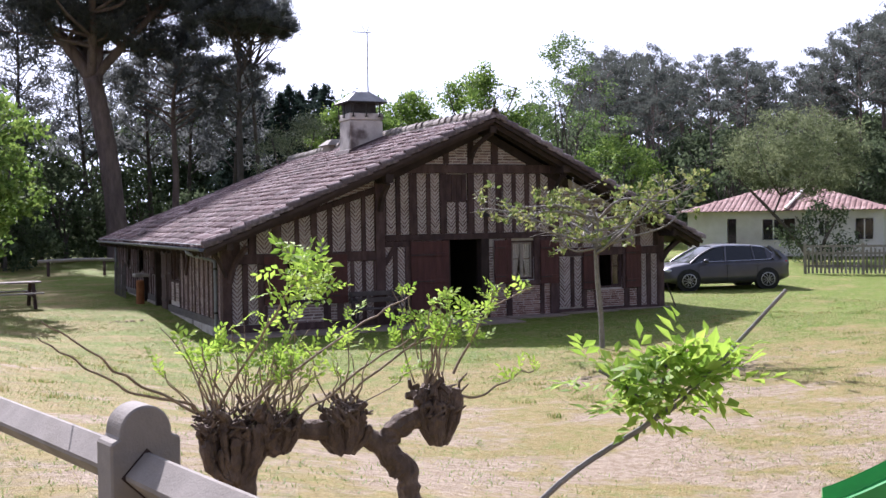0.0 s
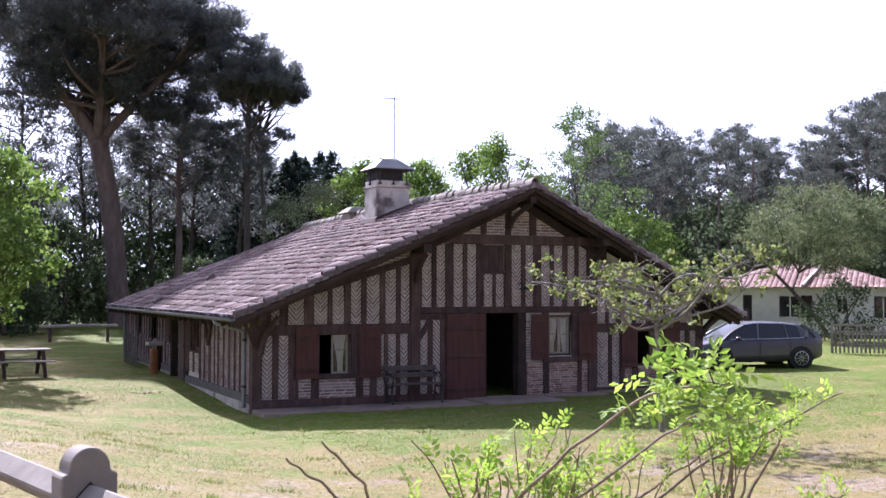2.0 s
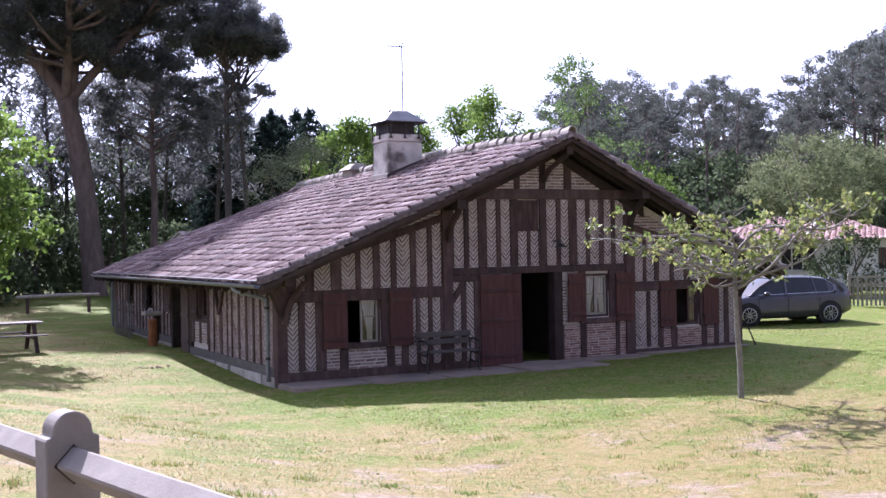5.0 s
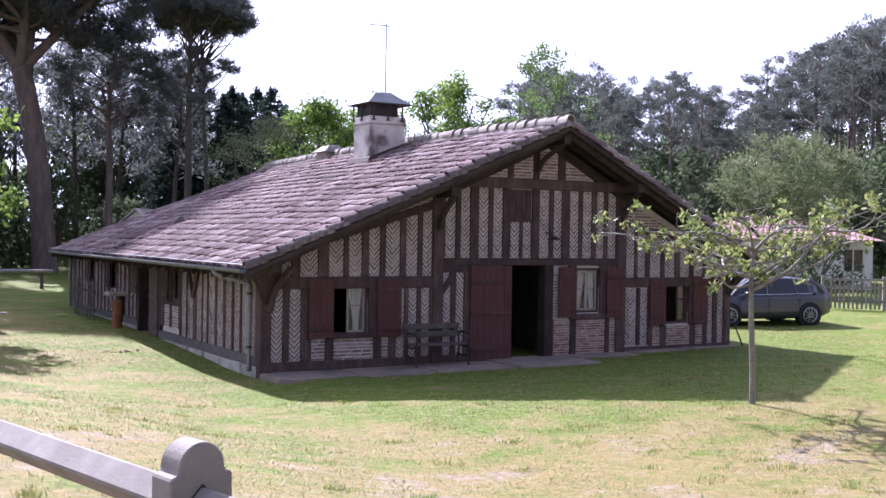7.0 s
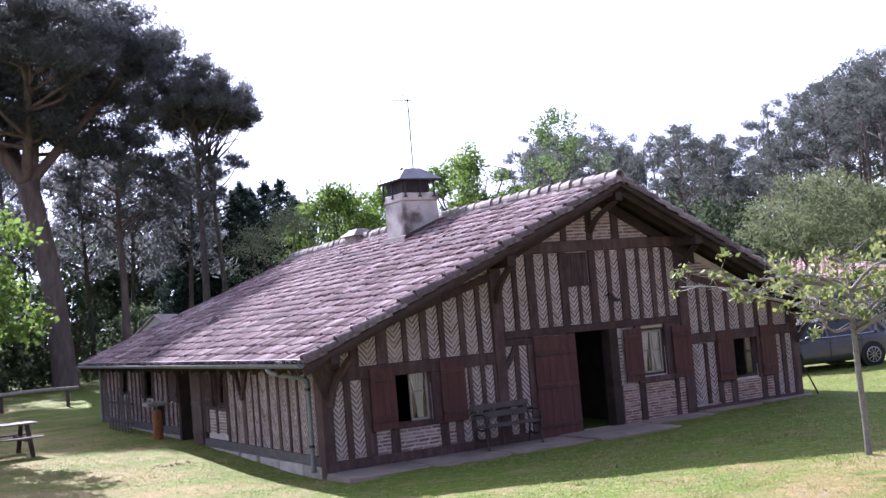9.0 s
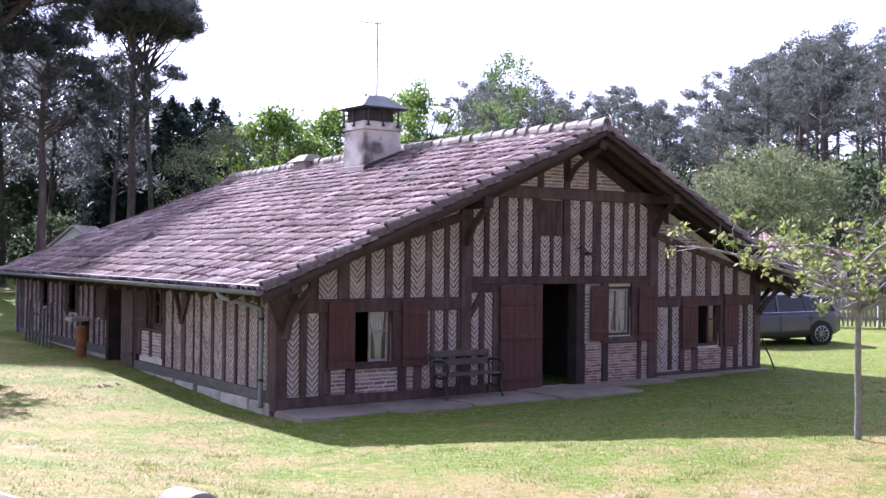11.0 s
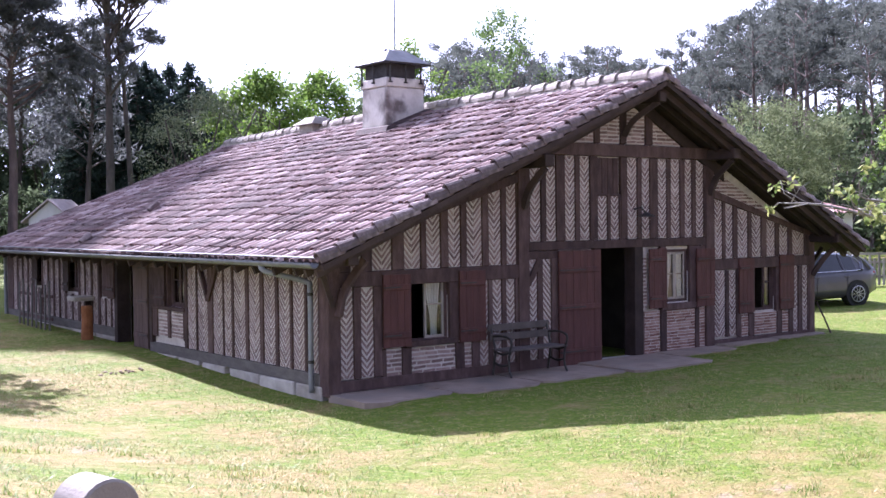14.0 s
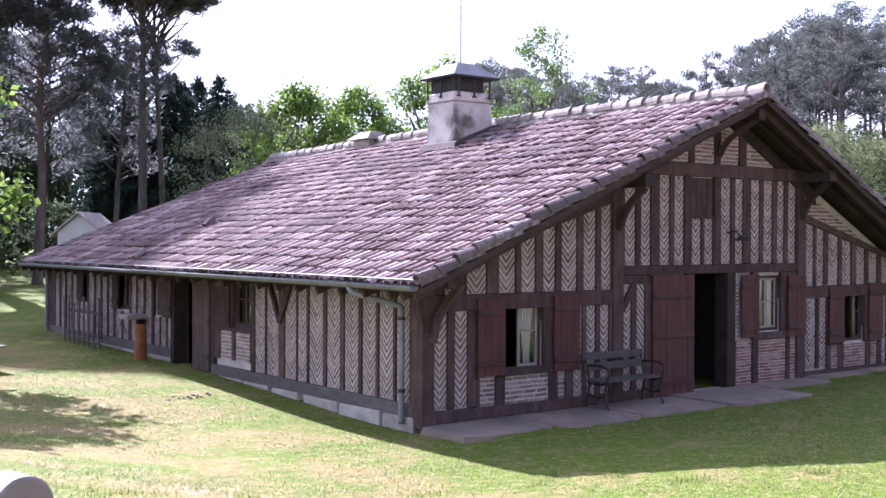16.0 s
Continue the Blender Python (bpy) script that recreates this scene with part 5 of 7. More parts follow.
def broadleaf(name, label, h, spread, seed, r0, leaf=(0.16, 0.10), dens=140, blob_r=0.75, clumps=60, fork=0.35, mat=None, bark=None, squash=0.9, group="", low=0.25, cone=0.0):
    """A leafy tree or shrub: forking limbs and an uneven crown of leaf clumps."""
    r = random.Random(seed)
    t = thing(name, label, "tree" if h > 3 else "shrub", group)
    V, F, blobs = [], [], []
    fz = h * fork
    tube_data(V, F, spline([(0, 0, -0.2), (r.uniform(-.1, .1), r.uniform(-.1, .1), fz * 0.6), (0, 0, fz)], 4), [r0 * 1.2] + [r0] * 4 + [r0 * 0.85] * 4, 8, 0.06, r)
    tops = []
    for i in range(7):
        ang = i * 2.4 + r.uniform(-.4, .4)
        rr = spread * r.uniform(0.35, 0.75) * (0.35 if cone else 1)
        e = Vector((math.cos(ang) * rr, math.sin(ang) * rr, h * r.uniform(0.6, 0.92) * (0.85 if cone else 1)))
        tops.append(limb(V, F, (0, 0, fz * r.uniform(0.6, 1.0)), e, r0 * 0.5, 0.02, spread * 0.12, r, 4, 5))
    for i in range(clumps):
        z = low + (1 - low) * r.random()
        wide = math.sqrt(max(0.03, 1 - (2 * (z - low) / (1 - low) - 0.85) ** 2 * squash)) if not cone else (1 - (z - low) / (1 - low)) ** cone + 0.08
        ang = r.uniform(0, 2 * math.pi)
        rr = spread * wide * math.sqrt(r.uniform(0.12, 1.0)) * r.uniform(0.75, 1.12)
        c = Vector((math.cos(ang) * rr, math.sin(ang) * rr, h * z))
        blobs.append((c.x, c.y, c.z, blob_r * r.uniform(0.5, 1.15)))
        if i % 3 == 0:
            Q = r.choice(tops)
            limb(V, F, Q[r.randrange(2, len(Q))], c, r0 * 0.14, 0.008, 0.2, r, 3, 4)
    data_part("trunk", V, F, bark or M_BARK_DARK, t, "", True)
    LV, LF = leaves(blobs, dens, leaf[0], leaf[1], seed, 0.8, 0.1, 0.3)
    fast_mesh("crown", LV, LF, mat or M_LEAF, t)
    return t


def conifer(name, label, h, spread, seed, group=""):
    r = random.Random(seed)
    t = thing(name, label, "tree", group)
    V, F, blobs = [], [], []
    tube_data(V, F, [(0, 0, -0.2), (0.1, 0, h * 0.5), (0, 0, h)], [0.22, 0.14, 0.02], 7)
    n = 84
    for i in range(n):
        s = i / (n - 1)
        z = h * (0.08 + 0.9 * s)
        ang = i * 2.39996
        reach = spread * (1 - s) ** 0.85 * r.uniform(0.75, 1.15) + 0.12
        e = Vector((math.cos(ang) * reach, math.sin(ang) * reach, z - reach * 0.18))
        limb(V, F, (0, 0, z), e, 0.04, 0.01, 0.05, r, 3, 4)
        for q in range(4):
            f = 0.3 + 0.7 * (q + 1) / 4
            blobs.append((e.x * f, e.y * f, z + (e.z - z) * f, (0.30 + 0.28 * (1 - s)) * r.uniform(0.8, 1.2)))
    blobs.append((0, 0, h, 0.22))
    data_part("trunk", V, F, M_BARK_DARK, t, "", True)
    LV, LF = leaves(blobs, 190, 0.30, 0.08, seed, 0.85, 0.2, 0.2)
    fast_mesh("crown", LV, LF, M_CONIFER, t)
    return t


def stand(ob, x, y, turn=0.0, scale=1.0, dz=0.0):
    ob.matrix_basis = pose(x, y, ground_z(x, y) + dz, 0, 0, turn) @ Matrix.Diagonal((scale, scale, scale, 1))
    return ob


def again(ob, x, y, turn, scale):
    keep = ob.scale.copy()
    ob.scale = (1, 1, 1)
    c = copy_thing(ob, pose(x, y, ground_z(x, y), 0, 0, turn) @ Matrix.Diagonal((scale, scale, scale, 1)))
    ob.scale = keep
    return c


# the great stone pine behind the house, forked, with a wide umbrella crown
def stone_pine():
    r = random.Random(21)
    t = thing("stone_pine", "huge old umbrella pine with forked reddish trunk", "tree")
    V, F, blobs = [], [], []
    z0 = 8.0
    tube_data(V, F, spline([(0.3, 0, -0.4), (0.15, 0, 2.5), (-0.2, 0, 5.5), (-0.7, 0, z0)], 5), [0.64, 0.52, 0.47, 0.45, 0.44, 0.43, 0.43, 0.42, 0.42, 0.42, 0.41, 0.41, 0.4, 0.4, 0.39, 0.38], 12, 0.06, r)
    forks = [((-0.7, 0, z0), (-2.0, 0.3, 9.8), (-4.4, 0.6, 12.6), 0.34), ((-0.6, 0, z0 - 0.3), (-0.3, 0.2, 10.4), (0.5, 0.5, 14.2), 0.36),
             ((-0.6, 0, z0), (0.8, -0.4, 9.6), (2.6, -0.8, 11.6), 0.24), ((-0.6, 0, z0), (-1.0, 1.4, 10.0), (-1.2, 3.6, 13.4), 0.26), ((-0.7, 0, z0), (-0.8, -1.4, 10.0), (-1.0, -3.4, 13.0), 0.24)]
    for a, b, c, w in forks:
        P = spline([a, b, c], 6)
        tube_data(V, F, P, [w * (1 - 0.6 * i / (len(P) - 1)) for i in range(len(P))], 8, 0.06, r)
        for k in range(17):
            o = P[r.randrange(4, len(P))]
            ang = r.uniform(0, 2 * math.pi)
            reach = r.uniform(1.0, 3.8)
            e = o + Vector((math.cos(ang) * reach, math.sin(ang) * reach, r.uniform(0.2, 2.4)))
            e.z = min(e.z, 15.2 - 0.05 * ((e.x + 0.9) ** 2 + e.y ** 2))
            Q = limb(V, F, o, e, 0.10, 0.025, 0.5, r, 4, 5)
            for q in range(4):
                c2 = Q[r.randrange(len(Q) // 2, len(Q))]
                blobs.append((c2.x + r.uniform(-.8, .8), c2.y + r.uniform(-.8, .8), c2.z + r.uniform(0, .7), r.uniform(0.55, 1.15)))
    for k in range(250):
        ang, rr = r.uniform(0, 2 * math.pi), 6.3 * math.sqrt(r.uniform(0.02, 1))
        x, y = -1.0 + math.cos(ang) * rr, math.sin(ang) * rr
        zt = 15.3 - 0.052 * rr * rr
        blobs.append((x, y, zt + r.uniform(-2.0, 0.35), r.uniform(0.65, 1.25)))
    data_part("trunk", V, F, M_BARK, t, "", True)
    LV, LF = leaves(blobs, 430, 0.24, 0.042, 5, 0.6, 0.35, 0.2)
    fast_mesh("crown", LV, LF, M_NEEDLE, t)
    return t


stand(stone_pine(), 2.3, 33.8, 0, 1.16)

# pines to its right and behind
def umbrella_pine(h, wide, deep, seed, r0, lean, low_crown):
    """A slender pine with a bare trunk and a dense cloud of needles on top, limbs fanning out below it."""
    r = random.Random(seed)
    t = thing("umbrella_pine", "tall slender pine with a dense rounded dark crown", "tree")
    V, F, blobs = [], [], []
    P = spline([(0, 0, -0.3), (lean * 0.2, 0, h * 0.3), (lean * 0.6, 0.1, h * 0.62), (lean, 0, h * 0.92)], 7)
    tube_data(V, F, P, [r0 * (1 - 0.72 * k / (len(P) - 1)) for k in range(len(P))], 9, 0.05, r)
    base = h - deep
    for k in range(34):
        ang, q = k * 2.4 + r.uniform(-.3, .3), r.uniform(0.45, 1.0)
        o = P[min(len(P) - 1, int(len(P) * r.uniform(0.66, 0.96)))]
        e = Vector((lean + math.cos(ang) * wide * q, math.sin(ang) * wide * q, base + deep * r.uniform(0.1, 0.5)))
        limb(V, F, o, e, 0.055, 0.014, 0.3, r, 4, 5)
    for k in range(230):
        ang, q = r.uniform(0, 2 * math.pi), math.sqrt(r.random())
        dome = math.sqrt(max(0.0, 1 - q * q))
        z = base + deep * (0.30 + 0.62 * dome * r.uniform(0.2, 1.0)) + r.uniform(-.3, .2)
        blobs.append((lean + math.cos(ang) * wide * q, math.sin(ang) * wide * q, z, r.uniform(0.35, 0.62)))
    for z, reach in low_crown:
        ang = r.uniform(0, 6.28)
        o = P[int(len(P) * z / h)]
        for k in range(4):
            e = Vector((o.x + math.cos(ang + k * 1.7) * reach * r.uniform(.6, 1), math.sin(ang + k * 1.7) * reach, z + r.uniform(0.3, 0.9)))
            Q = limb(V, F, o, e, 0.045, 0.012, 0.2, r, 4, 5)
            for q in range(7):
                c = Q[r.randrange(len(Q) // 2, len(Q))]
                blobs.append((c.x + r.uniform(-.5, .5), c.y + r.uniform(-.5, .5), c.z + r.uniform(-.1, .4), r.uniform(0.25, 0.48)))
    data_part("trunk", V, F, M_BARK_DARK, t, "", True)
    LV, LF = leaves(blobs, 620, 0.20, 0.04, seed, 0.7, 0.35, 0.2)
    fast_mesh("crown", LV, LF, M_NEEDLE, t)
    return t


stand(umbrella_pine(14.4, 2.7, 4.4, 31, 0.21, 0.1, [(8.6, 1.8), (7.2, 1.5)]), 7.75, 29.0)
stand(umbrella_pine(13.2, 1.9, 2.8, 33, 0.15, -0.5, [(8.8, 1.5)]), 9.0, 29.8)
THIN = pine("thin_pine", "thin tall pine with sparse needles", 10.5, 0.45, 1.9, 35, 0.15, (0.5, 0), dens=75, limbs=24, bark=M_BARK_DARK)
stand(THIN, 8.6, 34.2)
for x, y, a, s in ((7.4, 39.8, 40, 1.05), (5.4, 40.2, 100, 1.1), (2.2, 42.0, 200, 1.15), (11.5, 44, 160, 1.0), (-2.0, 38, 300, 1.2), (-5.5, 41, 20, 1.25), (-9.5, 36, 75, 1.3), (-13, 42, 140, 1.3), (13.5, 50, 10, 1.1), (-17, 38, 210, 1.3), (4.0, 50, 260, 1.2), (9.5, 54, 320, 1.2)):
    again(THIN, x, y, a, s)
stand(pine("umbrella_pine", "dark pine with a low spreading crown", 11.5, 0.62, 3.6, 37, 0.24, (0.6, 0), dens=150, limbs=30), 5.6, 35.0, 10)
DARK = conifer("dark_conifer", "dense dark green conical conifer", 9.6, 3.5, 41, "dark conifers")
stand(DARK, 13.0, 38.0)
for x, y, a, s in ((14.9, 37.2, 50, 1.0), (11.4, 38.8, 130, 0.9), (14.0, 39.2, 220, 0.98), (16.2, 38.4, 300, 0.92), (12.3, 37.4, 10, 0.95), (10.3, 39.4, 80, 0.82), (15.4, 40.6, 150, 1.04), (12.0, 40.4, 260, 1.0), (17.2, 40.2, 20, 0.85)):
    again(DARK, x, y, a, s)

# undergrowth at the wood's edge
SHRUB = broadleaf("wood_edge_shrub", "dark dense shrub at the edge of the wood", 4.4, 2.6, 51, 0.10, (0.22, 0.13), 92, 0.8, 60, 0.2, M_LEAF_DARK, group="wood edge shrubs", low=0.05)
stand(SHRUB, -3.0, 31)
sr = random.Random(8)
for i in range(26):
    x = -24 + 1.55 * i + sr.uniform(-.6, .6)
    y = 36 + sr.uniform(-3.5, 5) + (4 if x > 3 else 0)
    again(SHRUB, x, y, sr.uniform(0, 360), sr.uniform(0.75, 1.35) * (1.15 if x < 2 else 0.75))
for i in range(24):
    again(SHRUB, -28 + 2.9 * i + sr.uniform(-.8, .8), 52 + sr.uniform(-3, 3), sr.uniform(0, 360), sr.uniform(1.6, 2.1))
for i in range(12):
    again(SHRUB, -26 + 2.1 * i + sr.uniform(-.5, .5), 29.5 + sr.uniform(-2, 2), sr.uniform(0, 360), sr.uniform(0.8, 1.1))

# greenery just behind the roof
stand(broadleaf("willow", "silvery grey-green willow behind the roof", 6.8, 2.9, 61, 0.14, (0.14, 0.045), 330, 0.75, 90, 0.25, M_LEAF_SILVER), 9.6, 24.5)
stand(broadleaf("maple", "bright green leafy tree behind the roof", 7.6, 2.9, 62, 0.14, (0.15, 0.10), 330, 0.85, 90, 0.3, M_LEAF), 12.4, 25.0)
stand(broadleaf("maple", "bright green leafy tree behind the ridge", 9.2, 2.9, 63, 0.17, (0.15, 0.10), 330, 0.85, 95, 0.35, M_LEAF), 18.4, 24.1)
stand(broadleaf("maple", "bright green leafy tree behind the ridge", 8.0, 2.5, 64, 0.15, (0.15, 0.10), 320, 0.8, 85, 0.35, M_LEAF), 15.4, 26.0)
stand(broadleaf("birch", "slender tree with a thin feathery top", 10.6, 3.7, 65, 0.12, (0.13, 0.08), 200, 0.66, 130, 0.3, M_LEAF_MID, squash=1.0, cone=0.65), 22.0, 21.8)
stand(broadleaf("maple", "bright green shrubby tree beyond the eave", 5.4, 2.5, 66, 0.12, (0.15, 0.10), 300, 0.75, 60, 0.25, M_LEAF), 21.5, 17.0)
stand(broadleaf("oak", "grey-green rounded oak near the white house", 6.4, 3.6, 67, 0.16, (0.16, 0.08), 150, 0.85, 120, 0.25, M_LEAF_DARK, low=0.12), 41.0, 24.0, 0, 1.0)
stand(broadleaf("oak", "bright green rounded oak beyond the white house", 5.6, 2.6, 68, 0.14, (0.16, 0.10), 170, 0.75, 80, 0.25, M_LEAF, low=0.12), 40.5, 13.0, 0, 1.35)
stand(broadleaf("lilac", "leafy bush before the white house", 2.5, 1.7, 69, 0.06, (0.13, 0.08), 200, 0.55, 60, 0.2, M_LEAF_DARK, low=0.05), 27.2, 10.6)
# bright leafy tree beside the picnic table
stand(broadleaf("lime_tree", "bright green young broadleaf tree in sunlight", 6.7, 2.4, 70, 0.13, (0.17, 0.12), 330, 0.62, 105, 0.3, M_LEAF, low=0.22), -5.2, 8.8)

# the pine wood on the right
KINDS = [pine("wood_pine", "tall maritime pine with rounded grey-green crown", 11.5, 0.64, 2.5, 80 + i, 0.15, (0.5 * math.cos(i), 0.4 * math.sin(i)), dens=270, leaf=(0.19, 0.05), blob_r=0.62, limbs=14, group="pine wood", mat=M_NEEDLE_GREY) for i in range(5)]
wr = random.Random(17)
spots = []
while len(spots) < 100:
    a = wr.uniform(22, 56)                       # bearing from the road, degrees from +x
    d = wr.uniform(60, 104)
    x, y = -7 + d * math.cos(radians(a)), -20 + d * math.sin(radians(a))
    if (a < 45 or d > 66) and all((x - u) ** 2 + (y - v) ** 2 > 6.0 for u, v in spots):
        spots.append((x, y))
for i, (x, y) in enumerate(spots):
    d = math.hypot(x + 7, y + 20)
    b = math.degrees(math.atan2(y + 20, x + 7))
    s = (0.5 + (0.152 + 0.042 * smooth01((45.0 - b) / 6.5)) * d - wr.uniform(0.0, 2.2)) / 11.5
    if i < 5:
        stand(KINDS[i], x, y, wr.uniform(0, 360), s)
    else:
        again(KINDS[i % 5], x, y, wr.uniform(0, 360), s / 1.0)
for i in range(26):
    a, d = radians(22 + 1.35 * i), wr.uniform(72, 84)
    again(SHRUB, -7 + d * math.cos(a), -20 + d * math.sin(a), wr.uniform(0, 360), wr.uniform(1.1, 1.6))
for i in range(30):
    a = radians(wr.uniform(20, 57))
    d = wr.uniform(62, 74)
    again(SHRUB, -7 + d * math.cos(a), -20 + d * math.sin(a), wr.uniform(0, 360), wr.uniform(0.9, 1.5))

# the dark thickets deep in the wood, behind the trunks
for i in range(46):
    a, d = radians(17 + 0.95 * i), wr.uniform(104, 114)
    again(SHRUB, -7 + d * math.cos(a), -20 + d * math.sin(a), wr.uniform(0, 360), wr.uniform(2.1, 2.7))

# ---- small pale tree on the lawn ----


def lawn_tree():
    r = random.Random(91)
    t = thing("lawn_tree", "small pale-barked pollard with sparse young leaves", "tree")
    V, F, blobs = [], [], []
    P = spline([(0.08, 0, -0.1), (0.03, 0, 0.6), (-0.10, 0, 1.4), (-0.14, 0, 2.0), (-0.05, 0, 2.45)], 5)
    tube_data(V, F, P, [0.052 - 0.018 * i / (len(P) - 1) for i in range(len(P))], 8, 0.12, r)
    for i in range(17):
        ang = i * 2.4 + r.uniform(-.5, .5)
        reach = r.uniform(0.9, 2.5)
        o = P[r.randrange(len(P) - 9, len(P))]
        low = i in (3, 9)
        e = Vector((o.x + math.cos(ang) * reach, o.y + math.sin(ang) * reach, r.uniform(1.9, 2.1) if low else r.uniform(2.3, 3.1)))
        q1 = o.lerp(e, 0.33) + Vector((r.uniform(-.2, .2), r.uniform(-.2, .2), r.uniform(-.12, .22)))
        q2 = o.lerp(e, 0.68) + Vector((r.uniform(-.26, .26), r.uniform(-.26, .26), r.uniform(-.2, .2)))
        Q = spline([o, q1, q2, e], 5)
        w = 0.018 + 0.006 * reach
        tube_data(V, F, Q, [w * (1 - 0.7 * k / (len(Q) - 1)) for k in range(len(Q))], 6, 0.15, r)
        for k in range(15):
            c = Q[r.randrange(4, len(Q))]
            tip = c + Vector((r.uniform(-.45, .45), r.uniform(-.45, .45), r.uniform(-0.12, 0.36)))
            mid = c.lerp(tip, 0.5) + Vector((r.uniform(-.09, .09), r.uniform(-.09, .09), r.uniform(-.04, .06)))
            tube_data(V, F, [c, mid, tip], [0.009, 0.006, 0.003], 4)
            if r.random() < 0.5:
                blobs.append((tip.x, tip.y, tip.z, 0.19 * r.uniform(0.6, 1.25)))
    data_part("trunk", V, F, M_BARK_PALE, t, "", True)
    LV, LF = leaves(blobs, 420, 0.095, 0.058, 9, 0.8, 0.2, 0.1)
    fast_mesh("crown", LV, LF, M_LEAF_YOUNG, t)
    return t


stand(lawn_tree(), 5.45, -6.92, 30)

# ---- concrete fence ----


def fence_post():
    t = thing("fence_post", "cast concrete fence post with a rounded head", "fence post", "concrete fence")
    bm = bmesh.new()
    w, th, shoulder, rad = 0.115, 0.065, 0.95, 0.085
    out = [(-w, -0.25), (w, -0.25), (w, shoulder), (rad, shoulder + 0.012)]
    out += [(math.cos(a) * rad, shoulder + 0.025 + math.sin(a) * rad) for a in [math.pi * k / 12 for k in range(13)]]
    out += [(-rad, shoulder + 0.012), (-w, shoulder)]
    # the diamond eye for the rail: dark plates stand in for its shaded hole
    prism(bm, out, lambda u, z, d: (u, d, z), -th, th)
    part("body", bevelled(bm, 0.008), M_CONCRETE, t)
    for s in (-1, 1):
        bm = bmesh.new()
        prism(bm, [(-0.085, 0.84), (0, 0.755), (0.085, 0.84), (0, 0.925)], lambda u, z, d: (u, d, z), s * th - 0.002, s * th + 0.003)
        bmesh.ops.recalc_face_normals(bm, faces=bm.faces)
        part("rail_socket", bm, M_TIMBER_DARK, t)
    return t


FTURN = math.degrees(math.atan2(FENCE_WAY.y, FENCE_WAY.x)) - 90
POST = fence_post()


def fence_at(i):
    """The fence runs straight and has shorter bays towards its end."""
    bays = [(-4.72, -23.65), (-5.28, -21.08), (-5.91, -18.5), (-6.48, -15.93), (-7.02, -13.5), (-7.59, -11.35), (-8.10, -9.27), (-8.66, -7.2)]
    return Vector(bays[i + 1])


for i in range(-1, 7):
    p = fence_at(i)
    z = 0.88
    m = pose(p.x, p.y, z, 0, 0, FTURN)
    if i == -1:
        POST.matrix_basis = m
    else:
        copy_thing(POST, m)
    if i < 6:
        bm = bmesh.new()
        q = fence_at(i + 1)
        a = Vector((p.x, p.y, z + 0.84)) + Vector((FENCE_WAY.x, FENCE_WAY.y, 0)) * 0.02
        b = Vector((q.x, q.y, z + 0.84)) - Vector((FENCE_WAY.x, FENCE_WAY.y, 0)) * 0.02
        side = Vector((FENCE_WAY.y, -FENCE_WAY.x, 0))
        rad = 0.078
        pts = [e + v for e in (a, b) for v in (side * rad, Vector((0, 0, rad)), -side * rad, Vector((0, 0, -rad)))]
        hull(bm, pts, BOXQ)
        tagged(part("fence_rail", bevelled(bm, 0.010), M_CONCRETE), "square concrete fence rail set on edge", "fence rail", "concrete fence")

# ---- old vine by the fence ----


def compound_leaf(V, F, o, way, size, r):
    """A sprig of pointed leaflets along a short stalk."""
    way = Vector(way).normalized()
    side = way.cross(Vector((r.uniform(-1, 1), r.uniform(-1, 1), 1))).normalized()
    up = side.cross(way)
    for k in range(7):
        s = k / 6
        at = Vector(o) + way * (size * s)
        d = (way * 0.6 + side * (0 if k == 6 else (1 if k % 2 else -1)) * 0.9 + up * r.uniform(-0.3, 0.3)).normalized()
        L = size * r.uniform(0.42, 0.62)
        w = d.cross(up).normalized() * L * 0.25
        b = len(V)
        mid = at + d * L * 0.5 + up * L * 0.05
        V += [tuple(at), tuple(mid + w), tuple(at + d * L - up * L * 0.06), tuple(mid - w)]
        F += [(b, b + 1, b + 2, b + 3)]


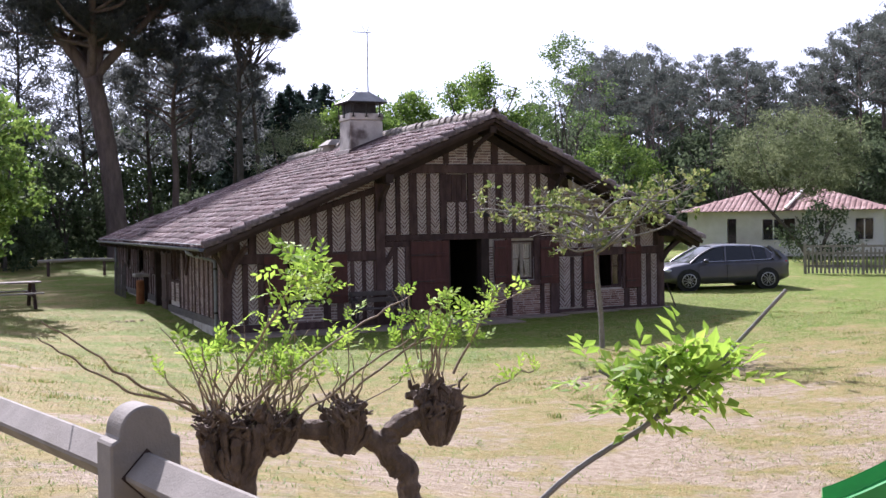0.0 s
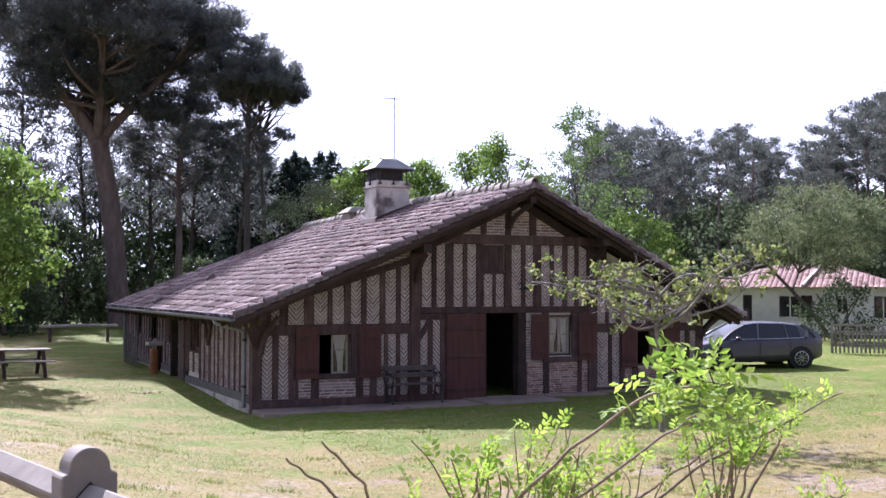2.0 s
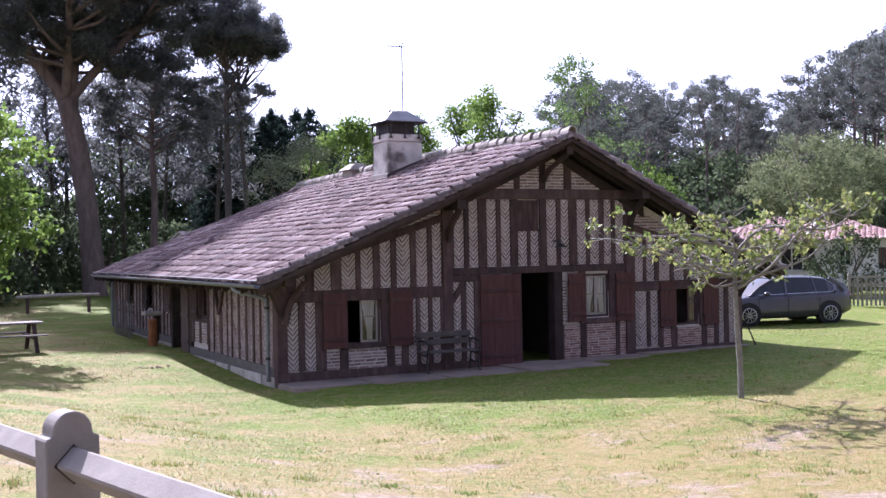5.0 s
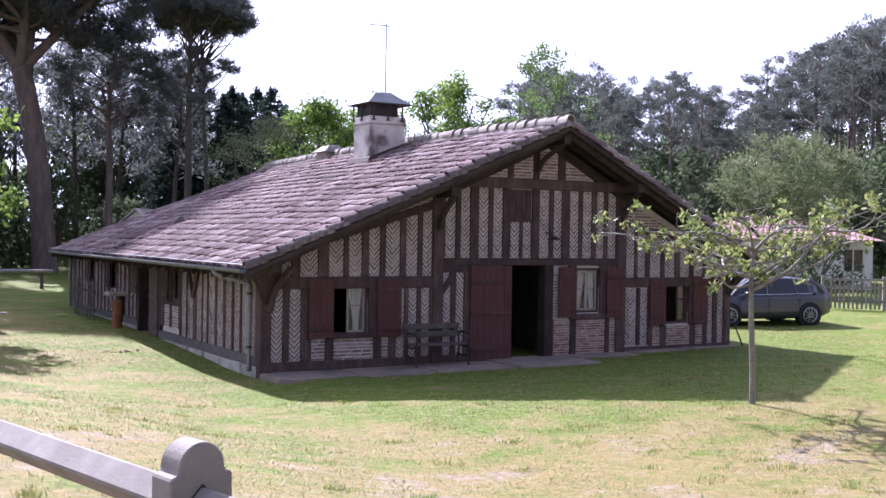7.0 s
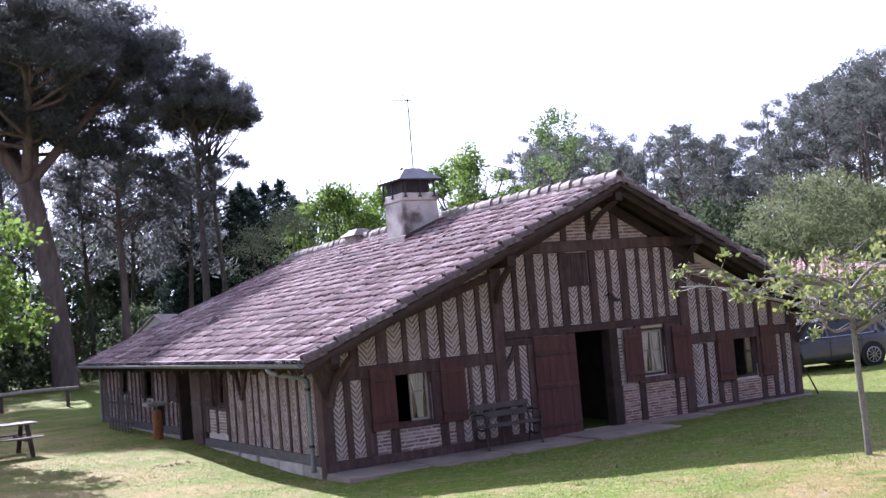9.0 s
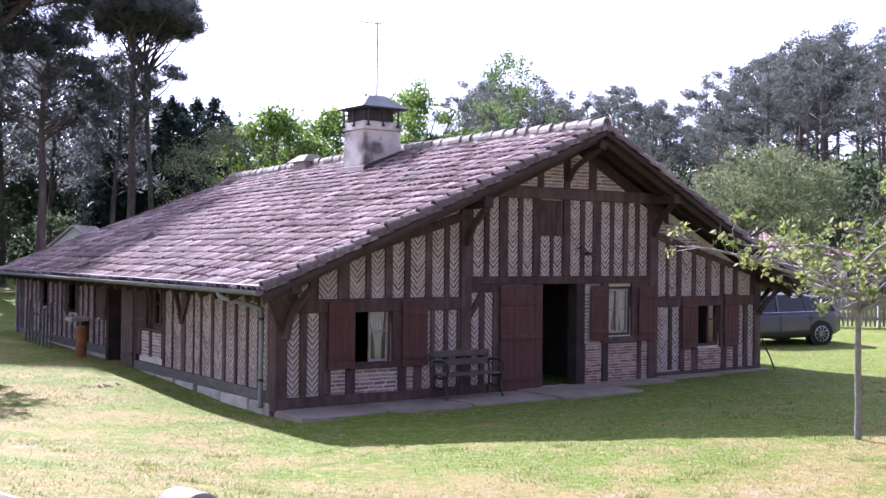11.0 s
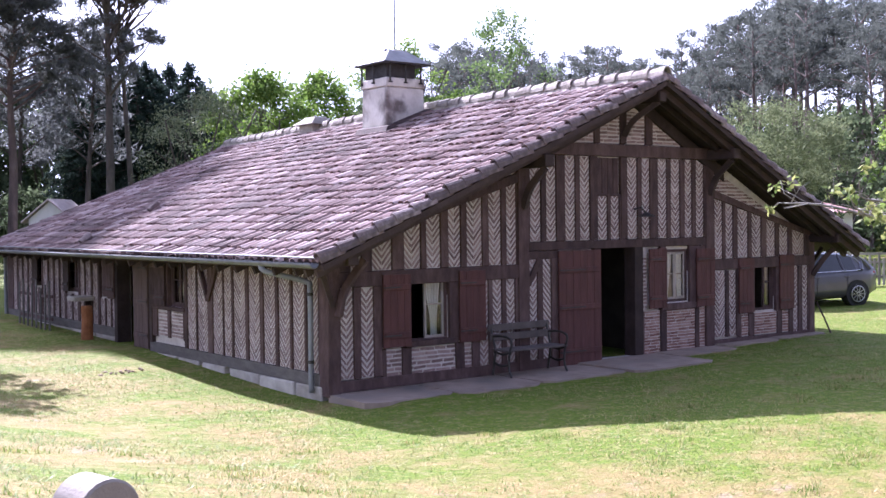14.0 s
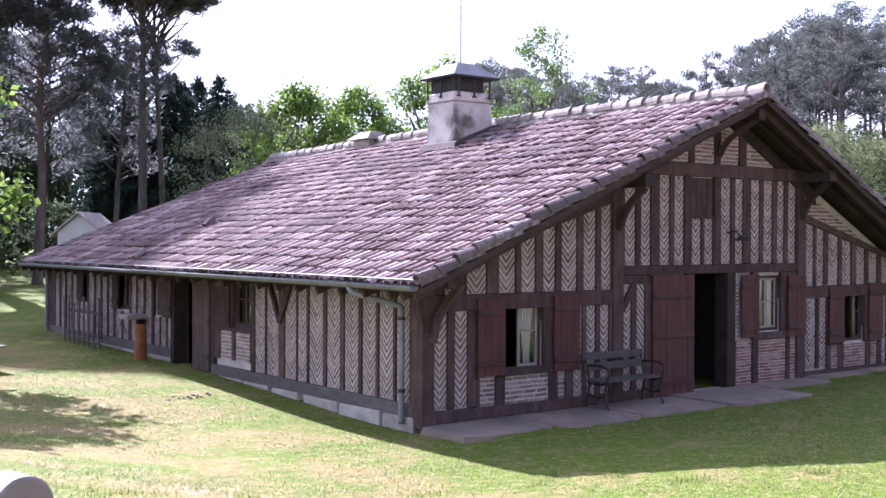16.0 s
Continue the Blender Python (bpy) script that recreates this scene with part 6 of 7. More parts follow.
def old_vine():
    r = random.Random(3)
    t = thing("old_vine", "gnarled old vine stump with thin shoots and bright new leaves", "vine")
    V, F = [], []
    gz = ground_z(-4.6, -19.65) - 0.1
    trunks = [([(-4.52, -19.62, gz), (-4.58, -19.65, 1.12), (-4.58, -19.65, 1.38), (-4.60, -19.65, 1.55)], 0.062),
              ([(-3.74, -19.72, gz), (-3.78, -19.72, 1.15), (-3.80, -19.72, 1.30), (-3.89, -19.70, 1.40), (-3.84, -19.71, 1.50), (-3.70, -19.74, 1.57)], 0.055),
              ([(-4.60, -19.65, 1.50), (-4.40, -19.66, 1.53), (-4.19, -19.67, 1.52), (-4.05, -19.68, 1.50), (-3.92, -19.69, 1.42), (-3.82, -19.70, 1.28)], 0.047),
              ([(-4.12, -19.67, 1.52), (-4.12, -19.66, 1.44)], 0.06), ([(-4.12, -19.67, 1.52), (-4.06, -19.68, 1.62)], 0.055)]
    for pts, w in trunks:
        P = spline(pts, 7)
        tube_data(V, F, P, [w * (1 + 0.22 * noise.noise((p.x * 14, p.y * 14, p.z * 14))) for p in P], 10, 0.13, r)
    heads = [(-4.62, -19.65, 1.58, 0.155, 0.11, 150), (-4.10, -19.68, 1.60, 0.10, 0.08, 60), (-3.64, -19.75, 1.66, 0.10, 0.10, 90), (-4.42, -19.66, 1.58, 0.09, 0.06, 50)]
    for x, y, z, w, hh, n in heads:
        for k in range(n // 3 + 12):         # the fused stubs that widen from the trunk into the head
            u, v = r.uniform(-1, 1), r.uniform(-1, 1)
            base, end = Vector((x + u * w * 0.25, y + v * 0.04, z - 2.4 * hh)), Vector((x + u * w * 1.02, y + v * 0.10, z + hh * r.uniform(-0.9, 0.5)))
            rad = r.uniform(0.014, 0.025)
            mid = base.lerp(end, 0.5) + Vector((u * w * 0.2, 0, -0.01))
            tube_data(V, F, spline([base, mid, end], 3), [rad * q for q in (1.1, 1.2, 1.05, 1.2, 1.0, 1.1, 0.7)], 6, 0.22, r)
        for k in range(n):
            o = Vector((x + r.uniform(-w, w), y + r.uniform(-0.10, 0.10), z + r.uniform(-hh, hh * 0.5)))
            e = o + Vector((r.uniform(-.07, .07), r.uniform(-.07, .07), r.uniform(-0.03, 0.09)))
            rad = r.uniform(0.005, 0.011) if k % 4 else r.uniform(0.014, 0.026)
            tube_data(V, F, [o, (o + e) / 2 + Vector((r.uniform(-.02, .02), r.uniform(-.02, .02), 0)), e], [rad * 1.2, rad, rad * 0.6], 5, 0.2, r)
    data_part("trunk", V, F, M_VINE, t)
    V, F, LV, LF = [], [], [], []
    long_ones = [[(-4.70, -19.66, 1.66), (-4.60, -20.0, 1.98), (-4.60, -20.5, 2.25), (-4.63, -20.95, 2.34)],
                 [(-4.8, -19.66, 1.65), (-5.12, -19.75, 1.85), (-5.30, -20.0, 2.0), (-5.50, -20.25, 2.15)],
                 [(-4.8, -19.66, 1.68), (-5.10, -19.70, 1.78), (-5.35, -19.8, 1.95), (-5.48, -19.85, 2.05)],
                 [(-4.1, -19.68, 1.65), (-3.85, -19.72, 1.85), (-3.5, -19.8, 2.02), (-3.16, -19.87, 2.17)],
                 [(-4.3, -19.66, 1.60), (-4.05, -19.72, 1.78), (-3.75, -19.75, 1.95), (-3.45, -19.8, 2.10)],
                 [(-3.6, -19.75, 1.66), (-3.45, -19.8, 1.64), (-3.25, -19.84, 1.73), (-3.12, -19.85, 1.76)],
                 [(-3.62, -19.75, 1.72), (-3.66, -19.8, 1.95), (-3.62, -19.82, 2.02), (-3.70, -19.8, 2.12)],
                 [(-3.55, -19.75, 1.75), (-3.45, -19.8, 1.95), (-3.38, -19.82, 2.06), (-3.36, -19.82, 2.16)],
                 [(-4.6, -19.7, 1.66), (-4.3, -19.85, 1.9), (-4.0, -19.9, 2.08), (-3.86, -19.95, 2.16)]]
    runs = [spline([Vector(q) + Vector((r.uniform(-.008, .008), r.uniform(-.008, .008), r.uniform(-.010, .010))) * (0 < j < 12) for j, q in enumerate(spline(p, 4))], 3) for p in long_ones]
    for k in range(64):
        x, y, z, w, hh, n = r.choice(heads[:1] * 3 + heads[1:])
        o = Vector((x + r.uniform(-w, w), y + r.uniform(-.08, .08), z + 0.05))
        up = r.uniform(0.15, 0.46)
        e = o + Vector(((o.x - x) * 1.2 + r.uniform(-.14, .14), r.uniform(-.22, .12), up))
        kink = lambda f: o.lerp(e, f) + Vector((r.uniform(-.022, .022), r.uniform(-.022, .022), r.uniform(-.01, .01)))
        runs.append(spline([o, kink(0.3), kink(0.55), kink(0.8), e], 4))
    for i, P in enumerate(runs):
        w = 0.0075 if i < 9 else r.uniform(0.003, 0.0065)
        radii = [w * (1 - 0.6 * j / (len(P) - 1)) for j in range(len(P))]
        if i < 9:
            SV, SF = [], []
            tube_data(SV, SF, P, radii, 6)
            data_part("shoot", SV, SF, M_TWIG, t)
        else:
            tube_data(V, F, P, radii, 5)
        green = r.random() < 0.5 or i in (0, 3, 4, 6, 7)
        if not green or i in (1, 2):
            continue
        for k in range(8 if i < 9 else 4):
            c = P[r.randrange(int(len(P) * (0.55 if i else 0.6)), len(P))]
            compound_leaf(LV, LF, c + Vector((r.uniform(-.02, .02), r.uniform(-.02, .02), 0)), (r.uniform(-1, 1), r.uniform(-1, 1), r.uniform(0.1, 1.2)), r.uniform(0.04, 0.085), r)
    for k in range(52):          # the big leafy tip of the tallest shoot
        c = runs[0][r.randrange(len(runs[0]) * 2 // 3, len(runs[0]))]
        compound_leaf(LV, LF, c + Vector((r.uniform(-.09, .09), r.uniform(-.09, .09), r.uniform(-.09, .09))), (r.uniform(-1, 1), r.uniform(-1, 1), r.uniform(-.4, 1)), r.uniform(0.055, 0.09), r)
    for c0, n, w in (((-3.66, -19.8, 1.98), 20, 0.09), ((-3.48, -19.8, 2.0), 22, 0.09), ((-4.10, -19.7, 1.98), 14, 0.09), ((-4.72, -19.7, 1.92), 5, 0.09), ((-4.45, -19.7, 1.88), 6, 0.10), ((-3.78, -19.75, 1.98), 18, 0.08), ((-4.35, -19.7, 1.74), 12, 0.14)):
        for k in range(n):
            compound_leaf(LV, LF, Vector(c0) + Vector((r.uniform(-w, w), r.uniform(-w, w), r.uniform(-w, w))), (r.uniform(-1, 1), r.uniform(-1, 1), r.uniform(0, 1)), r.uniform(0.045, 0.085), r)
    tagged(data_part("twiggy_growth", V, F, M_TWIG, t), kind="stuff")
    data_part("foliage", LV, LF, M_LEAF_VINE, t)


old_vine()


def roadside_sapling():
    r = random.Random(14)
    t = thing("sapling", "slanting young branch with bright green pointed leaves", "sapling")
    V, F, LV, LF = [], [], [], []
    main = spline([(-4.95, -22.0, ground_z(-4.95, -22.0) - 0.05), (-4.72, -22.15, 1.45), (-4.48, -22.29, 1.81), (-4.26, -22.43, 2.0), (-4.18, -22.48, 2.07), (-4.00, -22.63, 2.33)], 7)
    tube_data(V, F, main, [0.011 * (1 - 0.6 * i / (len(main) - 1)) for i in range(len(main))], 6)
    for e in ((-4.36, -22.36, 2.13), (-4.10, -22.55, 2.16), (-4.22, -22.46, 2.18)):
        P = spline([(-4.24, -22.44, 2.02), ((-4.24 + e[0]) / 2, (-22.44 + e[1]) / 2, (2.02 + e[2]) / 2 + 0.01), e], 5)
        tube_data(V, F, P, [0.004] * len(P), 5)
        for k in range(26):
            c = P[r.randrange(3, len(P))] + Vector((r.uniform(-.04, .04), r.uniform(-.04, .04), r.uniform(-.045, .03)))
            compound_leaf(LV, LF, c, (r.uniform(-1, 1), r.uniform(-1, 1), r.uniform(-.5, .6)), r.uniform(0.07, 0.11), r)
    data_part("stem", V, F, M_BARK_PALE, t)
    data_part("foliage", LV, LF, M_LEAF_VINE, t)


roadside_sapling()

# ---- bench before the wall ----
BENCH = thing("garden_bench", "weathered slatted garden bench with black cast iron ends", "bench", at=(3.55, -0.36, 0.045))
for s in (-1, 1):
    V, F = [], []
    for pts in ([(0, 0.20, 0.0), (0, 0.16, 0.22), (0, 0.14, 0.40), (0, 0.20, 0.62), (0, 0.26, 0.80)], [(0, -0.26, 0.0), (0, -0.20, 0.12), (0, -0.20, 0.30), (0, -0.24, 0.42)],
                [(0, 0.16, 0.38), (0, -0.05, 0.35), (0, -0.24, 0.40)], [(0, 0.20, 0.62), (0, -0.05, 0.64), (0, -0.24, 0.60), (0, -0.26, 0.50), (0, -0.22, 0.42)], [(0, 0.15, 0.2), (0, -0.02, 0.16), (0, -0.2, 0.2)]):
        P = spline(pts, 6)
        tube_data(V, F, P, [0.02] * len(P), 6)
    ob = data_part("iron_end", V, F, M_IRON, BENCH, "black cast iron end frame", True)
    ob.location.x = s * 0.60
for k in range(4):
    bm = bmesh.new()
    box(bm, -0.66, 0.66, -0.23 + 0.10 * k, -0.15 + 0.10 * k, 0.40, 0.43)
    part("seat_slat", bevelled(bm, 0.006), M_BENCHWOOD, BENCH)
for z, y in ((0.60, 0.195), (0.75, 0.24)):
    bm = bmesh.new()
    bar(bm, (-0.66, y, z), (0.66, y, z), 0.025, 0.115)
    part("back_slat", bevelled(bm, 0.006), M_BENCHWOOD, BENCH)

# ---- picnic table ----
TABLE = thing("picnic_table", "grey weathered wooden picnic table with fixed benches", "table", at=(-3.9, 9.3, ground_z(-3.9, 9.3)), turn=4)
for k in range(5):
    bm = bmesh.new()
    box(bm, -0.75, 0.75, -0.36 + 0.145 * k, -0.225 + 0.145 * k, 0.71, 0.75)
    part("top_board", bevelled(bm, 0.006), M_GREYWOOD, TABLE)
for s in (-1, 1):
    for k in range(2):
        bm = bmesh.new()
        box(bm, -0.75, 0.75, s * 0.70 - 0.13 + 0.135 * k, s * 0.70 - 0.005 + 0.135 * k, 0.42, 0.455)
        part("bench_board", bevelled(bm, 0.006), M_GREYWOOD, TABLE)
    for q in (-0.52, 0.52):
        bm = bmesh.new()
        bar(bm, (q, s * 0.68, 0.0), (q, s * 0.26, 0.71), 0.045, 0.10, up=(1, 0, 0))
        part("leg", bevelled(bm, 0.006), M_TIMBER, TABLE)
for q in (-0.47, 0.47):
    bm = bmesh.new()
    bar(bm, (q, -0.82, 0.38), (q, 0.82, 0.38), 0.045, 0.10)
    part("cross_bearer", bevelled(bm, 0.006), M_TIMBER, TABLE)

# ---- things along the side wall ----
HURDLE = thing("wooden_hurdle", "old grey wooden picket hurdle leaning by the wall", "gate", at=(-0.55, 12.0, ground_z(-0.55, 12.0)), turn=-90)
for k in range(8):
    bm = bmesh.new()
    x = -1.1 + 0.31 * k
    bar(bm, (x, 0.02, 0.0), (x + 0.01, 0.03, 1.0 + 0.1 * math.sin(k * 2.1)), 0.055, 0.03, up=(0, 1, 0))
    part("picket", bm, M_SILL, HURDLE)
for z in (0.25, 0.75):
    bm = bmesh.new()
    bar(bm, (-1.2, 0.05, z), (1.2, 0.05, z), 0.03, 0.07)
    part("rail", bm, M_TIMBER, HURDLE)
LEDGE = thing("stone_sink", "pale stone sink slab jutting from the side wall", "sink", at=(-0.22, 9.75, 0.92))
bm = bmesh.new()
box(bm, -0.24, 0.2, -0.25, 0.25, 0.0, 0.10)
part("slab", bevelled(bm, 0.02), M_STONE, LEDGE)
bm = bmesh.new()
box(bm, 0.06, 0.2, -0.05, 0.05, -0.78, 0.0)
part("support", bevelled(bm, 0.015), M_TIMBER_DARK, LEDGE)
POT = thing("wooden_stump", "orange-brown upright wooden log standing by the wall", "log", at=(-0.40, 8.95, ground_z(-0.40, 8.95)))
V, F = [], []
tube_data(V, F, [(0, 0, -0.03), (0, 0, 0.12), (0.01, 0, 0.4), (0, 0, 0.66), (0, 0, 0.70)], [0.125, 0.122, 0.115, 0.118, 0.10], 12, 0.04)
data_part("log", V, F, M_POT, POT)
STAKE = thing("leaning_stick", "thin dark stick leaning at the corner of the wall", "stick", at=(11.92, -0.1, 0.0))
V, F = [], []
tube_data(V, F, [(0.10, -0.25, 0.0), (0.03, -0.1, 0.4), (-0.03, 0.05, 0.75)], [0.02, 0.018, 0.015], 6)
data_part("stick", V, F, M_TIMBER_DARK, STAKE)
bx, by = -0.6, 23.4
LOG = thing("log_rail", "long pale log resting on two short posts", "rail", at=(bx, by, ground_z(bx, by)), turn=-8)
V, F = [], []
tube_data(V, F, [(-1.5, 0, 0.62), (0, 0, 0.66), (1.5, 0, 0.64)], [0.07, 0.075, 0.06], 8, 0.08)
data_part("log", V, F, M_GREYWOOD, LOG, "", True)
for q in (-1.1, 1.1):
    bm = bmesh.new()
    bar(bm, (q, 0, -0.05), (q, 0, 0.58), 0.12, 0.12)
    part("post", bm, M_TIMBER, LOG)

# ---- a scrape of bare clods on the grass ----
cr = random.Random(23)
mx_, my_ = -1.6, 4.2
CLODS = thing("soil_scrape", "small scrape of dry brown clods on the grass", "soil", at=(mx_, my_, ground_z(mx_, my_)))
for k in range(16):
    bm = bmesh.new()
    bmesh.ops.create_icosphere(bm, subdivisions=2, radius=cr.uniform(0.012, 0.034))
    for v in bm.verts:
        v.co *= 1 + 0.3 * noise.noise(v.co * 30 + Vector((k, 0, 0)))
    ob = part("clod", bm, M_CLOD, CLODS, "", True)
    ob.matrix_basis = pose(cr.uniform(-0.55, 0.55), cr.uniform(-0.25, 0.25), 0.012, 0, 0, cr.uniform(0, 360)) @ Matrix.Diagonal((1.4, 1.0, 0.7, 1))

# ---- green slide at the lawn's edge ----
sx, sy = 0.75, -17.75
SLIDE = thing("garden_slide", "green plastic garden slide standing on the grass", "slide", at=(sx, sy, ground_z(sx, sy)), turn=-30)
V, F = [], []
n = 16
for i in range(n + 1):
    s = i / n
    x = 1.7 * s
    z = 0.08 + 0.92 * s ** 1.15
    for y, dz in ((-0.24, 0.12), (-0.22, 0.13), (-0.19, 0.0), (0.19, 0.0), (0.22, 0.13), (0.24, 0.12), (0.24, -0.03), (-0.24, -0.03)):
        V.append((x, y, z + dz))
for i in range(n):
    for k in range(8):
        a, b = i * 8 + k, i * 8 + (k + 1) % 8
        F.append((a, b, b + 8, a + 8))
F += [tuple(range(7, -1, -1)), tuple(n * 8 + k for k in range(8))]
data_part("chute", V, F, M_SLIDE, SLIDE)
for q in (-0.2, 0.2):
    V, F = [], []
    tube_data(V, F, [(1.95, q, 0.0), (1.66, q, 1.0)], [0.022, 0.022], 8)
    data_part("leg", V, F, M_SLIDE, SLIDE)
V, F = [], []
tube_data(V, F, [(0.12, 0, 0.0), (0.12, 0, 0.09)], [0.16, 0.14], 10)
data_part("foot", V, F, M_SLIDE, SLIDE)

# ---- parked car ----


def car():
    c = thing("car", "dark grey five-door hatchback parked on the grass", "car")
    # stations from tail to nose: x, bottom, belt, half width at the sill, half width at the belt
    st = [(-2.12, 0.46, 0.86, 0.62, 0.64), (-2.06, 0.34, 0.96, 0.74, 0.76), (-1.75, 0.24, 1.00, 0.84, 0.84), (-1.2, 0.22, 0.99, 0.88, 0.875), (-0.4, 0.20, 0.955, 0.89, 0.885), (0.4, 0.20, 0.925, 0.89, 0.885),
          (0.95, 0.20, 0.91, 0.885, 0.86), (1.35, 0.21, 0.86, 0.87, 0.82), (1.75, 0.23, 0.78, 0.82, 0.76), (2.02, 0.28, 0.68, 0.70, 0.66), (2.12, 0.36, 0.58, 0.52, 0.52)]
    V, F = [], []
    for x, zb, zt, wb, wt in st:
        h = zt - zb
        ring = [(wb * 0.86, zb), (wb, zb + 0.10 * h), (wb * 1.015, zb + 0.34 * h), (wb * 0.995, zb + 0.56 * h), (wt * 1.012, zb + 0.80 * h), (wt * 0.97, zt - 0.01), (wt * 0.84, zt + 0.025)]
        full = [(y, z) for y, z in ring] + [(-y, z) for y, z in ring[::-1]]
        V += [(x, y, z) for y, z in full]
    n = 14
    for i in range(len(st) - 1):
        for k in range(n):
            a, b = i * n + k, i * n + (k + 1) % n
            F.append((a, a + n, b + n, b))
    F += [tuple(range(n)), tuple((len(st) - 1) * n + k for k in reversed(range(n)))]
    body = data_part("body", V, F, M_CARPAINT, c, "", True)
    # glasshouse: dark glass all round, with painted roof and pillars over it
    gl = [(-2.06, 0.98, 0.98, 0.72, 0.70), (-1.80, 0.99, 1.27, 0.81, 0.64), (-1.30, 0.99, 1.40, 0.84, 0.60), (-0.7, 0.97, 1.455, 0.85, 0.59), (0.0, 0.94, 1.46, 0.85, 0.59), (0.40, 0.93, 1.40, 0.85, 0.585), (0.85, 0.92, 1.17, 0.82, 0.64), (1.22, 0.89, 0.91, 0.76, 0.70)]
    V, F = [], []
    for x, zb, zt, wb, wt in gl:
        V += [(x, wb, zb), (x, wt, zt), (x, wt * 0.6, zt + 0.03 * (1 if 0 < gl.index((x, zb, zt, wb, wt)) < 7 else 0)), (x, -wt * 0.6, zt + 0.03 * (1 if 0 < gl.index((x, zb, zt, wb, wt)) < 7 else 0)), (x, -wt, zt), (x, -wb, zb)]
    for nm, cells in (("side_window", [(i, 0) for i in range(2, 7)]), ("side_window", [(i, 4) for i in range(2, 7)]), ("windscreen", [(i, k) for i in (5, 6) for k in (1, 2, 3)]),
                      ("rear_window", [(i, k) for i in (0, 1) for k in (1, 2, 3)])):
        F = [(i * 6 + k, i * 6 + k + 6, i * 6 + k + 7, i * 6 + k + 1) for i, k in cells]
        used = sorted({q for f in F for q in f})
        at = {q: j for j, q in enumerate(used)}
        data_part(nm, [V[q] for q in used], [tuple(at[q] for q in f) for f in F], M_CARGLASS, c, "", True)
    for k in (0, 4):
        F = [(i * 6 + k, i * 6 + k + 6, i * 6 + k + 7, i * 6 + k + 1) for i in (0, 1)]
        used = sorted({q for f in F for q in f})
        at = {q: j for j, q in enumerate(used)}
        data_part("rear_quarter", [V[q] for q in used], [tuple(at[q] for q in f) for f in F], M_CARPAINT, c, "", True)
    V, F = [], []
    roof = gl[2:6]
    for x, zb, zt, wb, wt in roof:
        V += [(x, wt + 0.012, zt - 0.02), (x, wt * 0.9, zt + 0.025), (x, wt * 0.5, zt + 0.05), (x, -wt * 0.5, zt + 0.05), (x, -wt * 0.9, zt + 0.025), (x, -wt - 0.012, zt - 0.02)]
    for i in range(len(roof) - 1):
        for k in range(5):
            a = i * 6 + k
            F.append((a, a + 6, a + 7, a + 1))
    data_part("roof_panel", V, F, M_CARPAINT, c, "", True)
    for s in (-1, 1):
        for pts, w in (([(1.22, 0.765, 0.90), (0.85, 0.655, 1.175), (0.40, 0.60, 1.405)], 0.035), ([(0.12, 0.862, 0.94), (0.02, 0.60, 1.445)], 0.03), ([(-0.85, 0.858, 0.96), (-0.85, 0.60, 1.44)], 0.03),
                       ([(-1.45, 0.84, 0.99), (-1.55, 0.70, 1.20), (-1.42, 0.60, 1.40)], 0.06), ([(-1.80, 0.80, 1.0), (-1.66, 0.70, 1.22), (-1.42, 0.60, 1.41)], 0.06)):
            V, F = [], []
            P = spline([(x, s * y, z) for x, y, z in pts], 5)
            tube_data(V, F, P, [w] * len(P), 6)
            data_part("pillar", V, F, M_CARPAINT, c)
        V, F = [], []
        P = spline([(1.0, s * 0.85, 0.94), (0.2, s * 0.875, 0.955), (-0.8, s * 0.87, 0.975), (-1.46, s * 0.85, 1.02), (-1.40, s * 0.66, 1.30), (-1.0, s * 0.61, 1.42), (0.0, s * 0.61, 1.455), (0.42, s * 0.61, 1.40)], 6)
        tube_data(V, F, P, [0.011] * len(P), 5)
        data_part("window_trim", V, F, M_CHROME, c, "bright chrome window trim")
        bm = bmesh.new()
        bmesh.ops.create_uvsphere(bm, u_segments=10, v_segments=6, radius=0.1, matrix=Matrix.Translation((0.80, s * 0.98, 0.98)) @ Matrix.Diagonal((0.9, 1.0, 0.7, 1)))
        part("wing_mirror", bm, M_CARPAINT, c, "", True)
        for hx in (0.05, -0.95):
            bm = bmesh.new()
            box(bm, hx - 0.11, hx + 0.11, s * 0.905 - 0.015, s * 0.905 + 0.015, 0.80, 0.83)
            part("door_handle", bevelled(bm, 0.006), M_CARPAINT, c)
        for dx in (1.02, 0.08, -0.92):
            V, F = [], []
            P = spline([(dx, s * 0.892, 0.30), (dx - 0.01, s * 0.908, 0.55), (dx - 0.03, s * 0.896, 0.90)], 4)
            tube_data(V, F, P, [0.006] * len(P), 4)
            data_part("door_gap", V, F, M_RUBBER, c)
        bm = bmesh.new()
        bmesh.ops.create_uvsphere(bm, u_segments=12, v_segments=8, radius=0.16, matrix=Matrix.Translation((-1.93, s * 0.66, 0.90)) @ Matrix.Diagonal((0.9, 0.85, 0.5, 1)))
        part("tail_light", bm, M_LAMP_RED, c, "red tail light", True)
        bm = bmesh.new()
        bmesh.ops.create_uvsphere(bm, u_segments=12, v_segments=8, radius=0.18, matrix=Matrix.Translation((1.82, s * 0.60, 0.66)) @ Matrix.Diagonal((1.2, 0.8, 0.4, 1)))
        part("headlight", bm, M_LAMP_CLEAR, c, "clear headlight", True)
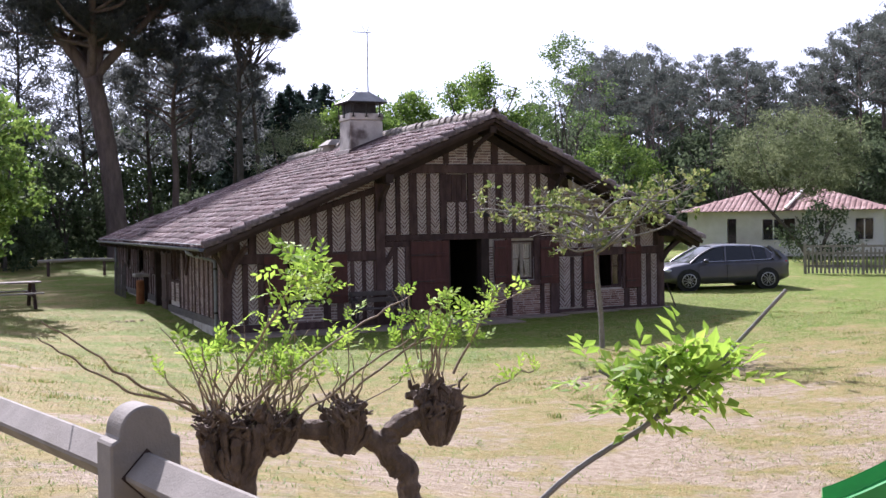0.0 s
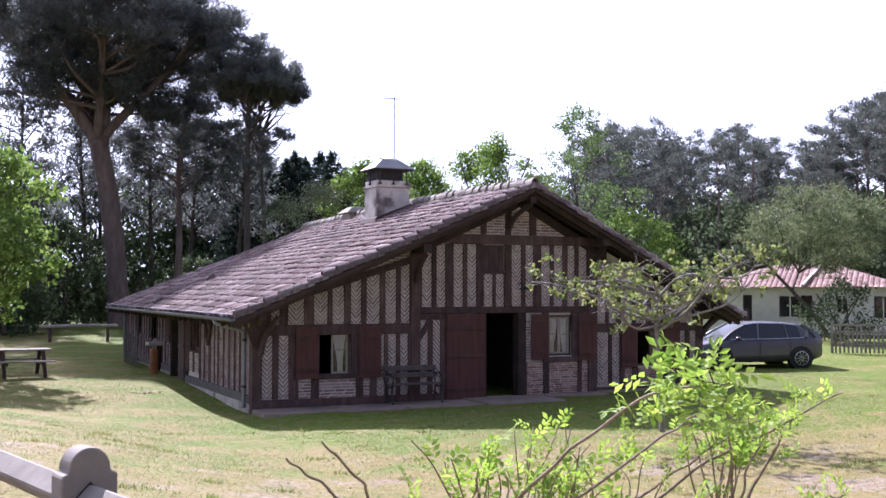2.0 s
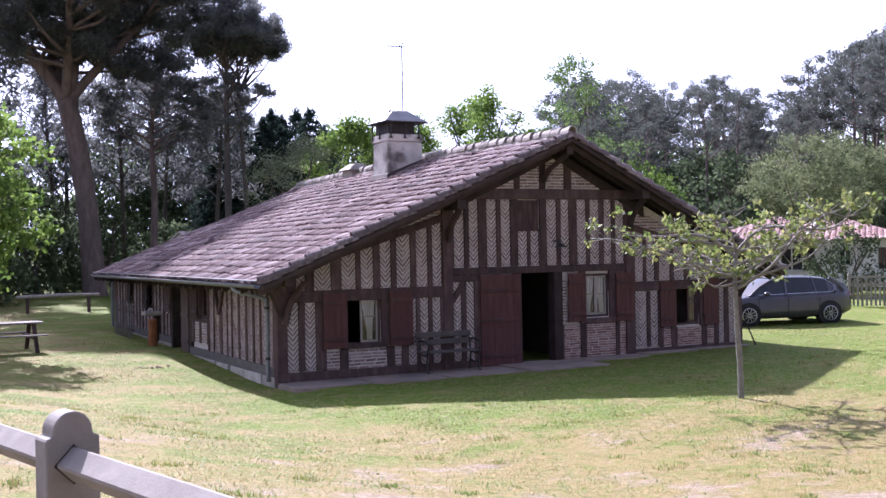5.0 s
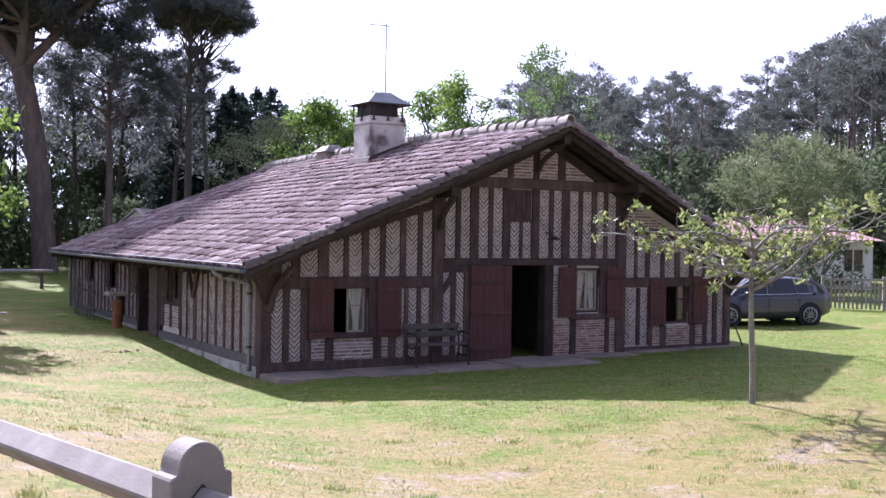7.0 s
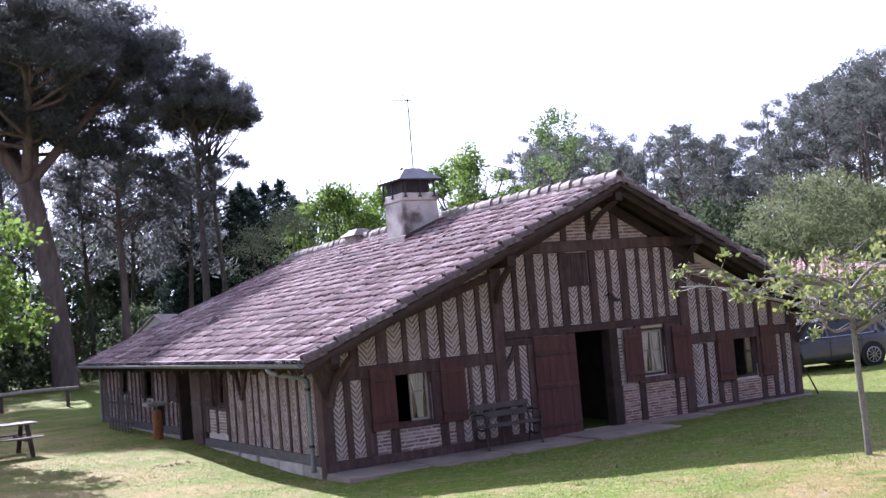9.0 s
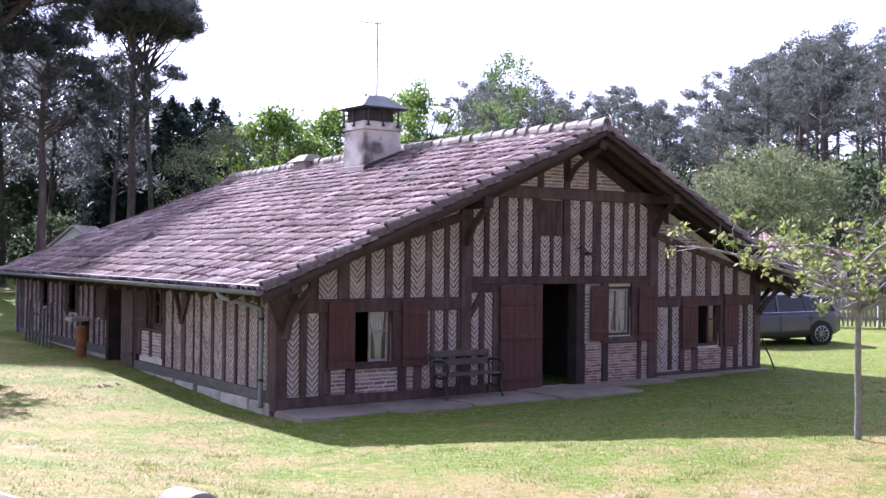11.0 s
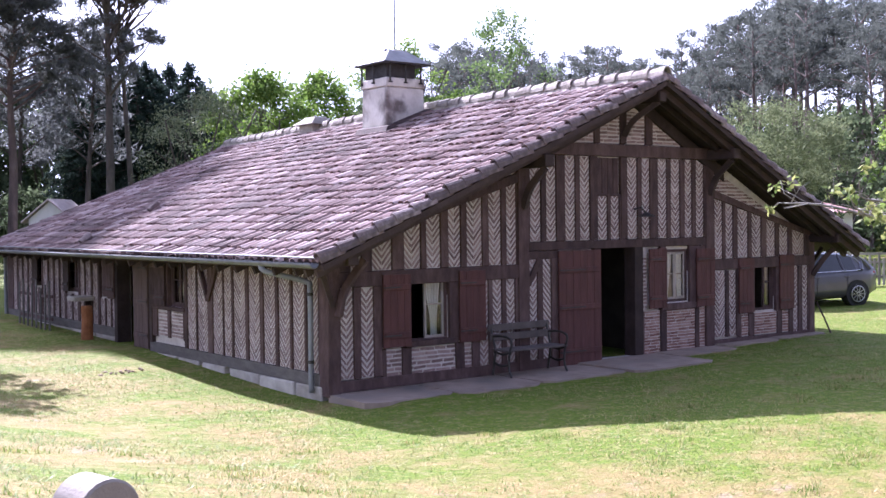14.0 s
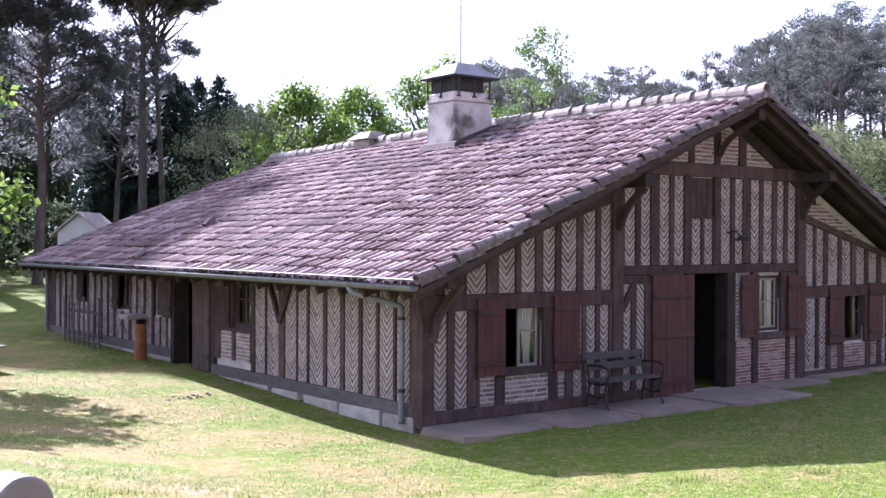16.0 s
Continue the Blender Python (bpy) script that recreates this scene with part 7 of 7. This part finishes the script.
        for wx in (-1.28, 1.32):
            V, F = [], []
            tube_data(V, F, [(wx, s * 0.69, 0.33), (wx, s * 0.90, 0.33)], [0.385, 0.385], 24)
            data_part("wheel_arch", V, F, M_RUBBER, c)
            V, F = [], []
            rad = [(0.0, 0.23), (0.02, 0.30), (0.05, 0.32), (0.17, 0.32), (0.20, 0.30), (0.215, 0.225)]
            tube_data(V, F, [(wx, s * (0.70 + d), 0.32) for d, q in rad], [q for d, q in rad], 28)
            wheel = data_part("wheel", V, F, M_RUBBER, c, "black tyre on an alloy wheel", True)
            bm = bmesh.new()
            for k in range(10):
                a = 2 * math.pi * k / 10
                p0, p1 = (wx + math.cos(a) * 0.03, s * 0.918, 0.32 + math.sin(a) * 0.03), (wx + math.cos(a) * 0.215, s * 0.918, 0.32 + math.sin(a) * 0.215)
                bar(bm, p0, p1, 0.012, 0.035, up=(0, 1, 0))
            part("rim", bm, M_ALLOY, wheel, "spoked alloy rim")
            V, F = [], []
            ringp = [(wx + math.cos(2 * math.pi * k / 24) * 0.222, s * 0.915, 0.32 + math.sin(2 * math.pi * k / 24) * 0.222) for k in range(25)]
            tube_data(V, F, ringp, [0.014] * 25, 5)
            data_part("rim_lip", V, F, M_ALLOY, wheel)
    bm = bmesh.new()
    box(bm, -2.15, -2.02, -0.60, 0.60, 0.36, 0.44)
    part("rear_bumper_strip", bevelled(bm, 0.02), M_RUBBER, c)
    bm = bmesh.new()
    box(bm, -2.145, -2.13, -0.26, 0.26, 0.60, 0.71)
    part("number_plate", bm, M_PLASTER, c, "blank white number plate")
    return c


CAR = car()
CAR.matrix_basis = pose(16.6, 3.8, ground_z(16.6, 3.8), 0, 0, 166.5) @ Matrix.Diagonal((1.0, 1.02, 0.92, 1))

# ---- white house beyond the lawn ----
WH = thing("white_house", "white rendered bungalow with a red tile roof", "house", at=(26.5, 18.5, ground_z(27, 17)), turn=math.degrees(math.atan2(-0.75, 0.66)))
# local x runs along the front, y to the back
WL, WD, WZ = 8.6, 6.6, 2.08
bm = bmesh.new()
holes = [(1.84, 2.25, 0.0, 1.75), (3.44, 4.37, 0.75, 1.7), (5.9, 6.35, 0.95, 1.6), (7.45, 8.2, 0.75, 1.7)]
cuts = sorted({0.0, WL, *[h[0] for h in holes], *[h[1] for h in holes]})
for a, b in zip(cuts, cuts[1:]):
    z = 0.0
    for h in holes:
        if h[0] <= a + 1e-6 and h[1] >= b - 1e-6:
            if h[2] > z:
                box(bm, a, b, 0.0, 0.25, z, h[2])
            z = h[3]
    box(bm, a, b, 0.0, 0.25, z, WZ)
box(bm, 0.0, 0.25, 0.25, WD, 0.0, WZ)
box(bm, WL - 0.25, WL, 0.25, WD, 0.0, WZ)
box(bm, 0.25, WL - 0.25, WD - 0.25, WD, 0.0, WZ)
part("wall", bm, M_PLASTER, WH)
for h in holes:
    bm = bmesh.new()
    box(bm, h[0] + 0.03, h[1] - 0.03, 0.14, 0.18, h[2] + 0.02, h[3] - 0.03)
    win = part("window" if h[2] > 0 else "door", bm, M_CARGLASS, WH)
    if h[2] > 0:
        bm = bmesh.new()
        m = (h[0] + h[1]) / 2
        box(bm, m - 0.03, m + 0.03, 0.10, 0.14, h[2], h[3])
        box(bm, h[0], h[1], -0.05, 0.14, h[2] - 0.06, h[2])
        part("frame", bm, M_PLASTER, win)
bm = bmesh.new()
box(bm, 4.39, 4.87, -0.05, -0.01, 0.72, 1.72)
part("shutter", bm, M_TIMBER_DARK, WH)
ov = 0.45
V = [(-ov, -ov, WZ), (WL + ov, -ov, WZ), (WL + ov, WD + ov, WZ), (-ov, WD + ov, WZ), (3.0, WD / 2, WZ + 1.10), (WL - 3.0, WD / 2, WZ + 1.10)]
bm = bmesh.new()
hull(bm, V, [(0, 3, 2, 1), (0, 1, 5, 4), (1, 2, 5), (2, 3, 4, 5), (3, 0, 4)])
WROOF = part("roof", bm, M_REDTILE, WH, "faded red clay tile roof")
V, F = [], []
gr = np.random.default_rng(4)
slope = Vector((0, WD / 2 + ov, 1.12))
for i in range(int((WL + 2 * ov) / 0.24)):
    x = -ov + 0.24 * (i + 0.5)
    top = min(1.0, max(0.05, (x + ov) / (3.0 + ov)), max(0.05, (WL + ov - x) / (3.0 + ov)))
    for k in range(9):
        s0, s1 = k / 9, (k + 1) / 9
        if s1 > top:
            break
        b = len(V)
        for s, lift in ((s0, 0.035), (s1, 0.02)):
            for dx, dz in ((-0.10, 0.0), (-0.05, lift), (0.05, lift), (0.10, 0.0)):
                V.append((x + dx, -ov + slope.y * s, WZ + slope.z * s + dz))
        F += [(b + q, b + q + 1, b + q + 5, b + q + 4) for q in range(3)]
tagged(data_part("roof_tiles", V, F, M_REDTILE, WROOF), kind="stuff")
bm = bmesh.new()
bar(bm, (4.5, -ov, WZ + 0.10), (5.1, WD / 2, WZ + 1.22), 0.10, 0.08)
part("party_verge", bm, M_PLASTER, WROOF, "pale mortar strip across the roof")
bm = bmesh.new()
bar(bm, (2.9, WD / 2, WZ + 1.15), (WL - 2.9, WD / 2, WZ + 1.15), 0.22, 0.10)
part("ridge", bm, M_RIDGE, WROOF)

# leaning trunk before the white house
t_ = thing("leaning_tree", "grey-green leaning tree with slim forked trunks", "tree", at=(27.8, 13.5, ground_z(27.8, 13.5)))
V, F = [], []
P = spline([(0.9, -0.8, -0.1), (0.4, -0.4, 0.9), (-0.3, 0.2, 2.0), (-1.0, 0.8, 3.0), (-1.6, 1.2, 3.7)], 5)
tube_data(V, F, P, [0.11 - 0.07 * i / (len(P) - 1) for i in range(len(P))], 7, 0.08)
P2 = spline([(-0.3, 0.2, 2.0), (0.1, 0.2, 2.8), (0.5, 0.1, 3.6)], 5)
tube_data(V, F, P2, [0.05 - 0.03 * i / (len(P2) - 1) for i in range(len(P2))], 6, 0.08)
for e in ((2.4, -1.2, 4.6), (1.0, 1.2, 5.2), (-1.8, -0.6, 4.8), (2.9, 0.8, 4.9), (0.2, -1.8, 5.0)):
    Q = spline([(0.1, 0.2, 2.8), (e[0] * 0.5, e[1] * 0.5, 3.5), e], 5)
    tube_data(V, F, Q, [0.045 - 0.032 * i / (len(Q) - 1) for i in range(len(Q))], 5, 0.08)
data_part("trunk", V, F, M_BARK_DARK, t_, "", True)
tr = random.Random(6)
bl = [(0.6 + 2.8 * q * math.cos(a), -0.4 + 2.8 * q * math.sin(a), 4.4 + tr.uniform(-1.4, 1.9) * (1.15 - q * q * 0.7), tr.uniform(0.45, 0.95)) for a, q in [(tr.uniform(0, 6.283), math.sqrt(tr.random())) for k in range(110)]]
bl += [(p.x + tr.uniform(-.6, .6), p.y + tr.uniform(-.6, .6), p.z + tr.uniform(0.3, 1.0), tr.uniform(0.3, 0.6)) for p in (P[-8:] + P2[-6:]) * 3]
LV, LF = leaves(bl, 420, 0.12, 0.05, 12, 0.7, 0.1, 0.2)
fast_mesh("crown", LV, LF, M_LEAF_OLIVE, t_)

# picket fence beyond the car
for (ax, ay), (bx, by) in (((22.6, 6.5), (30.5, -1.2)), ((17.6, 12.6), (19.6, 10.6))):
    n = int(math.hypot(bx - ax, by - ay) / 0.14)
    FN = thing("picket_fence", "grey weathered wooden picket fence", "fence", at=(ax, ay, ground_z(ax, ay)), turn=math.degrees(math.atan2(by - ay, bx - ax)))
    for k in range(n):
        bm = bmesh.new()
        hgt = 0.92 + 0.07 * math.sin(k * 3.7)
        box(bm, 0.14 * k, 0.14 * k + 0.07, -0.012, 0.012, 0.02, hgt)
        part("picket", bm, M_GREYWOOD, FN)
    for z in (0.28, 0.74, 1.0):
        bm = bmesh.new()
        box(bm, 0, 0.14 * n, 0.013, 0.05, z - 0.04, z + 0.04)
        part("rail", bm, M_GREYWOOD, FN)
    for k in range(0, n, 14):
        bm = bmesh.new()
        box(bm, 0.14 * k, 0.14 * k + 0.1, 0.051, 0.15, -0.1, 1.12)
        part("post", bm, M_GREYWOOD, FN)

# hut seen behind the roof
hx, hy = 6.2, 31.6
HUT = thing("small_hut", "small hut with a pale tile roof among the trees", "hut", at=(hx, hy, ground_z(hx, hy)), turn=-38)
bm = bmesh.new()
prism(bm, [(-0.85, -0.1), (0.85, -0.1), (0.85, 2.2), (0, 2.92), (-0.85, 2.2)], lambda u, z, d: (u, -d, z), -2.4, 0.0)
bmesh.ops.recalc_face_normals(bm, faces=bm.faces)
part("wall", bm, M_PLASTER, HUT)
for s_ in (-1, 1):
    bm = bmesh.new()
    hull(bm, [(0, -0.2, 2.96), (s_ * 1.1, -0.2, 2.04), (s_ * 1.1, 2.6, 2.04), (0, 2.6, 2.96), (0, -0.2, 3.03), (s_ * 1.1, -0.2, 2.11), (s_ * 1.1, 2.6, 2.11), (0, 2.6, 3.03)], BOXQ)
    bmesh.ops.recalc_face_normals(bm, faces=bm.faces)
    part("roof_slope", bm, M_PALETILE, HUT)

# ---- grass tufts on the lawn ----
g = np.random.default_rng(2)
N = 150000
gx_, gy_ = g.uniform(-9, 17, N), g.uniform(-18.5, 12, N)
keep = ~((gx_ > -0.15) & (gx_ < 12.0) & (gy_ > -0.1)) & ~((gx_ > -0.1) & (gx_ < 7) & (gy_ > -1.5) & (gy_ < 0)) & (np.array([noise.noise((x * 0.5, y * 0.5, 9)) for x, y in zip(gx_, gy_)]) > g.uniform(-0.5, 0.35, N))
keep &= g.random(N) < np.clip((gy_ + 18) / 11, 0.5, 1.0)      # thinner on the trodden strip
gx_, gy_ = gx_[keep], gy_[keep]
gz_ = np.array([ground_z(x, y) for x, y in zip(gx_, gy_)])
p = np.stack([gx_, gy_, gz_ - 0.004], 1)
out_v = []
weed = np.array([noise.noise((x * 2.3, y * 2.3, 4)) > 0.62 for x, y in zip(gx_, gy_)])
for k in range(3):
    a = g.uniform(0, 2 * math.pi, len(p))
    hgt = g.uniform(0.012, 0.040, len(p)) * np.where(weed, 2.6, 1.0)
    d = np.stack([np.cos(a), np.sin(a), np.zeros(len(p))], 1)
    q = p + d * g.uniform(0, 0.04, len(p))[:, None]
    sd = np.stack([-np.sin(a), np.cos(a), np.zeros(len(p))], 1) * 0.006
    tip = q + d * (hgt * g.uniform(0.8, 2.2, len(p)))[:, None] + np.stack([np.zeros(len(p)), np.zeros(len(p)), hgt], 1)
    out_v.append(np.stack([q - sd, q + sd, tip], 1))
# ragged clumps of turf, longer than the mown grass
for k in range(150):
    cx, cy = g.uniform(-7, 15), -3.2 - 9.5 * g.random() ** 1.4
    n, run, turn = int(g.integers(30, 110)), g.uniform(0.08, 0.4), g.uniform(-0.7, 0.7)
    u, v = g.normal(0, run * 0.5, n), g.normal(0, 0.07, n)
    q = np.stack([cx + u * math.cos(turn) - v * math.sin(turn), cy + u * math.sin(turn) + v * math.cos(turn), np.zeros(n)], 1)
    q[:, 2] = [ground_z(x, y) - 0.004 for x, y in q[:, :2]]
    a = g.uniform(0, 2 * math.pi, n)
    d = np.stack([np.cos(a), np.sin(a), np.zeros(n)], 1)
    sd = np.stack([-np.sin(a), np.cos(a), np.zeros(n)], 1) * 0.007
    hgt = g.uniform(0.02, 0.07, n)[:, None]
    out_v.append(np.stack([q - sd, q + sd, q + d * hgt * 0.5 + np.array([0, 0, 1.0]) * hgt], 1))
gv = np.concatenate(out_v).reshape(-1, 3)
tagged(fast_mesh("grass", gv, np.arange(len(gv)).reshape(-1, 3), M_GRASSBLADE, None), "short mown grass blades over the lawn", "grass", kind="stuff")

# ---- bricks of the panels, and the single roof tiles ----
br = random.Random(19)
single, left_over = 0, {}
for outline, style, at, ob, mat in PANELS:
    for poly in bricks_in(outline, style, br, mat is M_BRICK_RED):
        near = at is on_front and min(p[0] for p in outline) < 1.0 and style == "V" and single < 150 or at is on_side and outline[0][0] < 1.7 and single < 300
        bm = bmesh.new() if near else left_over.setdefault((id(ob)), [ob, mat, bmesh.new()])[2]
        # only the face and the edges show
        d = 0.010 + br.uniform(-0.004, 0.004)
        a = [bm.verts.new(at(u, z, -0.004)) for u, z in poly]
        b = [bm.verts.new(at(u, z, d)) for u, z in poly]
        k = len(poly)
        flip = at is on_side
        bm.faces.new(b[::-1] if flip else b)
        for i in range(k):
            j = (i + 1) % k
            q = (a[i], a[j], b[j], b[i])
            bm.faces.new(q[::-1] if flip else q)
        if near:
            part("brick", bm, mat, ob)
            single += 1
for ob, mat, bm in left_over.values():
    tagged(part("bricks", bm, mat, ob), kind="stuff")

tile_me = bpy.data.meshes.new("roof_tile")
tile_me.from_pydata(TV, [], TF)
tile_me.materials.append(M_TILE_ONE)
tile_me.polygons.foreach_set("use_smooth", [True] * len(tile_me.polygons))
for m in SINGLE_TILES:
    ob = new("roof_tile", tile_me)
    ob.parent = ROOF
    ob.matrix_basis = m
